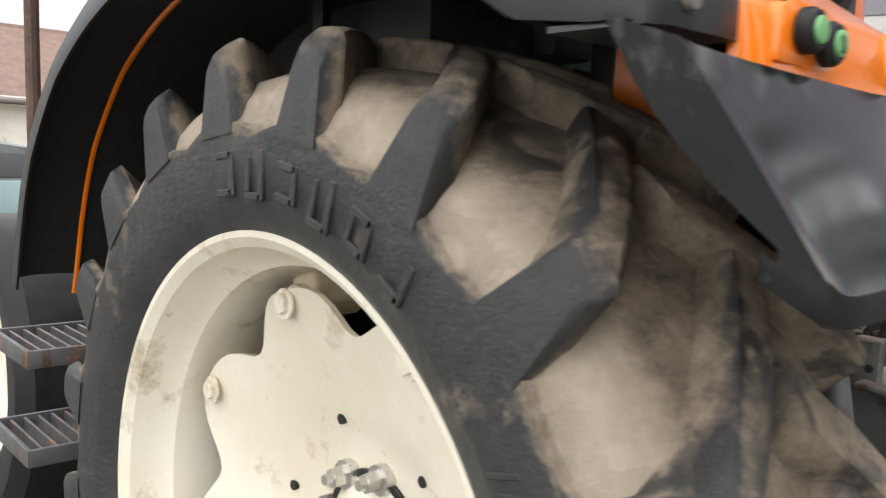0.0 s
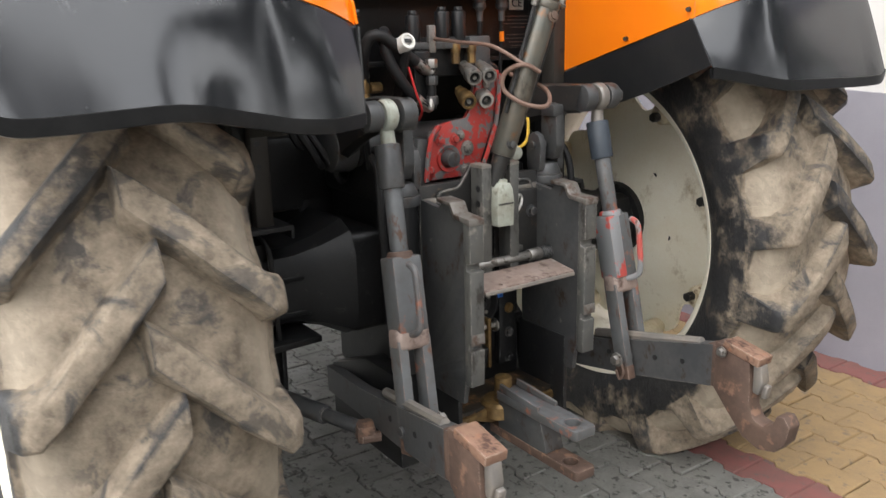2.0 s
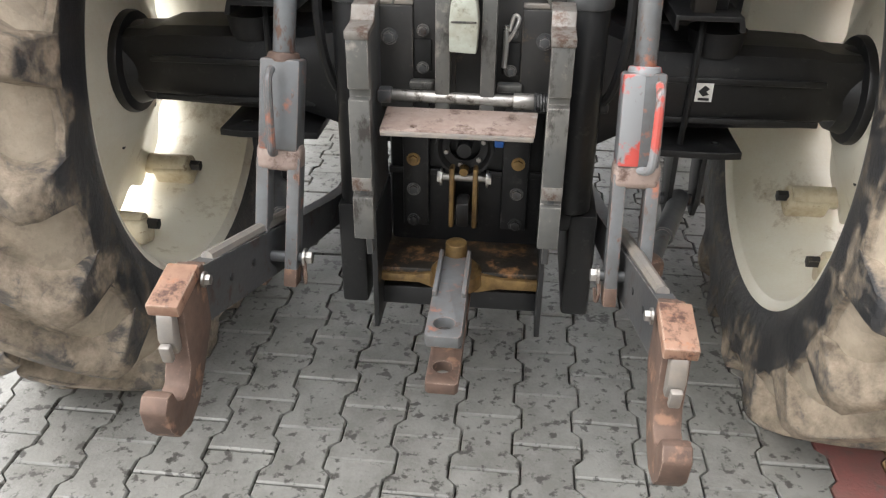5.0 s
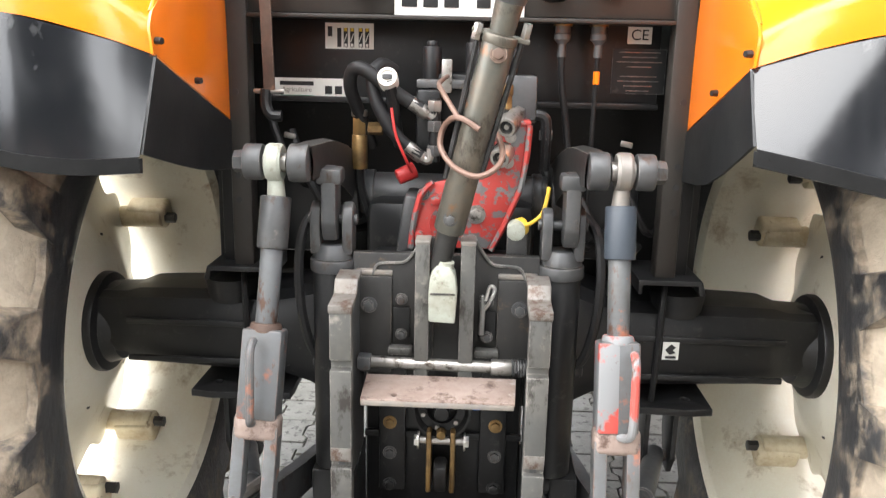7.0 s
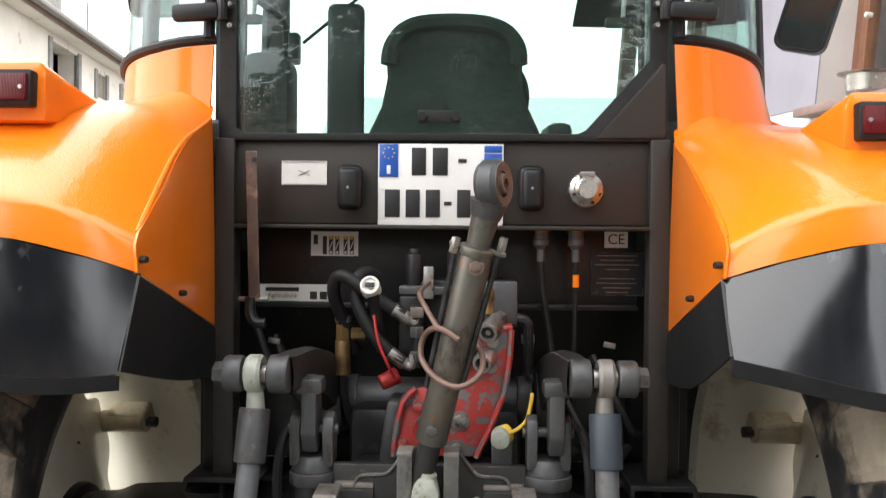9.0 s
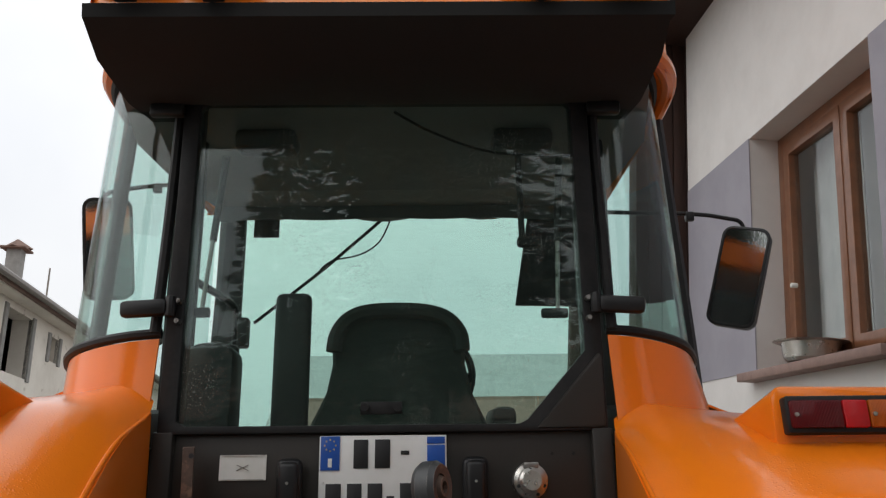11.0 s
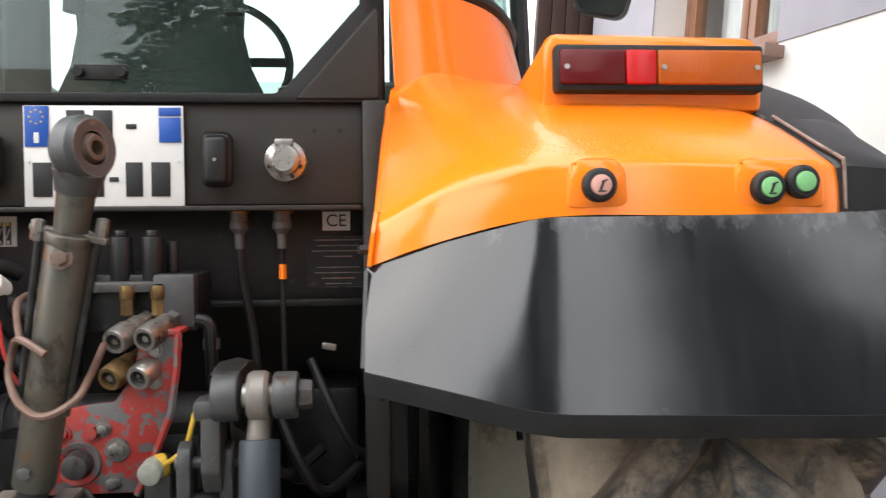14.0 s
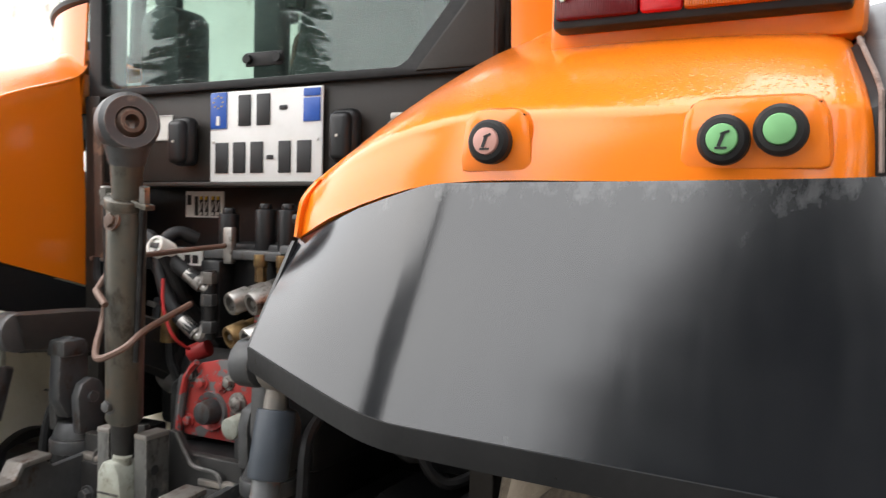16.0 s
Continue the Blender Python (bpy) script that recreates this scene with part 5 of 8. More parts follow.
# cable glands below the panel
for x in (0.245, 0.330):
    g = part("cable_connector", lathe([(0.0, 0.0), (0.021, 0.0), (0.021, -0.010), (0.018, -0.012), (0.018, -0.030), (0.020, -0.032), (0.020, -0.044), (0.014, -0.050), (0.010, -0.056), (0.010, -0.085)], Matrix.Translation((x, 0.045, 1.602)), 20), LINKGREY, recess, "grey cable connector with a metal ring")
    part("metal_ring", lathe([(0.0225, -0.004), (0.0225, -0.014), (0.020, -0.014), (0.020, -0.004)], Matrix.Translation((x, 0.045, 1.602)), 20, True), BRASS, g)
    part("cable", tube([(x, 0.045, 1.53), (x + 0.004, 0.05, 1.46), (x + 0.02, 0.06, 1.36), (x + 0.035, 0.05, 1.24), (x + 0.05, 0.06, 1.12)] if x < 0.3 else [(x, 0.045, 1.53), (x, 0.05, 1.42), (x, 0.06, 1.30), (x, 0.08, 1.15)], 0.009 if x < 0.3 else 0.006, 8, 6), RUBBER, g)
part("orange_tape", cyl((0.3305, 0.045, 1.455), (0.3305, 0.046, 1.485), 0.008, 0.008, 10), ORANGE, recess)
part("red_tape", cyl((0.288, 0.052, 1.245), (0.270, 0.055, 1.252), 0.011, 0.011, 10), REDPLASTIC, recess)
# flat bar hung beside the panel
bar = part("hanging_bar", bx((-0.437, -0.062, 1.600), (0.026, 0.008, 0.345), (0, -1.5, 0), 0.002), RUST, tractor, "rusty flat steel bar hung on the panel")
part("bar_hole", cyl((-0.433, -0.065, 1.752), (-0.433, -0.0675, 1.752), 0.006, 0.006, 10), INK, bar)
part("bar_crank", tube([(-0.47, -0.055, 1.425), (-0.44, -0.06, 1.425), (-0.40, -0.058, 1.425)], 0.006, 8, 3), BARESTEEL, bar)
part("bar_hook", tube([(-0.441, -0.06, 1.43), (-0.442, -0.062, 1.395), (-0.43, -0.065, 1.372), (-0.405, -0.065, 1.370)], 0.013, 10, 5), BLACKPAINT, bar)

# ---------------------------------------------------------------- axle, gearbox, hitch frame
ax = part("rear_axle", bx((0, WY, WZ + 0.01), (0.60, 0.34, 0.30), (0, 0, 0), 0.03, 3), BLACKPAINT, tractor, "black cast rear axle housing")
for s in (-1, 1):
    secs = []
    for x, h, d in ((0.28, 0.175, 0.19), (0.36, 0.135, 0.165), (0.44, 0.112, 0.150), (0.60, 0.107, 0.145), (0.76, 0.103, 0.135), (0.82, 0.100, 0.130), (0.86, 0.086, 0.104), (0.95, 0.083, 0.094)):
        secs.append([(x, WY + d * c, WZ + 0.02 + h * q) for c, q in ((-0.55, 1), (-0.85, 0.85), (-1, 0.5), (-1, -0.5), (-0.85, -0.85), (-0.55, -1), (0.55, -1), (0.85, -0.85), (1, -0.5), (1, 0.5), (0.85, 0.85), (0.55, 1), (-0.55, 1))])
    part("axle_trumpet", flip(sheet(secs), s), BLACKPAINT, ax, "black axle tube with a square rounded section")
    for dz in (0.045, -0.055):
        part("axle_rib", flip(bx((0.62, WY - 0.147, WZ + 0.01 + dz), (0.42, 0.012, 0.016), (0, 0, 0), 0.004), s), BLACKPAINT, ax)
    part("axle_flange", flip(lathe([(0.07, -0.05), (0.100, -0.045), (0.112, -0.012), (0.134, -0.004), (0.138, 0.004), (0.138, 0.036), (0.06, 0.038)], pose(0.938, WY, WZ, 0, 90, 0), 40), s), BLACKPAINT, ax, "round black wheel flange")
    for k in range(10):
        a = k / 10 * math.tau
        part("flange_bolt", flip(hexbolt((0.942, WY + 0.122 * math.cos(a), WZ + 0.122 * math.sin(a)), (-1, 0, 0), 0.009, 0.008, False), s), BLACKPAINT, ax)
    part("axle_bracket", flip(prism([(0.40, -0.06), (0.40, 0.24), (0.655, 0.24), (0.655, -0.06), (0.60, -0.07)], "z", 0.658, 0.676, [ring_pts(0.60, 0.0, 0.012, 8)], 0.002), s), BLACKPAINT, ax, "dark bracket plate under the axle")
    for x in (0.505, 0.575):
        part("bracket_arm", flip(prism([(-0.035, 0.66), (0.09, 0.66), (0.08, 0.56), (0.045, 0.475), (0.0, 0.47), (-0.03, 0.52)], "x", x - 0.007, x + 0.007, (), 0.003), s), BLACKPAINT, ax)
    part("bracket_pin", flip(cyl((0.488, 0.015, 0.51), (0.592, 0.015, 0.51), 0.016, 0.016, 14, 0.002), s), STEELGREY, ax)
    part("link_clamp", flip(cat(bx((0.423, -0.33, 0.50), (0.05, 0.06, 0.05), (0, 0, 20), 0.012), cyl((0.395, -0.36, 0.49), (0.44, -0.345, 0.49), 0.014, 0.014, 10)), s), RUST, ax)
    part("stay_rod", flip(cat(cyl((0.540, 0.02, 0.512), (0.470, -0.20, 0.508), 0.026, 0.026, 16, 0.003), cyl((0.472, -0.19, 0.508), (0.425, -0.33, 0.505), 0.019, 0.019, 14, 0.002)), s), STEELGREY, ax, "dark telescopic check link")
    part("axle_strap", flip(tube([(0.53, 0.02, 0.97), (0.52, -0.018, 0.93), (0.515, -0.024, 0.80), (0.51, -0.02, 0.66)], 0.008, 8, 5), s), RUBBER, ax)
sg_ = part("axle_sticker", bx((0.548, WY - 0.152, 0.812), (0.040, 0.003, 0.046), (0, 0, 0), 0), WHITELABEL, ax, "small white sticker with a black emblem")
part("emblem", prism([(0.534, 0.815), (0.548, 0.830), (0.560, 0.822), (0.552, 0.815), (0.560, 0.808), (0.545, 0.803)], "y", WY - 0.156, WY - 0.154), INK, sg_)
part("emblem_bar", bx((0.548, WY - 0.155, 0.796), (0.026, 0.002, 0.006), (0, 0, 0), 0), INK, sg_)

gb = part("gearbox_housing", bx((-0.007, 0.02, 0.76), (0.36, 0.50, 0.62), (0, 0, 0), 0.02), BLACKPAINT, tractor, "black gearbox rear housing with bolts")
part("upper_gearbox", bx((-0.007, 0.10, 1.10), (0.40, 0.36, 0.16), (0, 0, 0), 0.03), BLACKPAINT, gb)
part("housing_rib", bx((-0.007, -0.235, 0.665), (0.36, 0.012, 0.016), (0, 0, 0), 0.003), BLACKPAINT, gb)
for s in (-1, 1):
    part("housing_pad", bx((-0.007 + s * 0.115, -0.242, 0.70), (0.060, 0.022, 0.34), (0, 0, 0), 0.004), BLACKPAINT, gb)
    for z, m in ((0.545, BLACKPAINT), (0.625, STEELGREY), (0.700, BRASS)):
        part("housing_bolt", hexbolt((-0.007 + s * 0.12, -0.253, z), (0, -1, 0), 0.011, 0.010), m, gb)
    part("lower_guard", flip(prism([(-0.30, 0.33), (-0.30, 0.60), (-0.12, 0.60), (0.10, 0.52), (0.10, 0.33)], "x", 0.235, 0.30, (), 0.01), s), BLACKPAINT, gb, "black plate guard beside the gearbox")
pto = part("pto_shield", lathe([(0.035, 0.0), (0.035, -0.012), (0.052, -0.014), (0.060, -0.030), (0.066, -0.030), (0.068, 0.0)], Matrix.Translation((-0.009, -0.245, 0.738)) @ pose(0, 0, 0, -90, 0, 0), 40), RUBBER, gb, "black ring round the power take-off shaft")
part("pto_shaft", cyl((-0.009, -0.23, 0.738), (-0.009, -0.285, 0.738), 0.017, 0.017, 12, 0.002), BLACKPAINT, pto)
for k in range(6):
    a = k / 6 * math.tau + 0.3
    part("pto_bolt", hexbolt((-0.009 + 0.044 * math.cos(a), -0.258, 0.738 + 0.044 * math.sin(a)), (0, -1, 0), 0.006, 0.006, False), BARESTEEL, pto)
part("grease_plug", cyl((-0.009, -0.268, 0.688), (-0.009, -0.285, 0.686), 0.012, 0.010, 10), BRASS, pto)
part("blue_plug", bx((0.068, -0.262, 0.752), (0.022, 0.02, 0.016), (0, 0, 0), 0.004), BLUEPLASTIC, pto, "blue plastic plug")

# side plates of the hitch frame with worn rear edges, notches and a foot
frame_ = part("hitch_frame", bx((-0.007, -0.275, 0.985), (0.40, 0.022, 0.24), (0, 0, 0), 0.004), DARKCAST, tractor, "grey steel pick-up hitch frame with worn edges")
for s in (-1, 1):
    cx = -0.195 if s < 0 else 0.181
    prof = [(-0.500, 0.625), (-0.515, 0.645), (-0.515, 0.720), (-0.506, 0.722), (-0.506, 0.742), (-0.515, 0.745), (-0.515, 0.925), (-0.492, 0.926), (-0.492, 0.946), (-0.515, 0.948), (-0.515, 1.052), (-0.455, 1.048), (-0.440, 1.075), (-0.385, 1.080), (-0.365, 1.062), (-0.29, 1.070), (-0.24, 1.070), (-0.24, 0.56), (-0.46, 0.56), (-0.47, 0.625)]
    holes = [ring_pts(-0.485, z, 0.010, 8) for z in (0.68, 0.78, 0.86, 0.985)]
    part("side_plate", prism(prof, "x", cx - 0.007, cx + 0.007, holes, 0.0015), STEELGREY, frame_, "thick grey side plate")
    part("edge_rail", prism([(-0.515, 0.627), (-0.517, 0.722), (-0.505, 0.724), (-0.505, 0.740), (-0.517, 0.744), (-0.517, 0.926), (-0.500, 0.928), (-0.500, 0.945), (-0.517, 0.947), (-0.517, 1.050), (-0.490, 1.052), (-0.488, 0.625)], "x", cx - 0.021, cx + 0.021, (), 0.003), RAILGREY, frame_, "scuffed light grey rear rail")
    part("rail_tip", prism([(-0.519, 1.040), (-0.519, 1.058), (-0.455, 1.062), (-0.440, 1.088), (-0.380, 1.092), (-0.380, 1.081), (-0.434, 1.078), (-0.450, 1.050), (-0.487, 1.046)], "x", cx - 0.023, cx + 0.023, (), 0.003), PALETIP, frame_, "worn bare metal tip with rust")
    part("rail_wear", bx((cx, -0.5165, 0.752), (0.040, 0.004, 0.028), (0, 0, 0), 0.001), PALETIP, frame_)
    part("lower_leg", bx((cx - s * 0.004, -0.33, 0.50), (0.012, 0.20, 0.30), (0, 0, 0), 0.002), BLACKPAINT, frame_, "thin black leg plate")
    up = part("upright", prism([(-0.306, 0.84), (-0.306, 1.058), (-0.24, 1.058), (-0.24, 0.84)], "x", min(s * 0.112, s * 0.190) - 0.007, max(s * 0.112, s * 0.190) - 0.007, (), 0.004), DARKCAST, frame_, "dark upright with a rust-edged cap")
    part("upright_cap", bx((s * 0.152 - 0.007, -0.27, 1.064), (0.080, 0.064, 0.012), (0, 0, 0), 0.003), WORNEDGE, frame_)
    part("frame_bolt", hexbolt((s * 0.160 - 0.008, -0.308, 0.995), (0, -1, 0), 0.012, 0.014), STEELGREY, frame_)
    part("frame_bolt", hexbolt((s * 0.092 - 0.007, -0.301, 1.008), (0, -1, 0), 0.009, 0.012), STEELGREY, frame_)
    part("frame_bolt", hexbolt((s * 0.092 - 0.007, -0.302, 0.930), (0, -1, 0), 0.009, 0.012), STEELGREY, frame_)
    part("frame_slot", bx((s * 0.092 - 0.007, -0.2975, 0.955), (0.038, 0.010, 0.070), (0, 0, 0), 0.008), LINERBLACK, frame_)
    part("frame_step", bx((s * 0.092 - 0.007, -0.310, 0.897), (0.054, 0.03, 0.018), (0, 0, 0), 0.006), RAILGREY, frame_)
    # curved shoulder plates carrying the top link
    part("shoulder_plate", prism([(s * 0.03, 0.88), (s * 0.03, 1.145), (s * 0.05, 1.142), (s * 0.085, 1.095), (s * 0.10, 1.086), (s * 0.14, 1.084), (s * 0.155, 1.076), (s * 0.162, 1.055), (s * 0.14, 0.88)], "y", -0.296, -0.283, (), 0.002), DARKCAST, frame_, "dark curved shoulder plate with a worn edge")
    part("shoulder_edge", tube([(s * 0.052, -0.300, 1.143), (s * 0.068, -0.300, 1.120), (s * 0.085, -0.300, 1.097), (s * 0.10, -0.300, 1.088), (s * 0.14, -0.300, 1.086), (s * 0.155, -0.300, 1.077), (s * 0.162, -0.300, 1.056)], 0.0035, 6, 3), RAILGREY, frame_)
    part("column", bx((s * 0.046 - 0.005, -0.345, 1.005), (0.030, 0.052, 0.285), (0, 0, 0), 0.003), RAILGREY, frame_, "flat upright beside the top link pin")
    part("column_tip", bx((s * 0.046 - 0.005, -0.345, 1.149), (0.032, 0.053, 0.010), (0, 0, 0), 0.003), WORNEDGE, frame_)
    for z in (1.09, 1.05):
        part("column_hole", cyl((s * 0.046 - 0.005 - 0.0155, -0.352, z), (s * 0.046 - 0.005 + 0.0155, -0.352, z), 0.009, 0.009, 12), INK, frame_)
part("lynch_pin", tube([(0.072, -0.325, 1.03), (0.074, -0.33, 0.99), (0.072, -0.33, 0.945)], 0.006, 8, 4), CHROME, frame_, "zinc plated lynch pin")
part("lynch_ring", tube([(0.078, -0.33, 1.0), (0.092, -0.335, 1.025), (0.098, -0.33, 1.045), (0.088, -0.33, 1.05), (0.08, -0.33, 1.02)], 0.004, 8, 5), CHROME, frame_)
shaft = part("locking_shaft", cyl((-0.178, -0.362, 0.888), (0.150, -0.362, 0.884), 0.0125, 0.0125, 18, 0.002), BARESTEEL, tractor, "bare steel locking shaft")
part("shaft_sleeve", cyl((0.095, -0.362, 0.885), (0.138, -0.362, 0.885), 0.017, 0.017, 18, 0.002), BARESTEEL, shaft)
spring = [(0.138 + 0.0011 * k, -0.362 + 0.017 * math.cos(k * 1.2), 0.885 + 0.017 * math.sin(k * 1.2)) for k in range(32)]
part("shaft_spring", tube(spring, 0.003, 6, 2), BLACKPAINT, shaft)
part("shaft_knob", bx((-0.17, -0.362, 0.888), (0.03, 0.034, 0.03), (0, 0, 0), 0.006), STEELGREY, shaft)
ledge = part("ledge_plate", prism([(-0.160, -0.500), (0.141, -0.497), (0.146, -0.40), (-0.160, -0.40)], "z", 0.857, 0.864, [ring_pts(-0.095, -0.48, 0.007, 8)], 0.001), RUSTPALE, tractor, "rusty flat steel ledge plate")
for v in ledge.data.vertices:
    v.co.z += (v.co.y + 0.5) * 0.12
part("ledge_lip", bx((-0.010, -0.500, 0.856), (0.298, 0.006, 0.010), (0, 0, 0), 0.002), WORNEDGE, ledge)

# drawbar and pick-up beam
beam = part("pickup_beam", prism([(-0.205, 0.47), (-0.205, 0.448), (-0.10, 0.448), (-0.05, 0.43), (0.035, 0.43), (0.085, 0.442), (0.178, 0.442), (0.178, 0.468), (0.09, 0.470), (0.04, 0.480), (-0.055, 0.480), (-0.11, 0.470)], "y", -0.385, -0.20, (), 0.006), BRASS, tractor, "greasy yellow-brown cross beam")
part("beam_top", bx((-0.012, -0.29, 0.474), (0.37, 0.17, 0.016), (0, 0, 0), 0.004), GREASY, beam)
part("beam_under", bx((-0.012, -0.30, 0.40), (0.37, 0.13, 0.05), (0, 0, 0), 0.006), BLACKPAINT, beam)
part("pin_boss", lathe([(0.0, 0.02), (0.050, 0.02), (0.058, 0.012), (0.060, -0.02)], Matrix.Translation((-0.014, -0.375, 0.473)), 24), BRASS, beam)
part("hitch_pin", cyl((-0.014, -0.385, 0.47), (-0.014, -0.385, 0.562), 0.026, 0.024, 24, 0.003), BRASS, beam, "greasy brass-coloured pin")
db = part("drawbar", prism([(-0.048, -0.40), (-0.048, -0.70), (-0.042, -0.712), (0.018, -0.712), (0.024, -0.70), (0.022, -0.40)], "z", 0.508, 0.533, [ring_pts(-0.013, -0.664, 0.021, 20)], 0.002), LINKGREY, tractor, "grey steel drawbar with two holes")
for s in (-1, 1):
    part("drawbar_rib", bx((-0.013 + s * 0.030, -0.49, 0.540), (0.009, 0.16, 0.022), (4, 0, 0), 0.002), LINKGREY, db)
part("drawbar_lower", prism([(-0.046, -0.25), (-0.046, -0.708), (-0.040, -0.716), (0.014, -0.716), (0.020, -0.708), (0.020, -0.25)], "z", 0.398, 0.424, [ring_pts(-0.015, -0.660, 0.020, 20)], 0.002), RUST, db, "rust-worn lower drawbar")
part("drawbar_spacer", prism([(-0.40, 0.395), (-0.60, 0.425), (-0.575, 0.508), (-0.40, 0.508)], "x", -0.044, 0.018, (), 0.004), STEELGREY, db)
cv = part("clevis", cat(bx((-0.036, -0.262, 0.62), (0.012, 0.05, 0.15), (0, 0, 0), 0.004)), BRASS, tractor, "two-plate clevis with a bolt")
part("clevis_plate", bx((0.018, -0.262, 0.62), (0.012, 0.05, 0.15), (0, 0, 0), 0.004), BRASS, cv)
part("clevis_bolt", cyl((-0.062, -0.272, 0.668), (0.046, -0.272, 0.668), 0.0085, 0.0085, 12), BARESTEEL, cv)
for x, d in ((-0.060, -1), (0.044, 1)):
    part("clevis_nut", hexbolt((x, -0.272, 0.668), (d, 0, 0), 0.014, 0.010), CHROME, cv)
part("clevis_pawl", bx((-0.009, -0.272, 0.585), (0.032, 0.05, 0.07), (10, 0, 0), 0.01), BLACKPAINT, cv)

# ---------------------------------------------------------------- lift arms, cylinders, links
rs = part("rockshaft", cyl((-0.235, 0.04, 1.178), (0.225, 0.04, 1.178), 0.052, 0.052, 28, 0.004), STEELGREY, tractor, "grey rockshaft tube")
for x in (-0.21, 0.20):
    part("shaft_collar", cyl((x - 0.012, 0.04, 1.178), (x + 0.012, 0.04, 1.178), 0.058, 0.058, 28, 0.003), STEELGREY, rs)
for s in (-1, 1):
    ex = -0.346 if s < 0 else 0.338
    ey, ez = -0.372, 1.303
    arm = []
    for t, w, h in ((0, 0.028, 0.075), (0.3, 0.026, 0.060), (0.6, 0.024, 0.045), (0.85, 0.022, 0.036), (1, 0.020, 0.034)):
        x = s * 0.262 + (ex - s * 0.052 - s * 0.262) * t
        y, z = 0.05 + (ey + 0.0 - 0.05) * t, 1.190 + (ez - 1.190) * t + 0.030 * math.sin(t * math.pi)
        arm.append([(x - w, y - 0.3 * h, z + h), (x - w, y + 0.3 * h, z - h), (x + w, y + 0.3 * h, z - h), (x + w, y - 0.3 * h, z + h), (x - w, y - 0.3 * h, z + h)])
    la = part("lift_arm", sheet(smooth_grid(arm, 2)), DARKCAST, tractor, "dark cast lift arm with worn bosses", 40)
    part("arm_hub", cyl((s * 0.232, 0.045, 1.185), (s * 0.300, 0.045, 1.185), 0.078, 0.074, 28, 0.008), STEELGREY, la)
    inner_x, outer_x = ex - s * 0.047, ex + s * 0.040
    part("arm_boss", cyl((inner_x - s * 0.022, ey, ez), (inner_x + s * 0.018, ey, ez), 0.038, 0.038, 28, 0.005), STEELGREY, la)
    part("arm_boss", cyl((outer_x - s * 0.018, ey, ez), (outer_x + s * 0.020, ey, ez), 0.036, 0.036, 28, 0.005), STEELGREY, la)
    part("pin_head", cyl((outer_x + s * 0.020, ey, ez), (outer_x + s * 0.042, ey, ez), 0.024, 0.022, 6, 0.003), STEELGREY, la)
    eye = part("rod_eye", cat(lathe([(0.020, -0.014), (0.034, -0.016), (0.038, -0.010), (0.038, 0.010), (0.034, 0.016), (0.020, 0.014)], pose(ex, ey, ez, 0, 90, 0), 28, True), cyl((ex, ey, ez - 0.03), (ex - s * 0.002, ey - 0.005, 1.228), 0.016, 0.019, 16)), PALEGREEN if s < 0 else WORNEDGE, la, "yellowish eye of the lift rod")
    part("eye_ball", cyl((ex - 0.024, ey, ez), (ex + 0.024, ey, ez), 0.019, 0.019, 20), BARESTEEL, eye)
    # drop bracket from the arm to the assist cylinder
    bxx = s * 0.252
    part("arm_drop", prism([(-0.285, 1.290), (-0.315, 1.280), (-0.320, 1.170), (-0.300, 1.130), (-0.262, 1.130), (-0.250, 1.170), (-0.250, 1.275)], "x", bxx - 0.016, bxx + 0.016, (), 0.006), STEELGREY, la, "drop bracket to the cylinder")
    part("drop_foot", bx((bxx, -0.29, 1.268), (0.055, 0.055, 0.034), (0, 0, 0), 0.008), STEELGREY, la)
    cyx = -0.250 if s < 0 else 0.238
    cy_ = part("assist_cylinder", cyl((cyx, -0.268, 0.605), (cyx, -0.268, 1.075), 0.044, 0.044, 32, 0.004), BLACKPAINT, tractor, "dark grey hydraulic lift cylinder")
    part("cylinder_collar", cyl((cyx, -0.268, 1.060), (cyx, -0.268, 1.088), 0.050, 0.050, 32, 0.004), STEELGREY, cy_)
    part("cylinder_neck", cyl((cyx, -0.268, 1.088), (cyx, -0.268, 1.120), 0.046, 0.034, 24, 0.004), STEELGREY, cy_)
    for d in (-1, 1):
        part("fork_ear", prism([(-0.296, 1.10), (-0.300, 1.175), (-0.290, 1.200), (-0.268, 1.210), (-0.246, 1.200), (-0.236, 1.175), (-0.240, 1.10)], "x", cyx + d * 0.034 - 0.011, cyx + d * 0.034 + 0.011, (), 0.004), STEELGREY, cy_)
    part("fork_pin", cyl((cyx - 0.052, -0.268, 1.172), (cyx + 0.052, -0.268, 1.172), 0.011, 0.011, 14), STEELGREY, cy_)
    part("cylinder_foot", cyl((cyx - 0.03, -0.262, 0.58), (cyx + 0.03, -0.262, 0.58), 0.035, 0.035, 20, 0.003), BLACKPAINT, cy_)
    part("cylinder_hose", tube([(s * 0.292, -0.20, 1.18), (s * 0.312, -0.262, 1.155), (s * 0.322, -0.285, 1.08), (s * 0.318, -0.285, 0.97), (s * 0.300, -0.270, 0.88), (s * 0.275, -0.25, 0.845)], 0.0105, 8, 6), RUBBER, cy_, "black rubber hydraulic hose")
    part("hose_fitting", bx((s * 0.275, -0.255, 0.842), (0.05, 0.022, 0.022), (0, 0, 0), 0.005), BLACKPAINT, cy_)
    # lift rod: sleeve, tube, levelling box with a crank handle, slotted fork
    px = lambda t: ex + ((-0.381 if s < 0 else 0.345) - ex) * t
    pz = lambda t: 1.235 + (0.53 - 1.235) * t
    py = lambda t: ey + (-0.535 - ey) * t
    pt = lambda t: (px(t), py(t), pz(t))
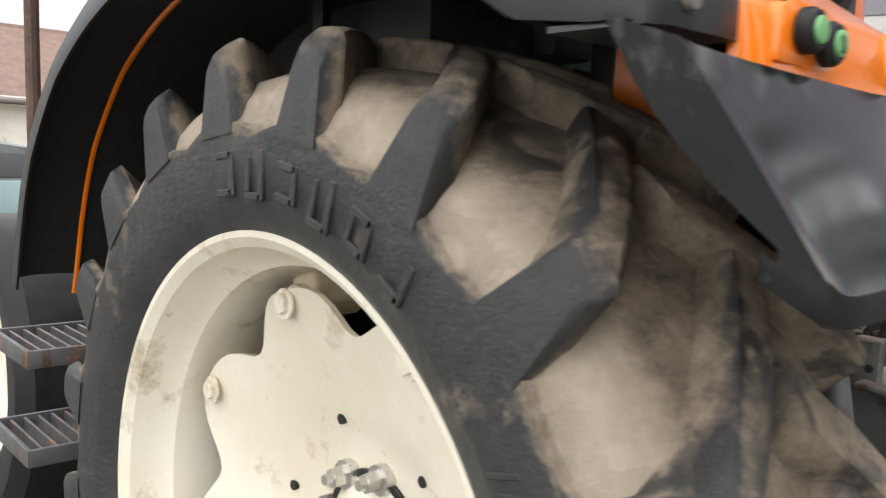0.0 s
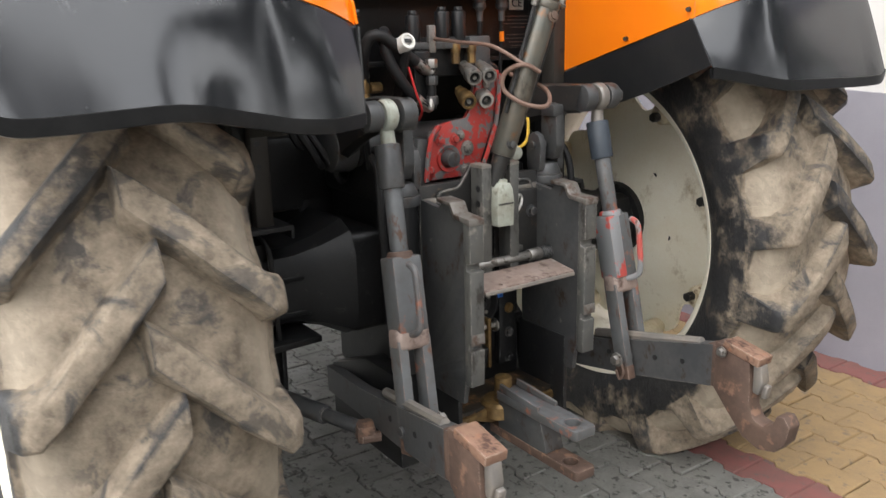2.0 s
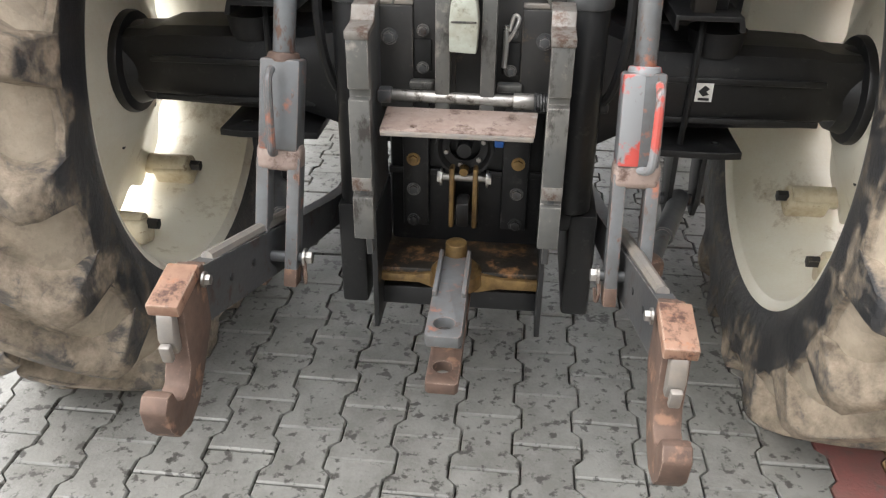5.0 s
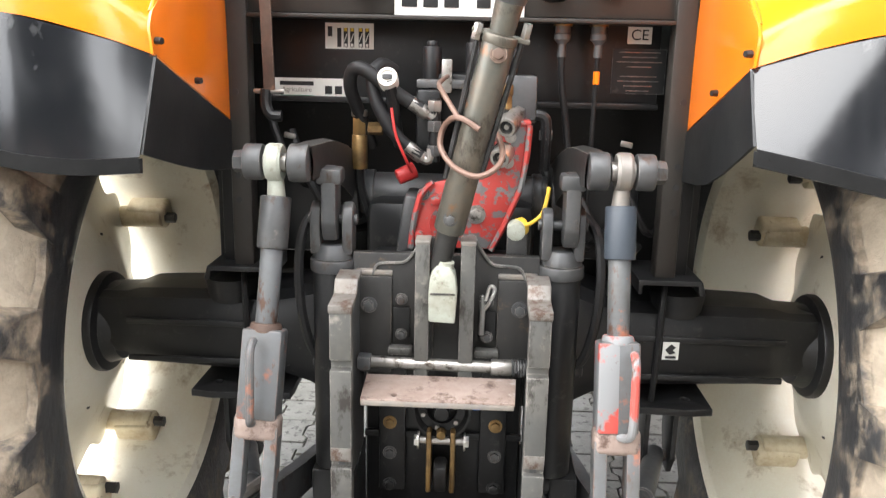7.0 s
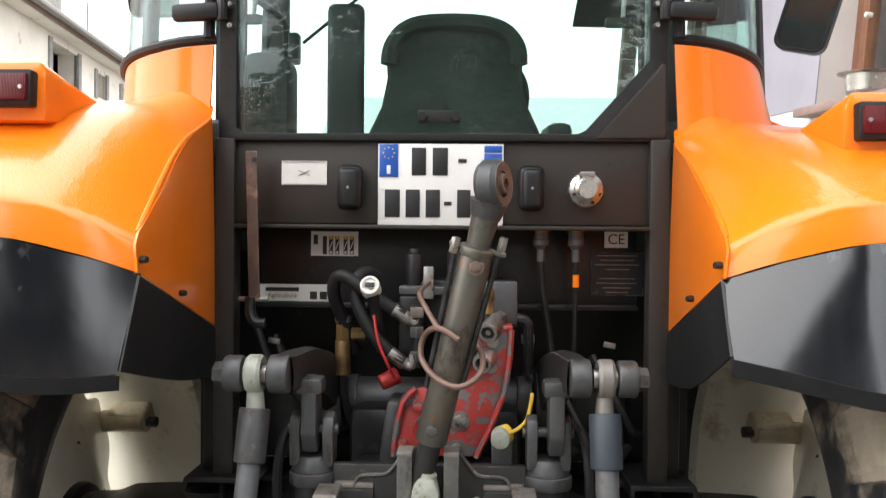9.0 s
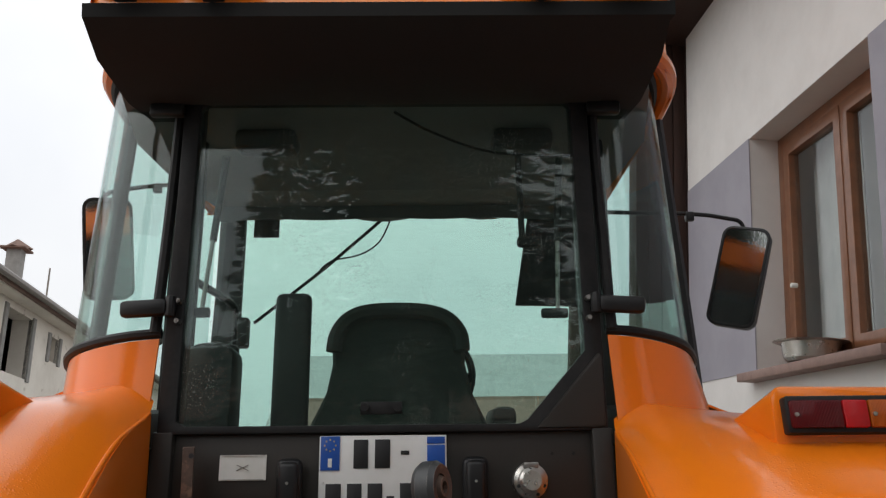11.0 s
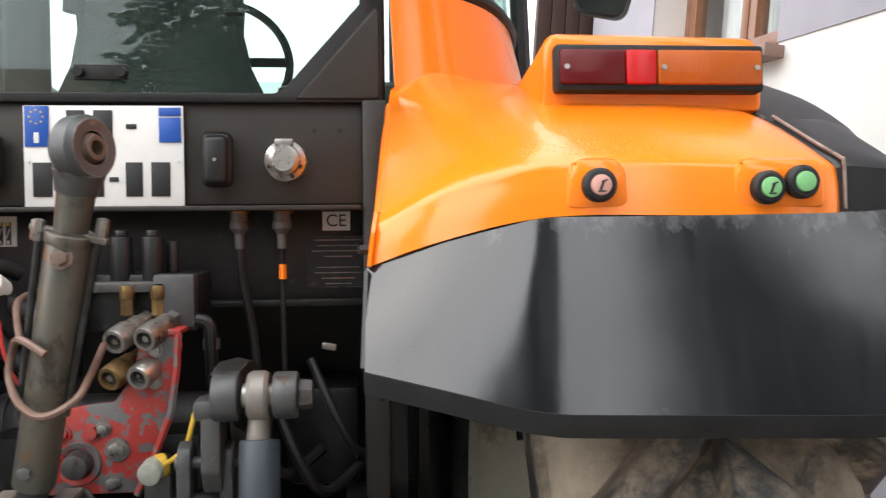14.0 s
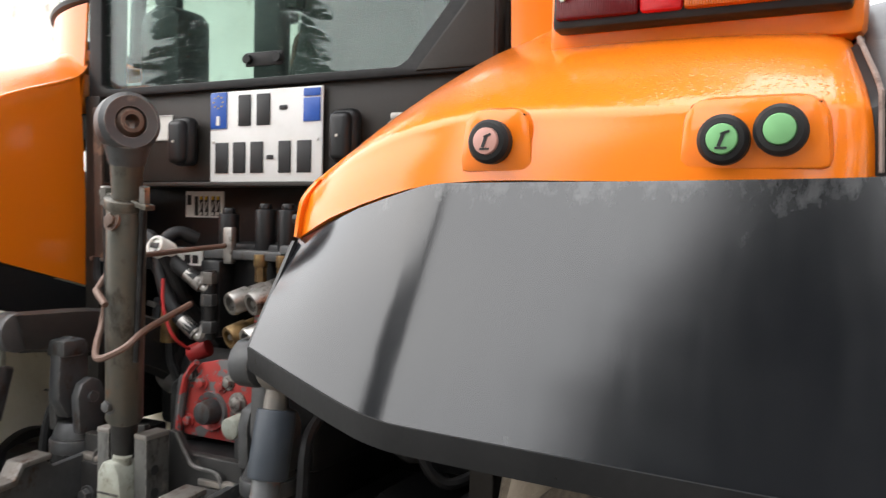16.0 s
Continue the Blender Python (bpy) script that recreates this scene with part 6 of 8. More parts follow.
    rod = part("lift_rod", cyl(pt(0.10), pt(0.38), 0.0225, 0.0215, 22, 0.002), LINKGREY, tractor, "grey lift rod with a levelling box and slotted fork")
    part("rod_sleeve", cyl(pt(0.0), pt(0.145), 0.031, 0.031, 26, 0.004), STEELGREY if s < 0 else plain("blue_grey_sleeve", (0.040, 0.050, 0.064), 0.5), rod, "blue-grey sleeve")
    part("rod_collar", cyl(pt(0.350), pt(0.375), 0.030, 0.034, 18, 0.003), RUST if s < 0 else REDLINK, rod)
    ang = math.degrees(math.atan2(0.16, 0.705))
    tilt = math.degrees(math.atan2(px(1) - px(0), -(pz(1) - pz(0))))
    bxp = pt(0.49)
    part("levelling_box", bx(bxp, (0.080, 0.062, 0.180), (-ang, -tilt, 0), 0.006), LINKGREY, rod, "grey levelling box" if s < 0 else "grey levelling box with flaking red paint on one edge")
    if s > 0:
        part("red_paint_flake", turned(bx((-0.020, 0, 0), (0.0425, 0.0645, 0.176), (0, 0, 0), 0.005), Matrix.Translation(bxp) @ pose(0, 0, 0, -ang, -tilt, 0)), REDLINK, rod, "flaking red paint")
    hx = px(0.49) + (-0.006 if s < 0 else 0.022)
    hy = py(0.49) - 0.050
    part("crank_handle", tube([(hx, hy + 0.015, pz(0.375)), (hx, hy - 0.006, pz(0.385)), (hx, hy - 0.016, pz(0.42)), (hx, hy - 0.026, pz(0.56)), (hx - 0.004, hy - 0.015, pz(0.60)), (hx - (0.006 if s < 0 else 0.02), hy + 0.01, pz(0.615))], 0.0085, 10, 5), LINKGREY if s < 0 else REDLINK, rod, "bent rod handle with worn paint")
    part("fork_crown", bx(pt(0.635), (0.092, 0.054, 0.056), (-ang, -tilt, 0), 0.014, 3), RUSTPALE, rod, "rust-worn fork crown")
    for d in (-1, 1):
        q = Vector(pt(0.82)) + Vector((d * 0.032, 0, 0))
        part("fork_leg", bx(q, (0.026, 0.046, 0.27), (-ang, -tilt, 0), 0.003), LINKGREY, rod, "grey fork leg with red-brown scratches")
        part("leg_tip", bx(Vector(pt(0.985)) + Vector((d * 0.032, 0, 0)), (0.027, 0.047, 0.04), (-ang, -tilt, 0), 0.003), RUST, rod)
    fb = Vector(pt(0.93))
    part("fork_pin", cyl(fb + Vector((-0.056, 0, 0)), fb + Vector((0.056, 0, 0)), 0.012, 0.012, 14), STEELGREY, rod)
    end = fb + Vector((0.057 if s < 0 else -0.057, 0, 0))
    part("pin_nut", hexbolt(end, (1 if s < 0 else -1, 0, 0), 0.014, 0.016), BARESTEEL, rod, "zinc plated nut")
    part("pin_clip", tube([end + Vector((0, -0.01, 0)), end + Vector((0.004, -0.02, -0.03)), end + Vector((0, -0.012, -0.055)), end + Vector((-0.004, 0.0, -0.03))], 0.004, 6, 5), RUST, rod)
    # lower link with a hook end
    hk = Vector((-0.452, -0.835, 0.66)) if s < 0 else Vector((0.380, -0.845, 0.65))
    a, b = Vector((s * 0.30, 0.10, 0.47)), hk + Vector((0, 0.06, -0.02))
    secs = []
    for t, hh, ww in ((0, 0.040, 0.016), (0.35, 0.040, 0.016), (0.5, 0.045, 0.016), (0.66, 0.052, 0.017), (0.85, 0.056, 0.017), (1, 0.058, 0.018)):
        p = a.lerp(b, t) + Vector((0, 0, -0.010 * math.sin(t * math.pi)))
        secs.append([p + Vector((-ww, 0, hh)), p + Vector((-ww, 0, -hh)), p + Vector((ww, 0, -hh)), p + Vector((ww, 0, hh)), p + Vector((-ww, 0, hh))])
    ll = part("lower_link", sheet(secs), STEELGREY, tractor, "dark steel lower link with a rusty hook")
    part("link_top_wear", tube([a.lerp(b, t) + Vector((0, 0, (0.045 + 0.012 * t))) for t in (0.55, 0.75, 0.95)], 0.013, 8, 3), WORNEDGE, ll)
    part("link_end", bx(b, (0.036, 0.03, 0.116), (0, 0, 0), 0.004), RUST, ll)
    for t in (0.62, 0.8, 0.9):
        p = a.lerp(b, t)
        part("link_hole", cyl(p + Vector((-0.0185, 0, 0)), p + Vector((0.0185, 0, 0)), 0.008, 0.008, 10), INK, ll)
    prof = [(0.05, 0.052), (0.05, -0.075), (0.0, -0.13), (-0.045, -0.178), (-0.095, -0.196), (-0.14, -0.185), (-0.168, -0.150), (-0.176, -0.105), (-0.160, -0.082), (-0.138, -0.086), (-0.128, -0.112), (-0.105, -0.128), (-0.078, -0.120), (-0.062, -0.092), (-0.060, -0.04), (-0.056, 0.02), (-0.035, 0.052)]
    part("hook", prism([(hk.y + 0.0 + p[0], hk.z + p[1]) for p in prof], "x", hk.x - 0.024, hk.x + 0.024, (), 0.006), RUST, ll, "rusty open hook end")
    part("hook_cap", bx((hk.x, hk.y - 0.030, hk.z + 0.042), (0.056, 0.108, 0.024), (11, 0, 0), 0.004), RUSTORANGE, ll, "orange rusted latch cap")
    part("latch", prism([(hk.y - 0.058, hk.z + 0.04), (hk.y - 0.082, hk.z + 0.022), (hk.y - 0.090, hk.z - 0.02), (hk.y - 0.078, hk.z - 0.058), (hk.y - 0.060, hk.z - 0.055)], "x", hk.x - 0.015, hk.x + 0.015, (), 0.006), WORNEDGE, ll, "worn latch tongue")
    part("latch_pad", bx((hk.x, hk.y - 0.092, hk.z - 0.045), (0.020, 0.014, 0.036), (12, 0, 0), 0.004), WORNEDGE, ll)
    part("latch_bolt", hexbolt((hk.x + (0.034 if s < 0 else -0.034), hk.y + 0.02, hk.z + 0.034), (1 if s < 0 else -1, 0, 0), 0.010, 0.012), BARESTEEL, ll)

# ---------------------------------------------------------------- top link, red bracket, valves and hoses
p0, p1 = Vector((0.004, -0.372, 1.19)), Vector((0.117, -0.467, 1.677))
d = (p1 - p0).normalized()
tl = part("top_link", cyl(p0 - d * 0.015, p0 + d * 0.372, 0.031, 0.031, 28, 0.004), TOPLINK, tractor, "worn grey-green top link with rust spots")
part("link_rod_lower", cyl(p0 - d * 0.10, p0 - d * 0.01, 0.021, 0.023, 18), DARKCAST, tl)
part("link_collar", cyl(p0 + d * 0.366, p0 + d * 0.384, 0.034, 0.034, 24, 0.003), TOPLINK, tl)
for o in (-0.044, 0.044):
    part("ear_bolt", cyl(p0 + d * 0.372 + Vector((o, -0.004, 0)), p0 + d * 0.402 + Vector((o, -0.004, 0)), 0.009, 0.009, 6, 0.002), BARESTEEL, tl)
part("link_lug_bar", bx(p0 + d * 0.380, (0.108, 0.022, 0.010), (0, 13, 0), 0.003), TOPLINK, tl)
part("link_thread", cyl(p0 + d * 0.385, p0 + d * 0.455, 0.023, 0.027, 18), TOPLINK, tl)
ep = p0 + d * 0.503
side = d.cross(Vector((0, -1, 0.2))).normalized()
m_eye = Matrix.Translation(ep) @ Vector((0.90, -0.42, 0.05)).to_track_quat("Z", "Y").to_matrix().to_4x4()
eye = part("link_eye", cat(lathe([(0.024, -0.020), (0.040, -0.022), (0.047, -0.012), (0.047, 0.012), (0.040, 0.022), (0.024, 0.020)], m_eye, 32, True), cyl(p0 + d * 0.44, p0 + d * 0.472, 0.028, 0.036, 18)), STEELGREY, tl, "steel eye with a rusty ball")
part("eye_ball", lathe([(0.011, -0.026), (0.017, -0.026), (0.025, -0.010), (0.025, 0.010), (0.017, 0.026), (0.011, 0.026)], m_eye, 28, True), RUST, eye)
part("link_pin", hexbolt(p0 + Vector((0.0, -0.030, 0.015)), (0, -1, 0), 0.010, 0.012), STEELGREY, tl)
part("link_bolt", hexbolt(p0 + d * 0.345 + Vector((0.004, -0.031, 0)), (0, -1, 0.2), 0.011, 0.009), RUST, tl)
for o in (-0.036, 0.036):
    part("guide_rod", cyl(p0 + d * 0.10 + Vector((o * 0.94, -0.006, 0)), p0 + d * 0.378 + Vector((o * 1.15, -0.004, 0)), 0.0055, 0.0055, 8), BLACKPAINT, tl)
block = part("swivel_block", prism([(-0.036, 0.990), (0.018, 0.988), (0.021, 1.050), (0.016, 1.088), (0.006, 1.104), (-0.022, 1.104), (-0.034, 1.086), (-0.037, 1.050)], "y", -0.396, -0.342, (), 0.004), PALEGREEN, tractor, "pale grey-green swivel block")
part("block_seam", bx((-0.008, -0.3965, 1.050), (0.050, 0.003, 0.004), (0, 0, 0), 0.001), DARKCAST, block)
part("block_neck", cyl((-0.006, -0.368, 1.09), (-0.002, -0.370, 1.112), 0.018, 0.016, 16), PALEGREEN, block)

rb = part("red_bracket", prism([(-0.092, 1.085), (-0.088, 1.130), (-0.072, 1.205), (-0.045, 1.235), (0.0, 1.245), (0.05, 1.25), (0.085, 1.30), (0.095, 1.365), (0.165, 1.372), (0.168, 1.350), (0.150, 1.230), (0.088, 1.085)], "y", -0.140, -0.126, (), 0.003), REDPAINT, tractor, "red bracket plate with paint worn to grey")
part("bracket_edge", tube([(0.166, -0.15, 1.370), (0.152, -0.152, 1.232), (0.090, -0.152, 1.085)], 0.007, 6, 2), REDPAINT, rb)
part("bracket_edge", tube([(-0.094, -0.15, 1.085), (-0.090, -0.15, 1.130), (-0.074, -0.15, 1.205), (-0.045, -0.15, 1.238)], 0.007, 6, 2), REDPAINT, rb)
part("bracket_top", bx((0.132, -0.105, 1.374), (0.074, 0.08, 0.010), (0, 0, 0), 0.002), REDPAINT, rb)
part("bracket_side", bx((-0.102, -0.08, 1.12), (0.04, 0.12, 0.17), (0, 8, 0), 0.01), STEELGREY, rb)
part("bracket_hub", cyl((-0.013, -0.138, 1.142), (-0.013, -0.172, 1.142), 0.026, 0.022, 20, 0.004), STEELGREY, rb)
part("hub_ring", lathe([(0.028, 0), (0.038, 0.004), (0.040, -0.004), (0.028, -0.006)], Matrix.Translation((-0.013, -0.143, 1.142)) @ pose(0, 0, 0, 90, 0, 0), 28, True), REDPAINT, rb)
for x, z, r, m in ((-0.066, 1.209, 0.010, STEELGREY), (-0.040, 1.196, 0.011, REDPAINT), (0.030, 1.203, 0.010, BARESTEEL), (0.054, 1.165, 0.015, BARESTEEL), (0.012, 1.195, 0.010, REDPAINT), (0.125, 1.342, 0.009, BARESTEEL), (0.122, 1.285, 0.009, BARESTEEL), (-0.075, 1.115, 0.010, REDPAINT), (0.045, 1.105, 0.010, BARESTEEL)):
    part("bracket_bolt", hexbolt((x, -0.141, z), (0, -1, 0), r, 0.010), m, rb)
part("bracket_hole", cyl((0.100, -0.1385, 1.312), (0.100, -0.1415, 1.312), 0.016, 0.016, 16), INK, rb)

vb = part("valve_block", bx((0.055, 0.0, 1.42), (0.26, 0.12, 0.11), (0, 0, 0), 0.008), BLACKPAINT, tractor, "black hydraulic valve block with couplings")
part("valve_cover", bx((0.145, -0.060, 1.425), (0.075, 0.06, 0.10), (0, 0, 0), 0.006), STEELGREY, vb)
part("valve_plate", bx((0.02, -0.065, 1.452), (0.22, 0.05, 0.020), (0, 0, 0), 0.004), STEELGREY, vb)
part("valve_body", bx((-0.062, -0.07, 1.36), (0.055, 0.06, 0.16), (0, 0, 0), 0.008), BLACKPAINT, vb)
for x, z, h in ((0.040, 1.545, 0.10), (0.098, 1.545, 0.10), (-0.058, 1.535, 0.115)):
    c = part("coil", cyl((x, -0.048, z - h), (x, -0.048, z), 0.021, 0.021, 18, 0.003), BLACKPLASTIC, vb, "black valve coil")
    part("coil_top", cyl((x, -0.048, z), (x, -0.048, z + 0.012), 0.014, 0.012, 14, 0.002), BLACKPLASTIC, c)
part("coil", cyl((0.128, -0.02, 1.44), (0.128, -0.02, 1.535), 0.012, 0.012, 12, 0.002), BLACKPLASTIC, vb)
part("grey_lever", bx((-0.022, -0.085, 1.47), (0.024, 0.016, 0.075), (0, 0, 0), 0.004), BARESTEEL, vb)
for x, z, L, m in ((0.066, 1.375, 0.095, BARESTEEL), (0.118, 1.378, 0.095, BARESTEEL), (0.050, 1.305, 0.085, BRASS), (0.106, 1.310, 0.095, CHROME)):
    a = Vector((x + 0.028, -0.075, z + 0.018))
    b = a + Vector((-0.30, -0.90, -0.28)).normalized() * L * 1.15
    cpl = part("quick_coupling", cat(cyl(a, a.lerp(b, 0.30), 0.017, 0.017, 6, 0.002), cyl(a.lerp(b, 0.28), a.lerp(b, 0.62), 0.0195, 0.0195, 20, 0.002)), m, vb, "metal quick coupling with an open end")
    part("coupling_collar", lathe([(0.015, 0.0), (0.015, 0.040), (0.0235, 0.040), (0.0235, 0.006), (0.021, 0.0)], Matrix.Translation(b) @ (a - b).to_track_quat("Z", "Y").to_matrix().to_4x4(), 22, True), m, cpl)
    part("coupling_bore", cyl(b.lerp(a, 0.10), b.lerp(a, 0.16), 0.0152, 0.0152, 16), INK, cpl)
    part("coupling_poppet", cyl(b.lerp(a, 0.03), b.lerp(a, 0.12), 0.006, 0.006, 10), BARESTEEL, cpl)
for x in (0.048, 0.104):
    part("brass_nut", cat(cyl((x + 0.012, -0.085, 1.40), (x + 0.012, -0.085, 1.43), 0.012, 0.012, 6), cyl((x + 0.012, -0.085, 1.43), (x + 0.012, -0.085, 1.455), 0.014, 0.014, 14, 0.002)), BRASS, vb)
part("elbow_pipe", tube([(0.165, -0.07, 1.385), (0.185, -0.075, 1.388), (0.205, -0.075, 1.378), (0.208, -0.072, 1.34), (0.208, -0.065, 1.26)], 0.013, 10, 5), BLACKPAINT, vb, "black elbow pipe")
part("elbow_nut", cyl((0.168, -0.07, 1.386), (0.182, -0.073, 1.388), 0.018, 0.018, 6, 0.002), CHROME, vb)
part("pipe_nut", cyl((0.208, -0.068, 1.33), (0.208, -0.066, 1.352), 0.017, 0.017, 6, 0.002), STEELGREY, vb)
# hoses on the other side
hs = part("hydraulic_hose", tube([(-0.076, -0.120, 1.398), (-0.11, -0.125, 1.418), (-0.165, -0.13, 1.455), (-0.205, -0.125, 1.482), (-0.232, -0.11, 1.478), (-0.240, -0.09, 1.44), (-0.228, -0.06, 1.39), (-0.20, -0.02, 1.30)], 0.0155, 12, 6), RUBBER, tractor, "black rubber hydraulic hose with metal ends")
part("hose_branch", tube([(-0.076, -0.125, 1.292), (-0.115, -0.130, 1.322), (-0.150, -0.128, 1.362), (-0.180, -0.118, 1.42), (-0.188, -0.105, 1.468), (-0.170, -0.08, 1.492), (-0.145, -0.05, 1.478)], 0.0155, 12, 6), RUBBER, hs)
for q, e in (((-0.100, -0.124, 1.412), (-0.062, -0.118, 1.386)), ((-0.108, -0.130, 1.316), (-0.072, -0.124, 1.288))):
    part("hose_end", cat(cyl(q, e, 0.0155, 0.0155, 14, 0.002), tube([e, (e[0] + 0.014, e[1], e[2] - 0.004), (e[0] + 0.020, e[1] + 0.004, e[2] + 0.02)], 0.011, 10, 4)), BARESTEEL, hs)
for z in (1.405, 1.36, 1.305):
    part("hose_nut", cyl((-0.046, -0.118, z - 0.012), (-0.046, -0.118, z + 0.012), 0.017, 0.017, 6, 0.002), BARESTEEL if z > 1.4 else STEELGREY, hs)
part("hose_riser", cyl((-0.046, -0.115, 1.28), (-0.046, -0.115, 1.42), 0.013, 0.013, 12), BLACKPAINT, hs)
gauge = part("filler_cap", lathe([(0.0, 0.016), (0.019, 0.016), (0.020, 0.022), (0.026, 0.022), (0.028, 0.016), (0.028, -0.03)], Matrix.Translation((-0.148, -0.150, 1.462)) @ pose(0, 0, 0, 68, 0, 0) @ Matrix.Scale(0.80, 4), 28), WHITELABEL, tractor, "white round cap with a dark symbol")
part("cap_symbol", bx((-0.148, -0.1655, 1.4685), (0.022, 0.002, 0.011), (-22, 0, 0), 0.003), INK, gauge)
part("cap_neck", tube([(-0.146, -0.155, 1.465), (-0.140, -0.13, 1.42), (-0.135, -0.10, 1.36), (-0.13, -0.06, 1.31)], 0.014, 10, 5), RUBBER, gauge)
part("cap_strap", tube([(-0.140, -0.15, 1.40), (-0.128, -0.16, 1.34), (-0.105, -0.155, 1.285), (-0.095, -0.12, 1.255)], 0.0034, 6, 5), REDPLASTIC, gauge, "red plastic strap")
part("red_cap", cat(cyl((-0.132, -0.082, 1.236), (-0.092, -0.068, 1.254), 0.018, 0.020, 18, 0.003)), REDPLASTIC, gauge, "red dust cap")
cp = part("side_coupling", cat(cyl((-0.225, -0.05, 1.33), (-0.225, -0.05, 1.375), 0.017, 0.017, 6, 0.002), cyl((-0.225, -0.05, 1.25), (-0.225, -0.05, 1.33), 0.020, 0.018, 16, 0.002)), BRASS, tractor, "brass-toned hydraulic coupling")
part("coupling_nut", cyl((-0.205, -0.05, 1.345), (-0.17, -0.05, 1.345), 0.015, 0.015, 6, 0.002), BRASS, cp)
part("coupling_cap", cyl((-0.225, -0.05, 1.372), (-0.225, -0.05, 1.388), 0.019, 0.019, 18, 0.003), CHROME, cp)
part("coupling_pipe", tube([(-0.225, -0.05, 1.26), (-0.222, -0.045, 1.20), (-0.20, -0.02, 1.12)], 0.011, 8, 5), BLACKPAINT, cp)
yc = part("yellow_cap", cat(cyl((0.140, -0.262, 1.152), (0.142, -0.225, 1.156), 0.020, 0.020, 22, 0.004)), PALEGREEN, tractor, "cream plug with a yellow strap")
part("yellow_ring", cyl((0.146, -0.228, 1.156), (0.160, -0.220, 1.160), 0.021, 0.019, 18, 0.002), YELLOWPLASTIC, yc)
part("yellow_strap", tube([(0.155, -0.235, 1.160), (0.175, -0.245, 1.172), (0.195, -0.24, 1.19), (0.205, -0.232, 1.225), (0.208, -0.225, 1.245)], 0.0045, 8, 6), YELLOWPLASTIC, yc, "curled yellow plastic strap")
part("plug_body", cyl((0.142, -0.23, 1.152), (0.142, -0.16, 1.145), 0.016, 0.016, 14), BLACKPAINT, yc)
part("plug_post", bx((0.145, -0.22, 1.10), (0.045, 0.02, 0.09), (0, 0, 0), 0.006), STEELGREY, yc)
wire = part("copper_wire", tube([(0.055, -0.455, 1.385), (0.015, -0.440, 1.405), (-0.012, -0.40, 1.385), (-0.018, -0.40, 1.345), (0.010, -0.435, 1.312), (0.055, -0.468, 1.300), (0.092, -0.45, 1.318), (0.100, -0.41, 1.345), (0.085, -0.30, 1.375)], 0.0058, 8, 6), COPPER, tractor, "pinkish wire loop tied round the top link")
part("wire_tail", tube([(0.015, -0.440, 1.405), (-0.02, -0.36, 1.45), (-0.03, -0.25, 1.46), (-0.02, -0.10, 1.47)], 0.0052, 8, 6), COPPER, wire)
# dark pipes and rear wall in the void behind the hitch
void = part("rear_bulkhead", bx((0, 0.42, 1.25), (1.30, 0.02, 0.75), (0, 0, 0), 0.0), BLACKPAINT, tractor, "black bulkhead behind the gearbox")
part("bulkhead_side", bx((-0.62, 0.30, 1.25), (0.02, 0.30, 0.55), (0, 0, 0), 0.0), BLACKPAINT, void)
part("bulkhead_side", bx((0.62, 0.30, 1.25), (0.02, 0.30, 0.55), (0, 0, 0), 0.0), BLACKPAINT, void)
for k, (x, z, r) in enumerate(((-0.36, 1.20, 0.012), (-0.30, 1.15, 0.010), (0.28, 1.12, 0.012), (0.36, 1.08, 0.012), (-0.42, 1.26, 0.010), (0.44, 1.16, 0.010))):
    part("dark_hose", tube([(x - 0.06, 0.10, z + 0.12), (x, 0.04, z), (x + 0.05, 0.06, z - 0.07), (x + 0.12, 0.14, z - 0.04)], r, 8, 6), RUBBER, void)
for x in (-0.40, 0.40):
    part("dark_box", bx((x, 0.24, 1.10), (0.16, 0.16, 0.22), (0, 0, 0), 0.02), BLACKPAINT, void)
    part("small_clip", bx((x * 1.05, 0.08, 1.31), (0.03, 0.01, 0.014), (0, 10, 0), 0.003), BARESTEEL, void)

# ---------------------------------------------------------------- cab interior and front end
seat = part("driver_seat", prism([(-0.27, 1.70), (-0.225, 1.85), (-0.182, 1.94), (-0.166, 2.02), (-0.170, 2.09), (-0.150, 2.145), (-0.105, 2.177), (-0.04, 2.19), (0.07, 2.19), (0.14, 2.177), (0.19, 2.145), (0.214, 2.09), (0.210, 2.02), (0.228, 1.94), (0.270, 1.85), (0.32, 1.70)], "y", 0.30, 0.42, (), 0.04), SEATCLOTH, tractor, "dark cloth driver seat seen from behind")
part("seat_base", bx((0.0, 0.55, 1.62), (0.50, 0.46, 0.18), (0, 0, 0), 0.05), SEATCLOTH, seat)
part("seat_band", tube([(-0.158, 0.295, 2.05), (-0.150, 0.295, 2.10), (-0.115, 0.295, 2.145), (-0.05, 0.295, 2.165), (0.08, 0.295, 2.165), (0.155, 0.295, 2.145), (0.194, 0.295, 2.10), (0.200, 0.295, 2.05)], 0.024, 8, 5), SEATCLOTH, seat)
part("armrest", bx((0.32, 0.50, 1.88), (0.07, 0.30, 0.06), (4, 0, 0), 0.02), DARKINT, seat)
part("cab_floor", bx((0, 0.64, 1.56), (1.5, 0.90, 0.05), (0, 0, 0), 0.0), DARKINT, tractor, "dark cab floor")
for s in (-1, 1):
    part("wheel_arch_console", flip(bx((0.66, 0.56, 1.72), (0.34, 0.72, 0.34), (0, 0, 0), 0.05), s), DARKINT, tractor, "dark console over the wheel arch")
mon = part("upright_console", bx((-0.287, 0.36, 1.99), (0.105, 0.05, 0.49), (0, 0, 0), 0.022, 3), DARKINT, tractor, "tall black control console in the cab")
part("console_foot", bx((-0.287, 0.40, 1.68), (0.08, 0.10, 0.20), (0, 0, 0), 0.02), DARKINT, mon)
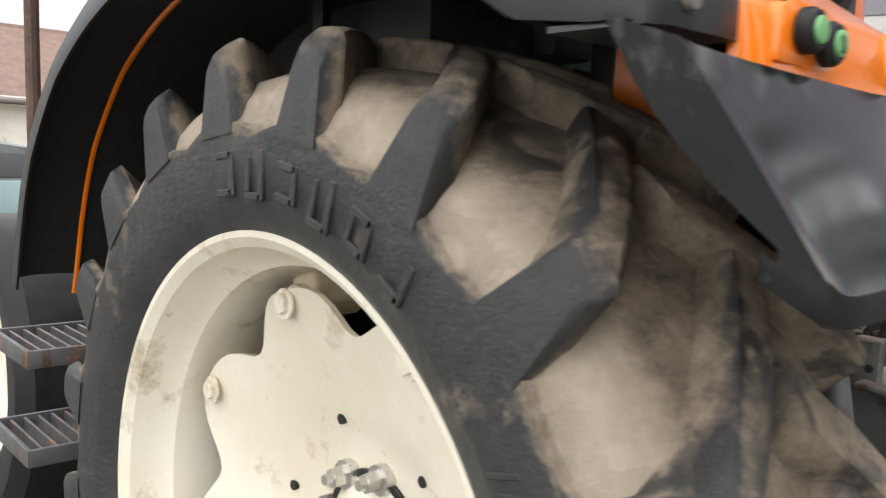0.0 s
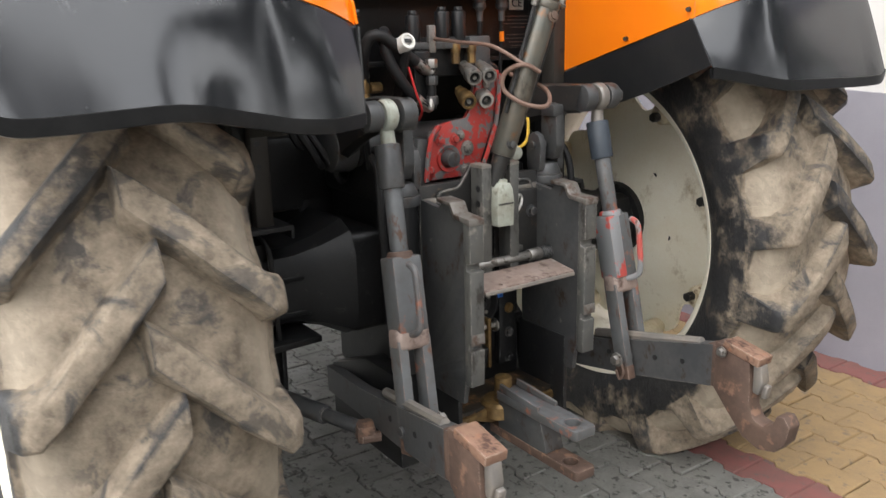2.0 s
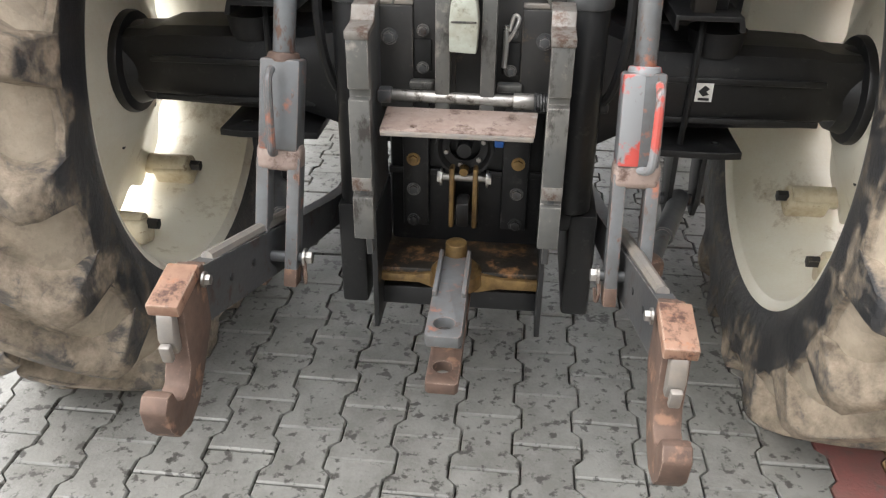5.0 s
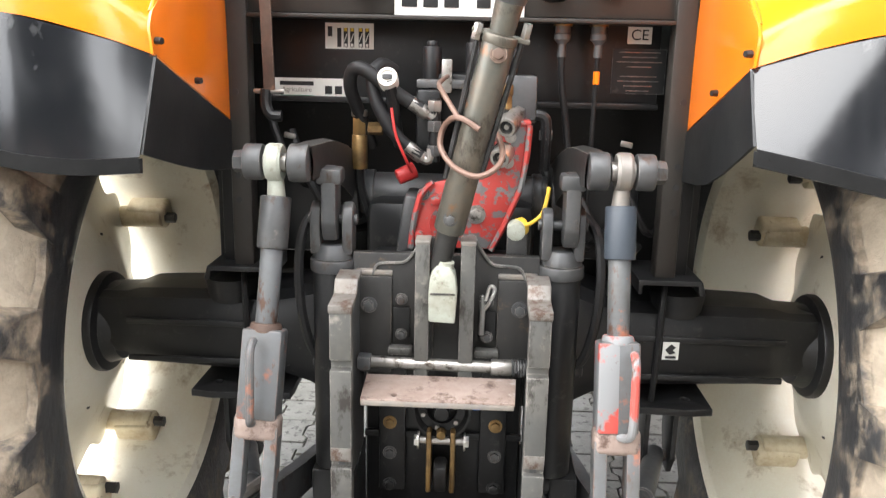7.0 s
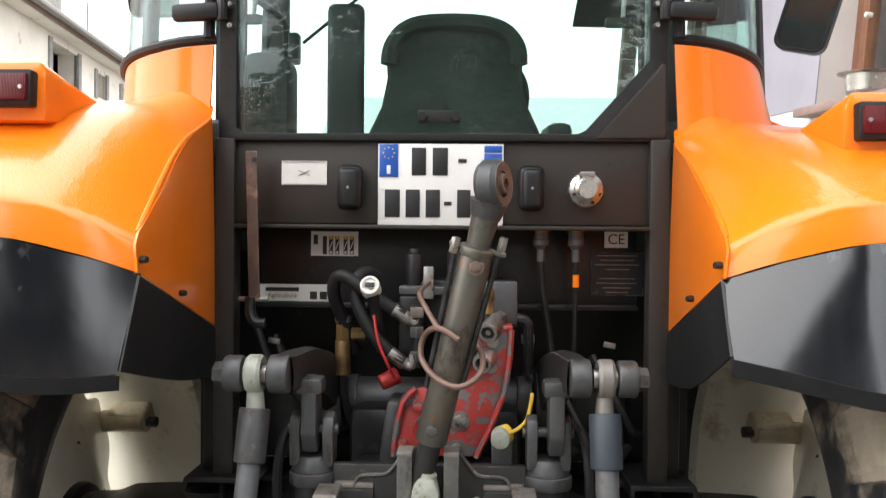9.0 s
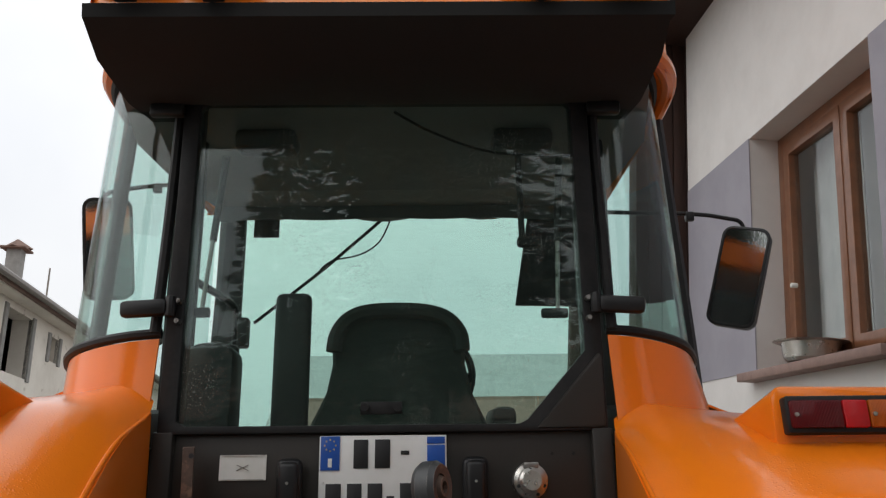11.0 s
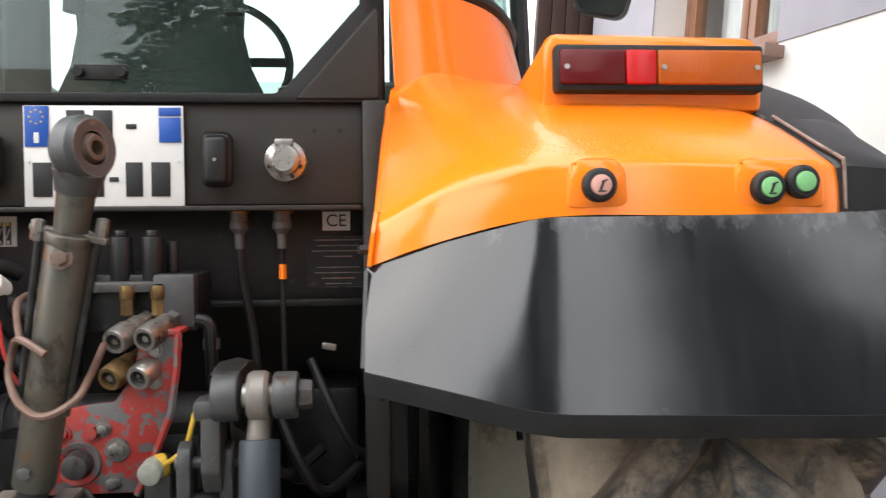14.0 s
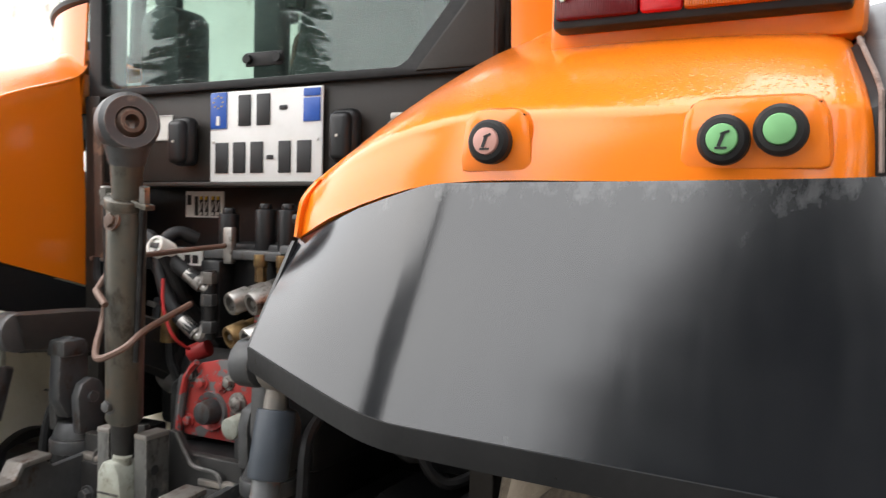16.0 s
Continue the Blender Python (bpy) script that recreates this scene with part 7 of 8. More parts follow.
part("console_back", prism([(-0.54, 1.70), (-0.54, 2.03), (-0.50, 2.055), (-0.43, 2.055), (-0.40, 2.03), (-0.40, 1.70)], "y", 0.14, 0.26, (), 0.02), DARKINT, mon)
part("grab_rail", tube([(-1.12, 1.52, 1.30), (-1.13, 1.53, 1.5), (-1.13, 1.53, 2.2), (-1.05, 1.5, 2.32)], 0.020, 10, 5), RUST, tractor, "rusty brown upright hand rail")
st = part("steering_wheel", lathe([(0.185, -0.013), (0.198, 0.0), (0.185, 0.013), (0.172, 0.0)], Matrix.Translation((0.075, 0.96, 2.07)) @ pose(0, 0, 0, -55, 0, 0), 40, True), RUBBER, tractor, "black steering wheel")
part("wheel_spoke", bx((0.075, 0.96, 2.07), (0.36, 0.03, 0.02), (-55, 0, 0), 0.008), RUBBER, st)
part("steering_column", cyl((0.075, 0.97, 2.06), (0.075, 1.10, 1.55), 0.04, 0.07, 16), DARKINT, st)
for x in (-0.36, 0.385):
    part("ceiling_lamp", bx((x, 0.22, 2.655), (0.18, 0.10, 0.060), (0, 0, 0), 0.02), DARKINT, tractor, "black box under the cab roof")
im = part("inside_mirror", bx((0.411, 0.35, 2.386), (0.075, 0.03, 0.035), (0, 0, 0), 0.012), DARKINT, tractor, "small black mirror on a stalk")
part("mirror_stalk", cyl((0.39, 0.35, 2.39), (0.388, 0.36, 2.70), 0.010, 0.010, 8), DARKINT, im)
for x, z in ((-0.488, 2.13), (0.45, 2.12)):
    gs = part("gas_strut", cyl((x, 0.12, z), (x + 0.015, 0.14, z + 0.25), 0.006, 0.006, 8), BARESTEEL, tractor, "gas strut of the rear window")
    part("strut_body", cyl((x + 0.012, 0.138, z + 0.20), (x + 0.03, 0.15, z + 0.45), 0.010, 0.010, 10), DARKINT, gs)
    part("strut_bracket", bx((x - 0.01, 0.11, z - 0.005), (0.07, 0.02, 0.025), (0, 0, 0), 0.005), DARKINT, gs)
# windscreen with wiper, sun strip and the narrow posts seen through the cab
ws = part("windscreen", sheet([[(-0.74, 1.31, 1.62), (-0.35, 1.35, 1.62), (0.35, 1.35, 1.62), (0.74, 1.31, 1.62)], [(-0.76, 1.24, 2.86), (-0.35, 1.26, 2.86), (0.35, 1.26, 2.86), (0.76, 1.24, 2.86)]], 0.004), GLASS, tractor, "tinted windscreen", 60)
part("screen_post", bx((-0.710, 1.27, 2.22), (0.105, 0.04, 1.24), (0, 0, 0), 0.008), DARKINT, ws)
part("wiper", tube([(-0.60, 1.255, 2.335), (-0.45, 1.25, 2.455), (-0.339, 1.245, 2.544), (-0.20, 1.24, 2.665), (-0.05, 1.235, 2.80)], 0.007, 6, 4), RUBBER, ws)
part("wiper_blade", tube([(-0.339, 1.24, 2.552), (-0.29, 1.24, 2.59), (-0.178, 1.238, 2.614), (-0.097, 1.235, 2.669), (-0.05, 1.23, 2.77)], 0.0035, 6, 4), RUBBER, ws)
part("dark_square", bx((-0.566, 1.245, 2.735), (0.105, 0.006, 0.085), (0, 0, 0), 0.002), DARKINT, ws, "dark square sticker")
# dark four-sided slab with one slanting edge, ending above the bonnet
part("dark_column", prism([(0.453, 2.394), (0.700, 2.388), (0.705, 2.82), (0.525, 2.82)], "y", 1.225, 1.245, (), 0.004), DARKINT, ws, "dark hanging panel at the windscreen")
hood = part("bonnet", sheet(smooth_grid([[(-0.40, y, 1.45), (-0.38, y, 1.62 - 0.03 * k), (-0.2, y, 1.70 - 0.04 * k), (0.2, y, 1.70 - 0.04 * k), (0.38, y, 1.62 - 0.03 * k), (0.40, y, 1.45)] for k, y in enumerate((1.37, 1.9, 2.4, 2.9))], 3), 0.006), ORANGE, tractor, "orange bonnet ahead of the cab", 60)
part("bonnet_side", bx((0, 2.0, 1.10), (0.74, 1.75, 0.72), (0, 0, 0), 0.04), BLACKPAINT, hood)
part("chassis", bx((0, 1.35, 0.80), (0.50, 1.9, 0.36), (0, 0, 0), 0.04), BLACKPAINT, tractor, "black engine and chassis block")
for s in (-1, 1):
    part("fuel_tank", flip(bx((0.62, 1.18, 0.90), (0.30, 0.62, 0.55), (0, 0, 0), 0.08, 4), s), BLACKPLASTIC, tractor, "black plastic fuel tank")
    fw = part("front_wheel", flip(lathe([(0.0, 0.10), (0.20, 0.06), (0.34, 0.13), (0.36, 0.17)], pose(0.86, 2.55, 0.60, 0, 90, 0), 40), s), RIMCREAM, tractor, "cream front wheel")
    part("front_tyre", flip(lathe([(0.36, -0.17), (0.45, -0.20), (0.54, -0.20), (0.595, -0.15), (0.60, 0.0), (0.595, 0.15), (0.54, 0.20), (0.45, 0.20), (0.36, 0.17)], pose(0.86, 2.55, 0.60, 0, 90, 0), 48), s), RUBBER, fw, "dark front tyre")
    # cab steps ahead of the rear wheel
    stp = part("cab_steps", flip(bx((1.00, 1.14, 0.86), (0.02, 0.05, 0.84), (0, 0, 0), 0.004), s), STEELGREY, tractor, "grey steel cab steps with open treads")
    part("step_rail", flip(bx((1.00, 1.44, 0.86), (0.02, 0.05, 0.84), (0, 0, 0), 0.004), s), STEELGREY, stp)
    for z in (0.42, 0.70, 0.95):
        for c, d in (((1.13, 1.14, z), (0.26, 0.012, 0.045)), ((1.13, 1.44, z), (0.26, 0.012, 0.045)), ((1.26, 1.29, z), (0.012, 0.31, 0.045))):
            part("step_bar", flip(bx(c, d, (0, 0, 0), 0.002), s), LINKGREY, stp)
        for k in range(6):
            part("step_slat", flip(bx((1.045 + 0.036 * k, 1.29, z), (0.007, 0.29, 0.032), (0, 0, 0), 0.0), s), LINKGREY, stp)
# mirrors on arms


def rounded_rect(w, ht, r, n=5):
    pts = []
    for cx, cz, a0 in ((w / 2 - r, ht / 2 - r, 0), (-w / 2 + r, ht / 2 - r, 90), (-w / 2 + r, -ht / 2 + r, 180), (w / 2 - r, -ht / 2 + r, 270)):
        for k in range(n + 1):
            q = radians(a0 + 90 * k / n)
            pts.append((cx + r * math.cos(q), cz + r * math.sin(q)))
    return pts


for s in (-1, 1):
    mx_, my_, mz_ = (1.38, 1.25, 2.507) if s > 0 else (1.215, 1.25, 2.652)
    mm = pose(mx_, my_, mz_, 0, 19 if s > 0 else 8, 0) @ pose(0, 0, 0, 7, 0, -31 if s > 0 else -26)
    ma_ = part("side_mirror", flip(turned(prism(rounded_rect(0.190, 0.420, 0.042), "y", -0.012, 0.045, (), 0.014), mm), s), BLACKPLASTIC, tractor, "black framed side mirror on a bent arm")
    part("mirror_glass", flip(turned(prism(rounded_rect(0.168, 0.397, 0.034), "y", -0.016, -0.010), mm), s), MIRROR, ma_, "mirror glass")
    part("mirror_rim", flip(turned(prism(rounded_rect(0.194, 0.424, 0.043), "y", -0.022, -0.006, [rounded_rect(0.170, 0.400, 0.035)], 0.003), mm), s), BLACKPLASTIC, ma_)
    part("mirror_arm", flip(tube([(0.74, my_, mz_ + 0.29), (mx_ - 0.19, my_, mz_ + 0.278), (mx_ - 0.02, my_ + 0.01, mz_ + 0.26), (mx_ + 0.040, my_ + 0.015, mz_ + 0.242), (mx_ + 0.055, my_ + 0.02, mz_ + 0.18)], 0.009, 8, 6), s), BLACKPAINT, ma_)
    part("arm_clamp", flip(bx((mx_ - 0.18, my_, mz_ + 0.265), (0.035, 0.03, 0.04), (0, 0, 0), 0.006), s), BLACKPAINT, ma_)
# loose cable and small things under the cab roof
part("roof_cable", tube([(0.02, 0.02, 2.655), (0.12, 0.03, 2.60), (0.26, 0.03, 2.545), (0.40, 0.03, 2.53), (0.50, 0.05, 2.535)], 0.004, 6, 6), RUBBER, tractor, "thin black cable behind the rear window")

# ---------------------------------------------------------------- the yard
CONCRETE = surface("grey_concrete_paver", (0.20, 0.197, 0.182), (0.125, 0.122, 0.11), 0.46, 0, 120, 7, 0.8, 0.35, 0, 0.15,
                   third=(0.05, 0.047, 0.042), third_at=(0.56, 0.63), third_scale=30)
CONCRETERED = surface("red_paver", (0.215, 0.082, 0.072), (0.16, 0.088, 0.076), 0.75, 0, 120, 8, 0.8, 0.3, 0, 0.12,
                      third=(0.14, 0.09, 0.08), third_at=(0.58, 0.66), third_scale=22)
CONCRETEYEL = surface("ochre_paver", (0.31, 0.207, 0.10), (0.24, 0.168, 0.092), 0.75, 0, 120, 8, 0.8, 0.3, 0, 0.12,
                      third=(0.19, 0.14, 0.09), third_at=(0.58, 0.68), third_scale=20)
JOINT = surface("joint_sand_and_dirt", (0.050, 0.046, 0.040), (0.085, 0.078, 0.066), 0.9, 0, 200, 12, 0.8, 0.4)
ground = part("ground", bx((0, 0, -0.072), (900, 900, 0.10), (0, 0, 0), 0), JOINT, None)
tagged(ground, "dirt-filled ground under the paving, out to the horizon", "ground", kind="structure")
paving = thing("pavement", "interlocking grey concrete paving with red and ochre bands", "pavement", kind="structure")

PL, PW, WAVE, GAP = 0.200, 0.152, 0.011, 0.0045


def paver_outline():
    h, w = PL / 2 - GAP / 2, PW / 2 - GAP / 2
    q, j = PL / 4, 0.011
    right = [(w + WAVE, -h), (w + WAVE, -q - j), (w - WAVE, -q + j), (w - WAVE, q - j), (w + WAVE, q + j), (w + WAVE, h)]
    return right + [(-x, y) for x, y in right[::-1]]


def paver_bm(bm, cx, cy, dz, tilt):
    out = paver_outline()
    n = len(out)
    lo = [bm.verts.new((cx + x, cy + y, -0.03)) for x, y in out]
    mid = [bm.verts.new((cx + x, cy + y, dz - 0.005 + tilt * y)) for x, y in out]
    top = [bm.verts.new((cx + x * 0.955, cy + y * 0.96, dz + tilt * y)) for x, y in out]
    for a, b in ((lo, mid), (mid, top)):
        for k in range(n):
            bm.faces.new((a[k], a[(k + 1) % n], b[(k + 1) % n], b[k]))
    bm.faces.new(top)


def zone(x):
    return 0 if x < 0.91 else 1 if x < 1.06 else 2 if x < 1.98 else 1


ZONES = (CONCRETE, CONCRETERED, CONCRETEYEL)
rnd = random.Random(11)
shared = []
for m in ZONES:
    for v in range(3):
        b = bmesh.new()
        paver_bm(b, 0, 0, 0.0, (v - 1) * 0.006)
        bmesh.ops.recalc_face_normals(b, faces=b.faces)
        me = bpy.data.meshes.new("paver")
        b.to_mesh(me)
        b.free()
        me.materials.append(m)
        shared.append(me)
rest = [bmesh.new() for _ in ZONES]
spots = []
for i in range(-40, 16):
    for j in range(-14, 60):
        x, y = i * PW + 0.075, j * PL + (PL / 2 if i % 2 else 0.0)
        if x < 2.08:
            spots.append((math.hypot(x, (y + 0.45) * 0.8), x, y))
spots.sort()
for k, (dist, x, y) in enumerate(spots):
    z = zone(x)
    dz = rnd.uniform(-0.003, 0.002)
    if k < 298:
        ob = new("paver", shared[z * 3 + rnd.randrange(3)])
        ob.location = (x, y, dz)
        ob.parent = paving
    elif y < 9:
        paver_bm(rest[z], x, y, dz, rnd.uniform(-0.006, 0.006))
for m, b in zip(ZONES, rest):
    tagged(part("pavers_beyond", b, m, paving, "", 0), kind="stuff")
far_yard = part("far_yard", prism([(-60, 11.9), (-60, 80), (60, 80), (60, 11.9)], "z", -0.02, -0.004), CONCRETE, None)
tagged(far_yard, "grey yard surface further off", "pavement", kind="structure")
far_left = part("far_yard", prism([(-60, -60), (-60, 11.89), (-6.1, 11.89), (-6.1, -60)], "z", -0.02, -0.004), CONCRETE, None)
tagged(far_left, "grey yard surface beside the paving", "pavement", kind="structure")
near_yard = part("far_yard", prism([(-6.09, -60), (-6.09, -2.92), (30, -2.92), (30, -60)], "z", -0.02, -0.004), CONCRETE, None)
tagged(near_yard, "grey yard surface behind the tractor", "pavement", kind="structure")

# ---------------------------------------------------------------- the house beside the tractor
PLASTER = surface("white_scratch_plaster", (0.70, 0.68, 0.66), (0.62, 0.60, 0.58), 0.85, 0, 260, 3, 0.6, 0.35)
LAVENDER = surface("lavender_grey_plaster", (0.31, 0.30, 0.34), (0.27, 0.26, 0.30), 0.85, 0, 260, 3, 0.6, 0.35)
WOODBROWN = surface("brown_varnished_wood", (0.21, 0.085, 0.038), (0.15, 0.06, 0.028), 0.4, 0, 90, 10, 0.7, 0.12, 0.2, 0.1)
SILL = surface("reddish_stone_sill", (0.27, 0.17, 0.14), (0.20, 0.13, 0.11), 0.6, 0, 90, 10, 0.7, 0.15)
DARKWOOD = surface("dark_brown_boards", (0.035, 0.015, 0.010), (0.05, 0.022, 0.014), 0.7, 0, 60, 8, 0.7, 0.3)
CURTAIN = surface("pale_curtain", (0.66, 0.66, 0.66), (0.54, 0.54, 0.55), 0.9, 0, 60, 6, 0.7, 0.2)
HOUSEGLASS = glass("clear_house_glass", (0.86, 0.88, 0.87), 0.0, 0.0)
TILE = surface("brown_roof_tiles", (0.22, 0.14, 0.11), (0.15, 0.10, 0.08), 0.85, 0, 30, 4, 0.8, 0.4)
HX = 2.14
house = thing("house", "white and lavender-grey plastered house with a brown wooden window", "house")
W0, W1, S0, S1 = 1.79, 3.20, 2.195, 3.752     # window opening: y and z
Y0, Y1 = -1.3, 4.36                           # the wall's two ends
part("wall", prism([(Y0, 1.20), (Y0, 5.1), (Y1, 5.1), (Y1, 1.20)], "x", HX, HX + 0.35, [[(W0, S0), (W1, S0), (W1, S1), (W0, S1)]]), PLASTER, house, "white plaster wall", 0)
part("plinth", prism([(Y0, -0.6), (Y0, 1.20), (Y1, 1.20), (Y1, -0.6)], "x", HX - 0.025, HX + 0.35), LAVENDER, house, "lavender-grey plinth", 0)
for a, b in ((W1, Y1 - 0.005), (Y0 + 0.005, W0)):
    part("painted_band", prism([(a, S0 + 0.02), (a, S1), (b, S1), (b, S0 + 0.02)], "x", HX - 0.006, HX + 0.004), LAVENDER, house, "lavender-grey painted band", 0)
for y in (Y0 + 0.18, Y1 - 0.18):
    part("end_wall", bx((HX + 3.2, y, 2.25), (5.7, 0.36, 5.7), (0, 0, 0), 0), PLASTER, house)
part("room_back", bx((HX + 1.8, 2.5, 3.2), (0.1, 3.4, 3.2), (0, 0, 0), 0), PLASTER, house)
part("roof_overhang", bx((HX - 0.15, (Y0 + Y1) / 2, 5.17), (1.3, Y1 - Y0 + 0.6, 0.14), (0, 0, 0), 0.01), DARKWOOD, house, "dark wooden eaves")
part("roof", sheet([[(x, y, z) for y in (Y0 - 0.35, Y1 + 0.35)] for x, z in ((HX - 0.85, 5.25), (HX + 3.0, 7.2), (HX + 6.5, 5.3))], 0.12), TILE, house, "brown tile roof", 0)
win = part("window", prism([(W0, S0), (W1, S0), (W1, S1), (W0, S1)], "x", HX + 0.190, HX + 0.280, [[(W0 + 0.08, S0 + 0.08), (W1 - 0.08, S0 + 0.08), (W1 - 0.08, S1 - 0.08), (W0 + 0.08, S1 - 0.08)]], 0.006), WOODBROWN, house, "brown wooden casement window")
mid = 2.43
for a, b in ((W0 + 0.075, mid), (mid, W1 - 0.075)):
    fr_ = part("casement", prism([(a + 0.005, S0 + 0.075), (b - 0.005, S0 + 0.075), (b - 0.005, S1 - 0.075), (a + 0.005, S1 - 0.075)], "x", HX + 0.185, HX + 0.255,
                                 [[(a + 0.075, S0 + 0.15), (b - 0.075, S0 + 0.15), (b - 0.075, S1 - 0.15), (a + 0.075, S1 - 0.15)]], 0.006), WOODBROWN, win)
    part("pane", bx((HX + 0.225, (a + b) / 2, (S0 + S1) / 2), (0.006, b - a - 0.10, S1 - S0 - 0.26), (0, 0, 0), 0), HOUSEGLASS, win, "window pane", 0)
    cur = [[(HX + 0.37 + 0.02 * math.sin(k * 1.7), a + 0.10 + (b - a - 0.2) * (0.30 if a > 2.5 else 0.0) + k * 0.05, z) for k in range(12)] for z in (S0 + 0.05, S1 - 0.05)]
    part("curtain", sheet(cur, 0.003), CURTAIN, win, "white curtain", 60)
part("window_knob", cyl((HX + 0.185, W1 - 0.19, 2.73), (HX + 0.145, W1 - 0.19, 2.73), 0.016, 0.016, 12, 0.003), WHITELABEL, win)
part("window_sill", prism([(HX - 0.10, W0 - 0.08), (HX - 0.10, W1 + 0.08), (HX + 0.205, W1 - 0.002), (HX + 0.205, W0 + 0.002)], "z", S0 - 0.05, S0 + 0.002, (), 0.004), SILL, house, "reddish-brown stone window sill")
bowl = part("steel_bowl", lathe([(0.0, 0.004), (0.12, 0.004), (0.135, 0.02), (0.148, 0.10), (0.185, 0.104), (0.187, 0.108), (0.150, 0.112), (0.140, 0.106), (0.128, 0.02), (0.0, 0.012)], Matrix.Translation((HX + 0.02, 2.56, S0 + 0.006)) @ Matrix.Scale(1.05, 4), 40), CHROME, None)
tagged(bowl, "stainless steel bowl on the window sill", "bowl")
# dark timber structure behind the house corner
tim = thing("timber_shed", "dark brown timber frame beside the house", "shed")
for y in (5.2, 7.8):
    part("post", bx((2.0, y, 3.4), (0.16, 0.16, 6.9), (0, 0, 0), 0.006), DARKWOOD, tim)
for k in range(6):
    part("board", bx((1.80 + 0.105 * k, 4.50, 3.3), (0.1, 0.05, 6.4), (0, 0, 0), 0.006), DARKWOOD, tim)
part("top_beam", bx((1.85, 6.4, 6.9), (0.7, 3.0, 0.22), (0, 0, 0), 0.01), DARKWOOD, tim)
part("brace", bx((1.96, 6.35, 1.4), (0.10, 0.12, 1.6), (38, 0, 0), 0.006), DARKWOOD, tim)
# the yard falls away under the tractor, so the walls stand a little out of its upright
for ob in (house, tim, bowl):
    lean = Matrix.Translation((HX, 0, 0)) @ Euler((radians(3.21), radians(3.71), radians(3.06))).to_matrix().to_4x4() @ Matrix.Translation((-HX, 0, 0))
    ob.matrix_world = lean @ ob.matrix_world

# ---------------------------------------------------------------- old buildings and vehicles further off
OLDPLASTER = surface("old_cream_plaster", (0.80, 0.745, 0.66), (0.68, 0.62, 0.54), 0.9, 0, 60, 1.2, 0.8, 0.3, 0, 0.1,
                     third=(0.46, 0.40, 0.33), third_at=(0.62, 0.70), third_scale=3)
BRICKGREY = surface("bare_grey_block", (0.30, 0.29, 0.27), (0.22, 0.21, 0.20), 0.9, 0, 60, 8, 0.8, 0.3)
SHEDROOF = surface("light_grey_sheet_roof", (0.42, 0.43, 0.43), (0.34, 0.35, 0.35), 0.6, 0.1, 40, 2, 0.7, 0.1)
DARKROOM = surface("dark_room_interior", (0.012, 0.011, 0.010), (0.02, 0.018, 0.016), 0.9, 0, 40, 4, 0.5, 0.1)


def old_house(name, label, p, yaw, length, depth, height, rise, windows, chimney=True):
    h = thing(name, label, "building", at=p)
    h.rotation_euler = (0, 0, radians(yaw))
    holes = [[(x, z), (x + w, z), (x + w, z + hh), (x, z + hh)] for x, z, w, hh in windows]
    part("wall", prism([(0, 0), (length, 0), (length, height), (0, height)], "y", 0, 0.4, holes), OLDPLASTER, h, "stained cream plaster front", 0)
    part("wall", bx((length / 2, depth, height / 2), (length, 0.4, height), (0, 0, 0), 0), OLDPLASTER, h)
    for x in (0.2, length - 0.2):
        part("gable", prism([(0.4, 0), (depth - 0.2, 0), (depth - 0.2, height), (depth / 2, height + rise), (0.4, height)], "x", x - 0.2, x + 0.2), OLDPLASTER, h, "", 0)
    for sgn in (0, 1):
        y0, y1 = (-0.45, depth / 2) if sgn == 0 else (depth / 2, depth + 0.45)
        z0, z1 = (height - 0.12, height + rise + 0.05) if sgn == 0 else (height + rise + 0.05, height - 0.12)
        part("roof", sheet([[(-0.3, y0, z0), (length + 0.3, y0, z0)], [(-0.3, y1, z1), (length + 0.3, y1, z1)]], 0.12), TILE, h, "weathered brown tile roof", 0)
    part("cornice", bx((length / 2, -0.16, height - 0.14), (length, 0.34, 0.22), (0, 0, 0), 0.04), OLDPLASTER, h)
    part("gutter", tube([(-0.3, -0.50, height - 0.14), (length + 0.3, -0.50, height - 0.14)], 0.07, 8), WORNEDGE, h)
    for x, z, w, hh in windows:
        part("room", bx((x + w / 2, 0.7, z + hh / 2), (w + 0.4, 0.05, hh + 0.4), (0, 0, 0), 0), DARKROOM, h)
        f = part("window_surround", bx((x - 0.08, 0.02, z + hh / 2), (0.16, 0.12, hh + 0.1), (0, 0, 0), 0.01), BRICKGREY, h)
        part("window_surround", bx((x + w + 0.08, 0.02, z + hh / 2), (0.16, 0.12, hh + 0.1), (0, 0, 0), 0.01), BRICKGREY, h)
        if w < 1.3:
            part("window_bar", bx((x + w / 2, 0.25, z + hh / 2), (0.06, 0.06, hh), (0, 0, 0), 0), WHITELABEL, f)
            part("window_pane", bx((x + w / 2, 0.27, z + hh / 2), (w, 0.01, hh), (0, 0, 0), 0), DARKINT, f)
    if chimney:
        c = part("chimney", bx((11.75, 1.5, height + 0.90), (0.34, 0.34, 2.0), (0, 0, 0), 0.015), BRICKGREY, h, "slim brick chimney")
        part("chimney_cap", cat(bx((11.75, 1.5, height + 1.90), (0.60, 0.60, 0.05), (0, 0, 0), 0.01), cyl((11.75, 1.5, height + 1.92), (11.75, 1.5, height + 2.16), 0.40, 0.03, 4)), TILE, c)
        part("mast", cyl((14.2, 1.5, height + 0.05), (14.2, 1.5, height + 2.1), 0.03, 0.025, 8), WORNEDGE, h)
    return h


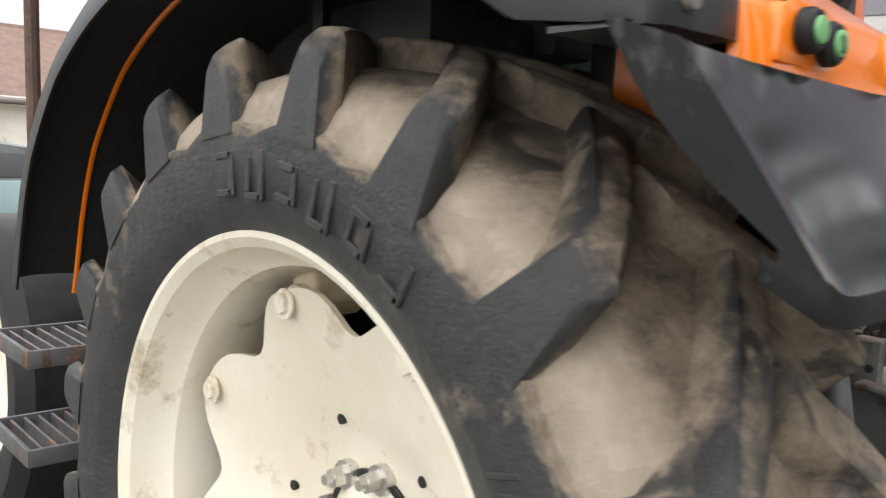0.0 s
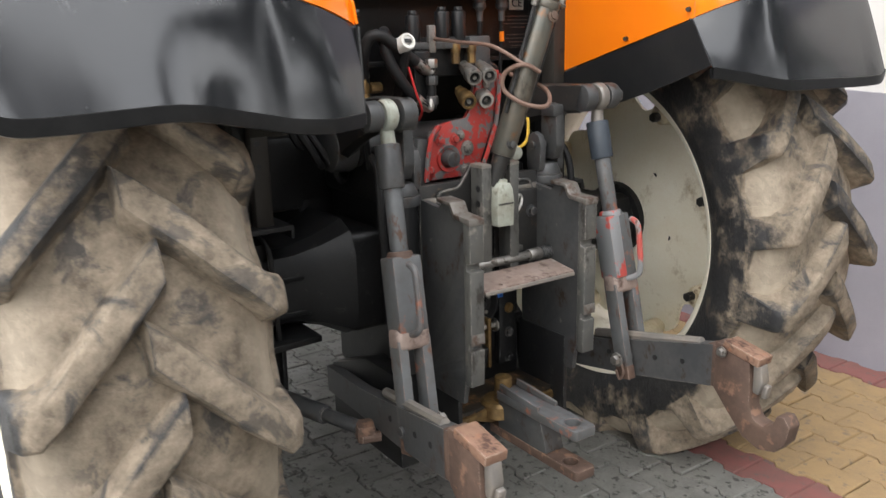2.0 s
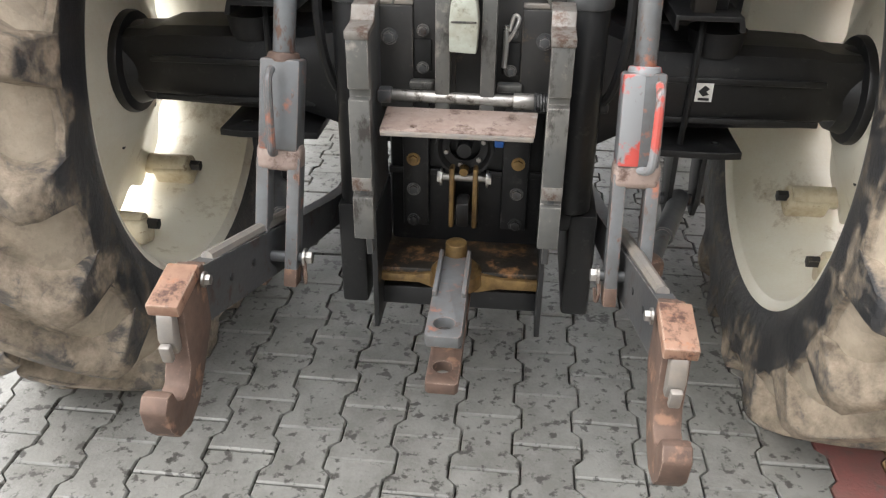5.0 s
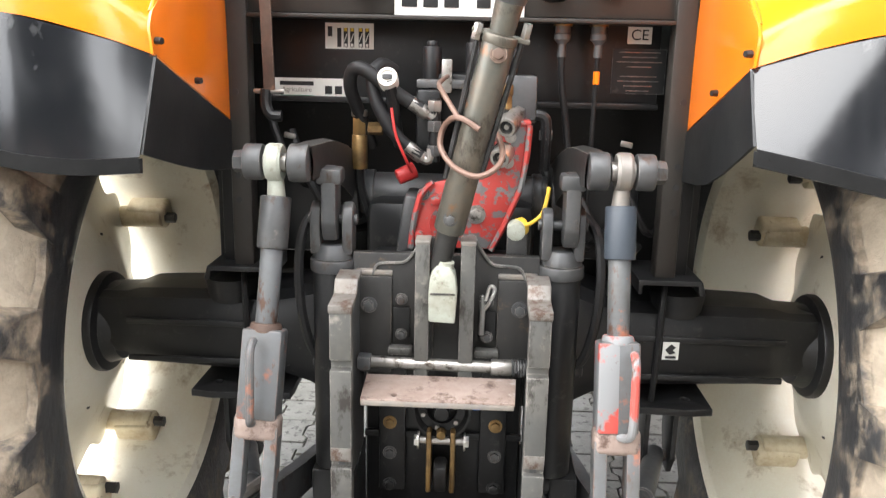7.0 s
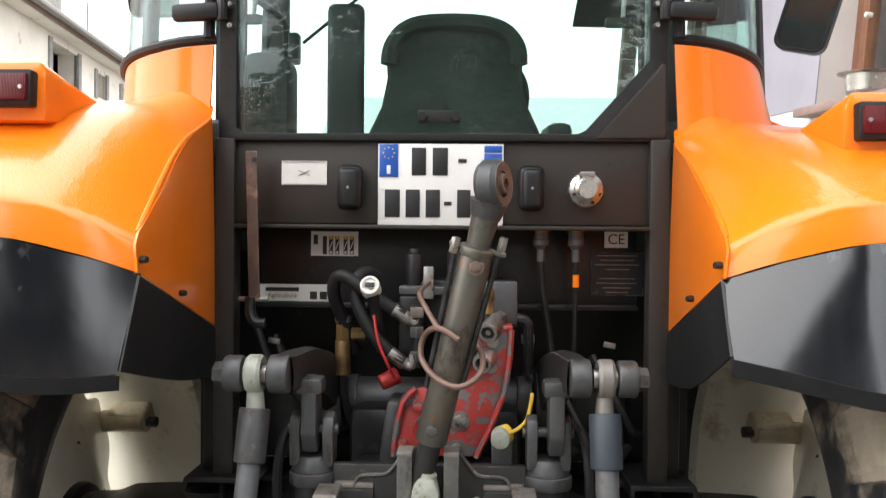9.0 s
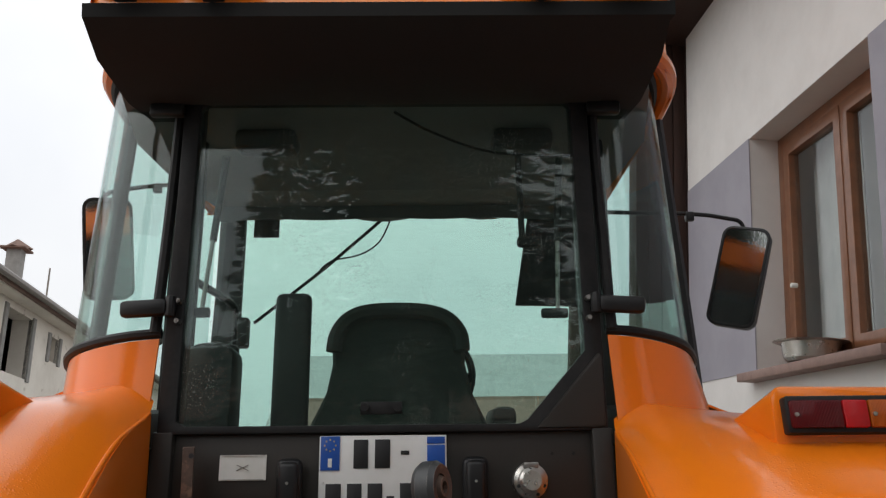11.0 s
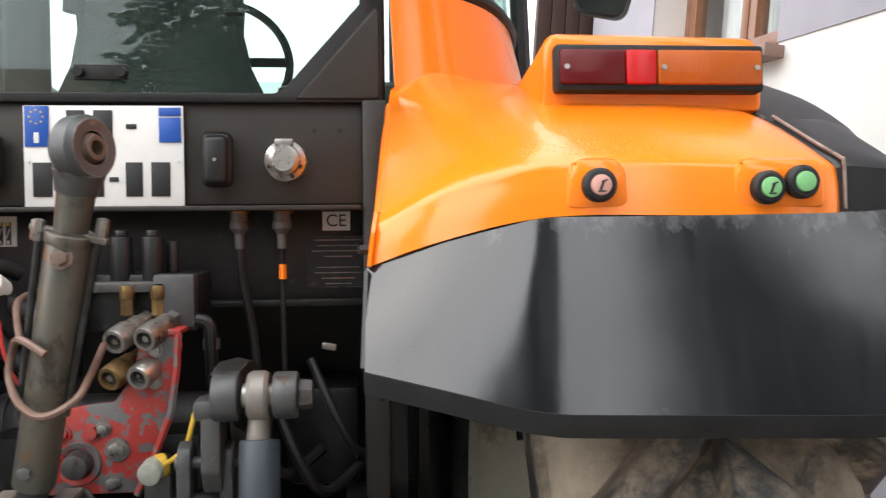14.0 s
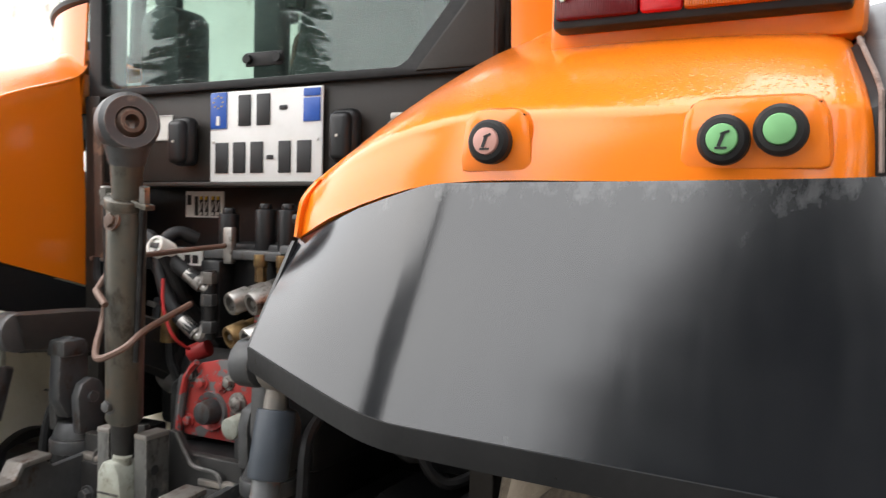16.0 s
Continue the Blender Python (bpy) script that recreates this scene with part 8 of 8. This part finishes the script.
old_house("old_building", "long old cream building with a tile roof and dark openings", (-7.25, 6.0, 0), 96.8, 25, 8, 5.74, 0.7,
          [(7.8, 4.10, 1.4, 1.25), (10.4, 4.70, 0.6, 0.55), (12.2, 4.70, 0.6, 0.55), (15.2, 3.7, 0.8, 1.3), (18.4, 3.7, 0.8, 1.3), (4.2, 3.7, 0.8, 1.3), (8.6, 0.6, 1.3, 2.2), (12.0, 1.0, 0.8, 1.5), (15.2, 1.0, 0.8, 1.5), (5.2, 1.0, 0.8, 1.5)])
old_house("old_outbuilding", "low white outbuilding with a brown tile roof", (-4.0, 21.0, 0), 0, 18, 7, 2.6, 2.0,
          [(1.5, 0.9, 1.0, 1.0), (4.5, 0.0, 2.4, 2.2), (8.6, 0.9, 1.0, 1.0), (12.0, 0.9, 1.0, 1.0)], False)
shed = thing("far_shed", "wide pale shed with a light grey roof", "shed", at=(3.0, 32.0, 0))
part("shed_wall", bx((4.0, 5.0, 2.2), (26, 10, 4.4), (0, 0, 0), 0), OLDPLASTER, shed)
part("shed_roof", sheet([[(-9.6, -0.8, 4.3), (17.6, -0.8, 4.3)], [(-9.6, 5.0, 8.2), (17.6, 5.0, 8.2)], [(-9.6, 10.8, 4.3), (17.6, 10.8, 4.3)]], 0.15), SHEDROOF, shed, "light grey sheet roof", 0)
for k in range(8):
    part("shed_opening", bx((-6 + 3 * k, -0.02, 1.7), (1.6, 0.06, 1.6), (0, 0, 0), 0), DARKROOM, shed)
# a parked car beyond the tractor
CARTEAL = surface("pale_teal_car_paint", (0.36, 0.50, 0.52), (0.30, 0.43, 0.45), 0.25, 0.1, 200, 4, 0.5, 0.01, 0.8, 0.05)
car = thing("car", "pale teal car with red rear lamps, seen from behind", "car", at=(0.55, 9.6, 0))
body = [[(-0.86, 0, 0.35), (-0.88, 0, 0.75), (-0.84, 0.05, 1.00), (-0.70, 0.30, 1.42), (0.70, 0.30, 1.42), (0.84, 0.05, 1.00), (0.88, 0, 0.75), (0.86, 0, 0.35)],
        [(-0.88, 2.0, 0.30), (-0.90, 2.0, 0.75), (-0.86, 2.0, 0.98), (-0.70, 1.8, 1.48), (0.70, 1.8, 1.48), (0.86, 2.0, 0.98), (0.90, 2.0, 0.75), (0.88, 2.0, 0.30)],
        [(-0.84, 4.1, 0.30), (-0.86, 4.1, 0.65), (-0.80, 3.4, 0.95), (-0.66, 2.6, 1.30), (0.66, 2.6, 1.30), (0.80, 3.4, 0.95), (0.86, 4.1, 0.65), (0.84, 4.1, 0.30)]]
part("car_body", sheet(smooth_grid(body, 3), 0.01), CARTEAL, car, "", 50)
part("tail_panel", bx((0, 0.03, 0.70), (1.66, 0.06, 0.66), (0, 0, 0), 0.02), CARTEAL, car)
part("rear_window", bx((0, 0.13, 1.20), (1.22, 0.02, 0.34), (-32, 0, 0), 0.01), DARKINT, car)
part("bumper", bx((0, -0.04, 0.46), (1.74, 0.14, 0.22), (0, 0, 0), 0.05), BLACKPLASTIC, car)
for s in (-1, 1):
    part("rear_lamp", bx((s * 0.70, -0.012, 0.84), (0.30, 0.06, 0.16), (0, 0, 0), 0.02), LENSBRIGHT, car, "red rear lamp")
    for y in (0.75, 3.2):
        part("wheel", cyl((s * 0.74, y, 0.31), (s * 0.90, y, 0.31), 0.31, 0.30, 24, 0.02), RUBBER, car)


# ---------------------------------------------------------------- trees behind the camera, mirrored in glass and black plastic
BARK = surface("grey_brown_bark", (0.085, 0.065, 0.05), (0.05, 0.04, 0.032), 0.9, 0, 40, 6, 0.8, 0.4)
NEEDLES = surface("dark_green_needles", (0.030, 0.052, 0.028), (0.05, 0.07, 0.035), 0.8, 0, 60, 5, 0.7, 0.1)


def conifer(p, height, width, seed):
    r = random.Random(seed)
    t = thing("conifer", "tall dark green conifer out of view, placed for its reflection", "tree", "trees round the yard", at=p)
    dense = 1.2 if height < 12 else 3.3
    part("trunk", cyl((0, 0, 0), (0, 0, height * 0.96), 0.16, 0.02, 10), BARK, t)
    bm = bmesh.new()
    for k in range(int(300 * dense)):
        h = (0.8 if height < 12 else 3.2) + (height - (0.9 if height < 12 else 3.3)) * (k / (300 * dense)) + r.uniform(-0.1, 0.1)
        a = r.uniform(0, math.tau)
        L = width * (1 - h / height) * r.uniform(0.55, 1.1) + 0.12
        d = Vector((math.cos(a), math.sin(a), -0.25))
        side = Vector((-math.sin(a), math.cos(a), 0))
        n = max(4, int(L * 12))
        for i in range(n):
            f = (i + 1) / n
            for w in (-1, 1):
                c = Vector((0, 0, h)) + d * (L * f) + side * w * (0.26 * L * (1.05 - f)) * r.random() + Vector((0, 0, r.uniform(-0.12, 0.05)))
                e = (d + side * w * r.uniform(0.3, 1.0)) * r.uniform(0.14, 0.26)
                u = Vector((r.uniform(-1, 1), r.uniform(-1, 1), r.uniform(-0.6, 0.6))) * 0.075
                q = [bm.verts.new(v) for v in (c, c + e * 0.5 + u, c + e, c + e * 0.5 - u)]
                bm.faces.new(q)
    part("crown", bm, NEEDLES, t, "", 0)
    return t


# the last two trees are unseen additions that darken the skirts' reflections
for x, y, h, w, sd in ((-8.6, -9.6, 12.0, 2.2, 1), (-2.6, -12.5, 9.5, 2.0, 2), (0.2, -9.2, 15.0, 3.3, 3), (5.6, -9.2, 13.0, 2.4, 4), (5.2, -3.4, 11.0, 2.6, 5)):
    conifer((x, y, -0.02), h, w, sd)
# building out of view, added to give the low reflections something dark
back = old_house("unseen_rear_building", "low plastered farm building, unseen, added for dark low reflections", (14.0, -17.5, 0), 180, 30, 7, 3.4, 2.2, [(2.0, 0.9, 1.1, 1.2), (6.0, 0.0, 2.6, 2.6), (11.0, 0.9, 1.1, 1.2), (15.0, 0.9, 1.1, 1.2), (20.0, 0.9, 1.1, 1.2), (25.0, 0.9, 1.1, 1.2)], False)
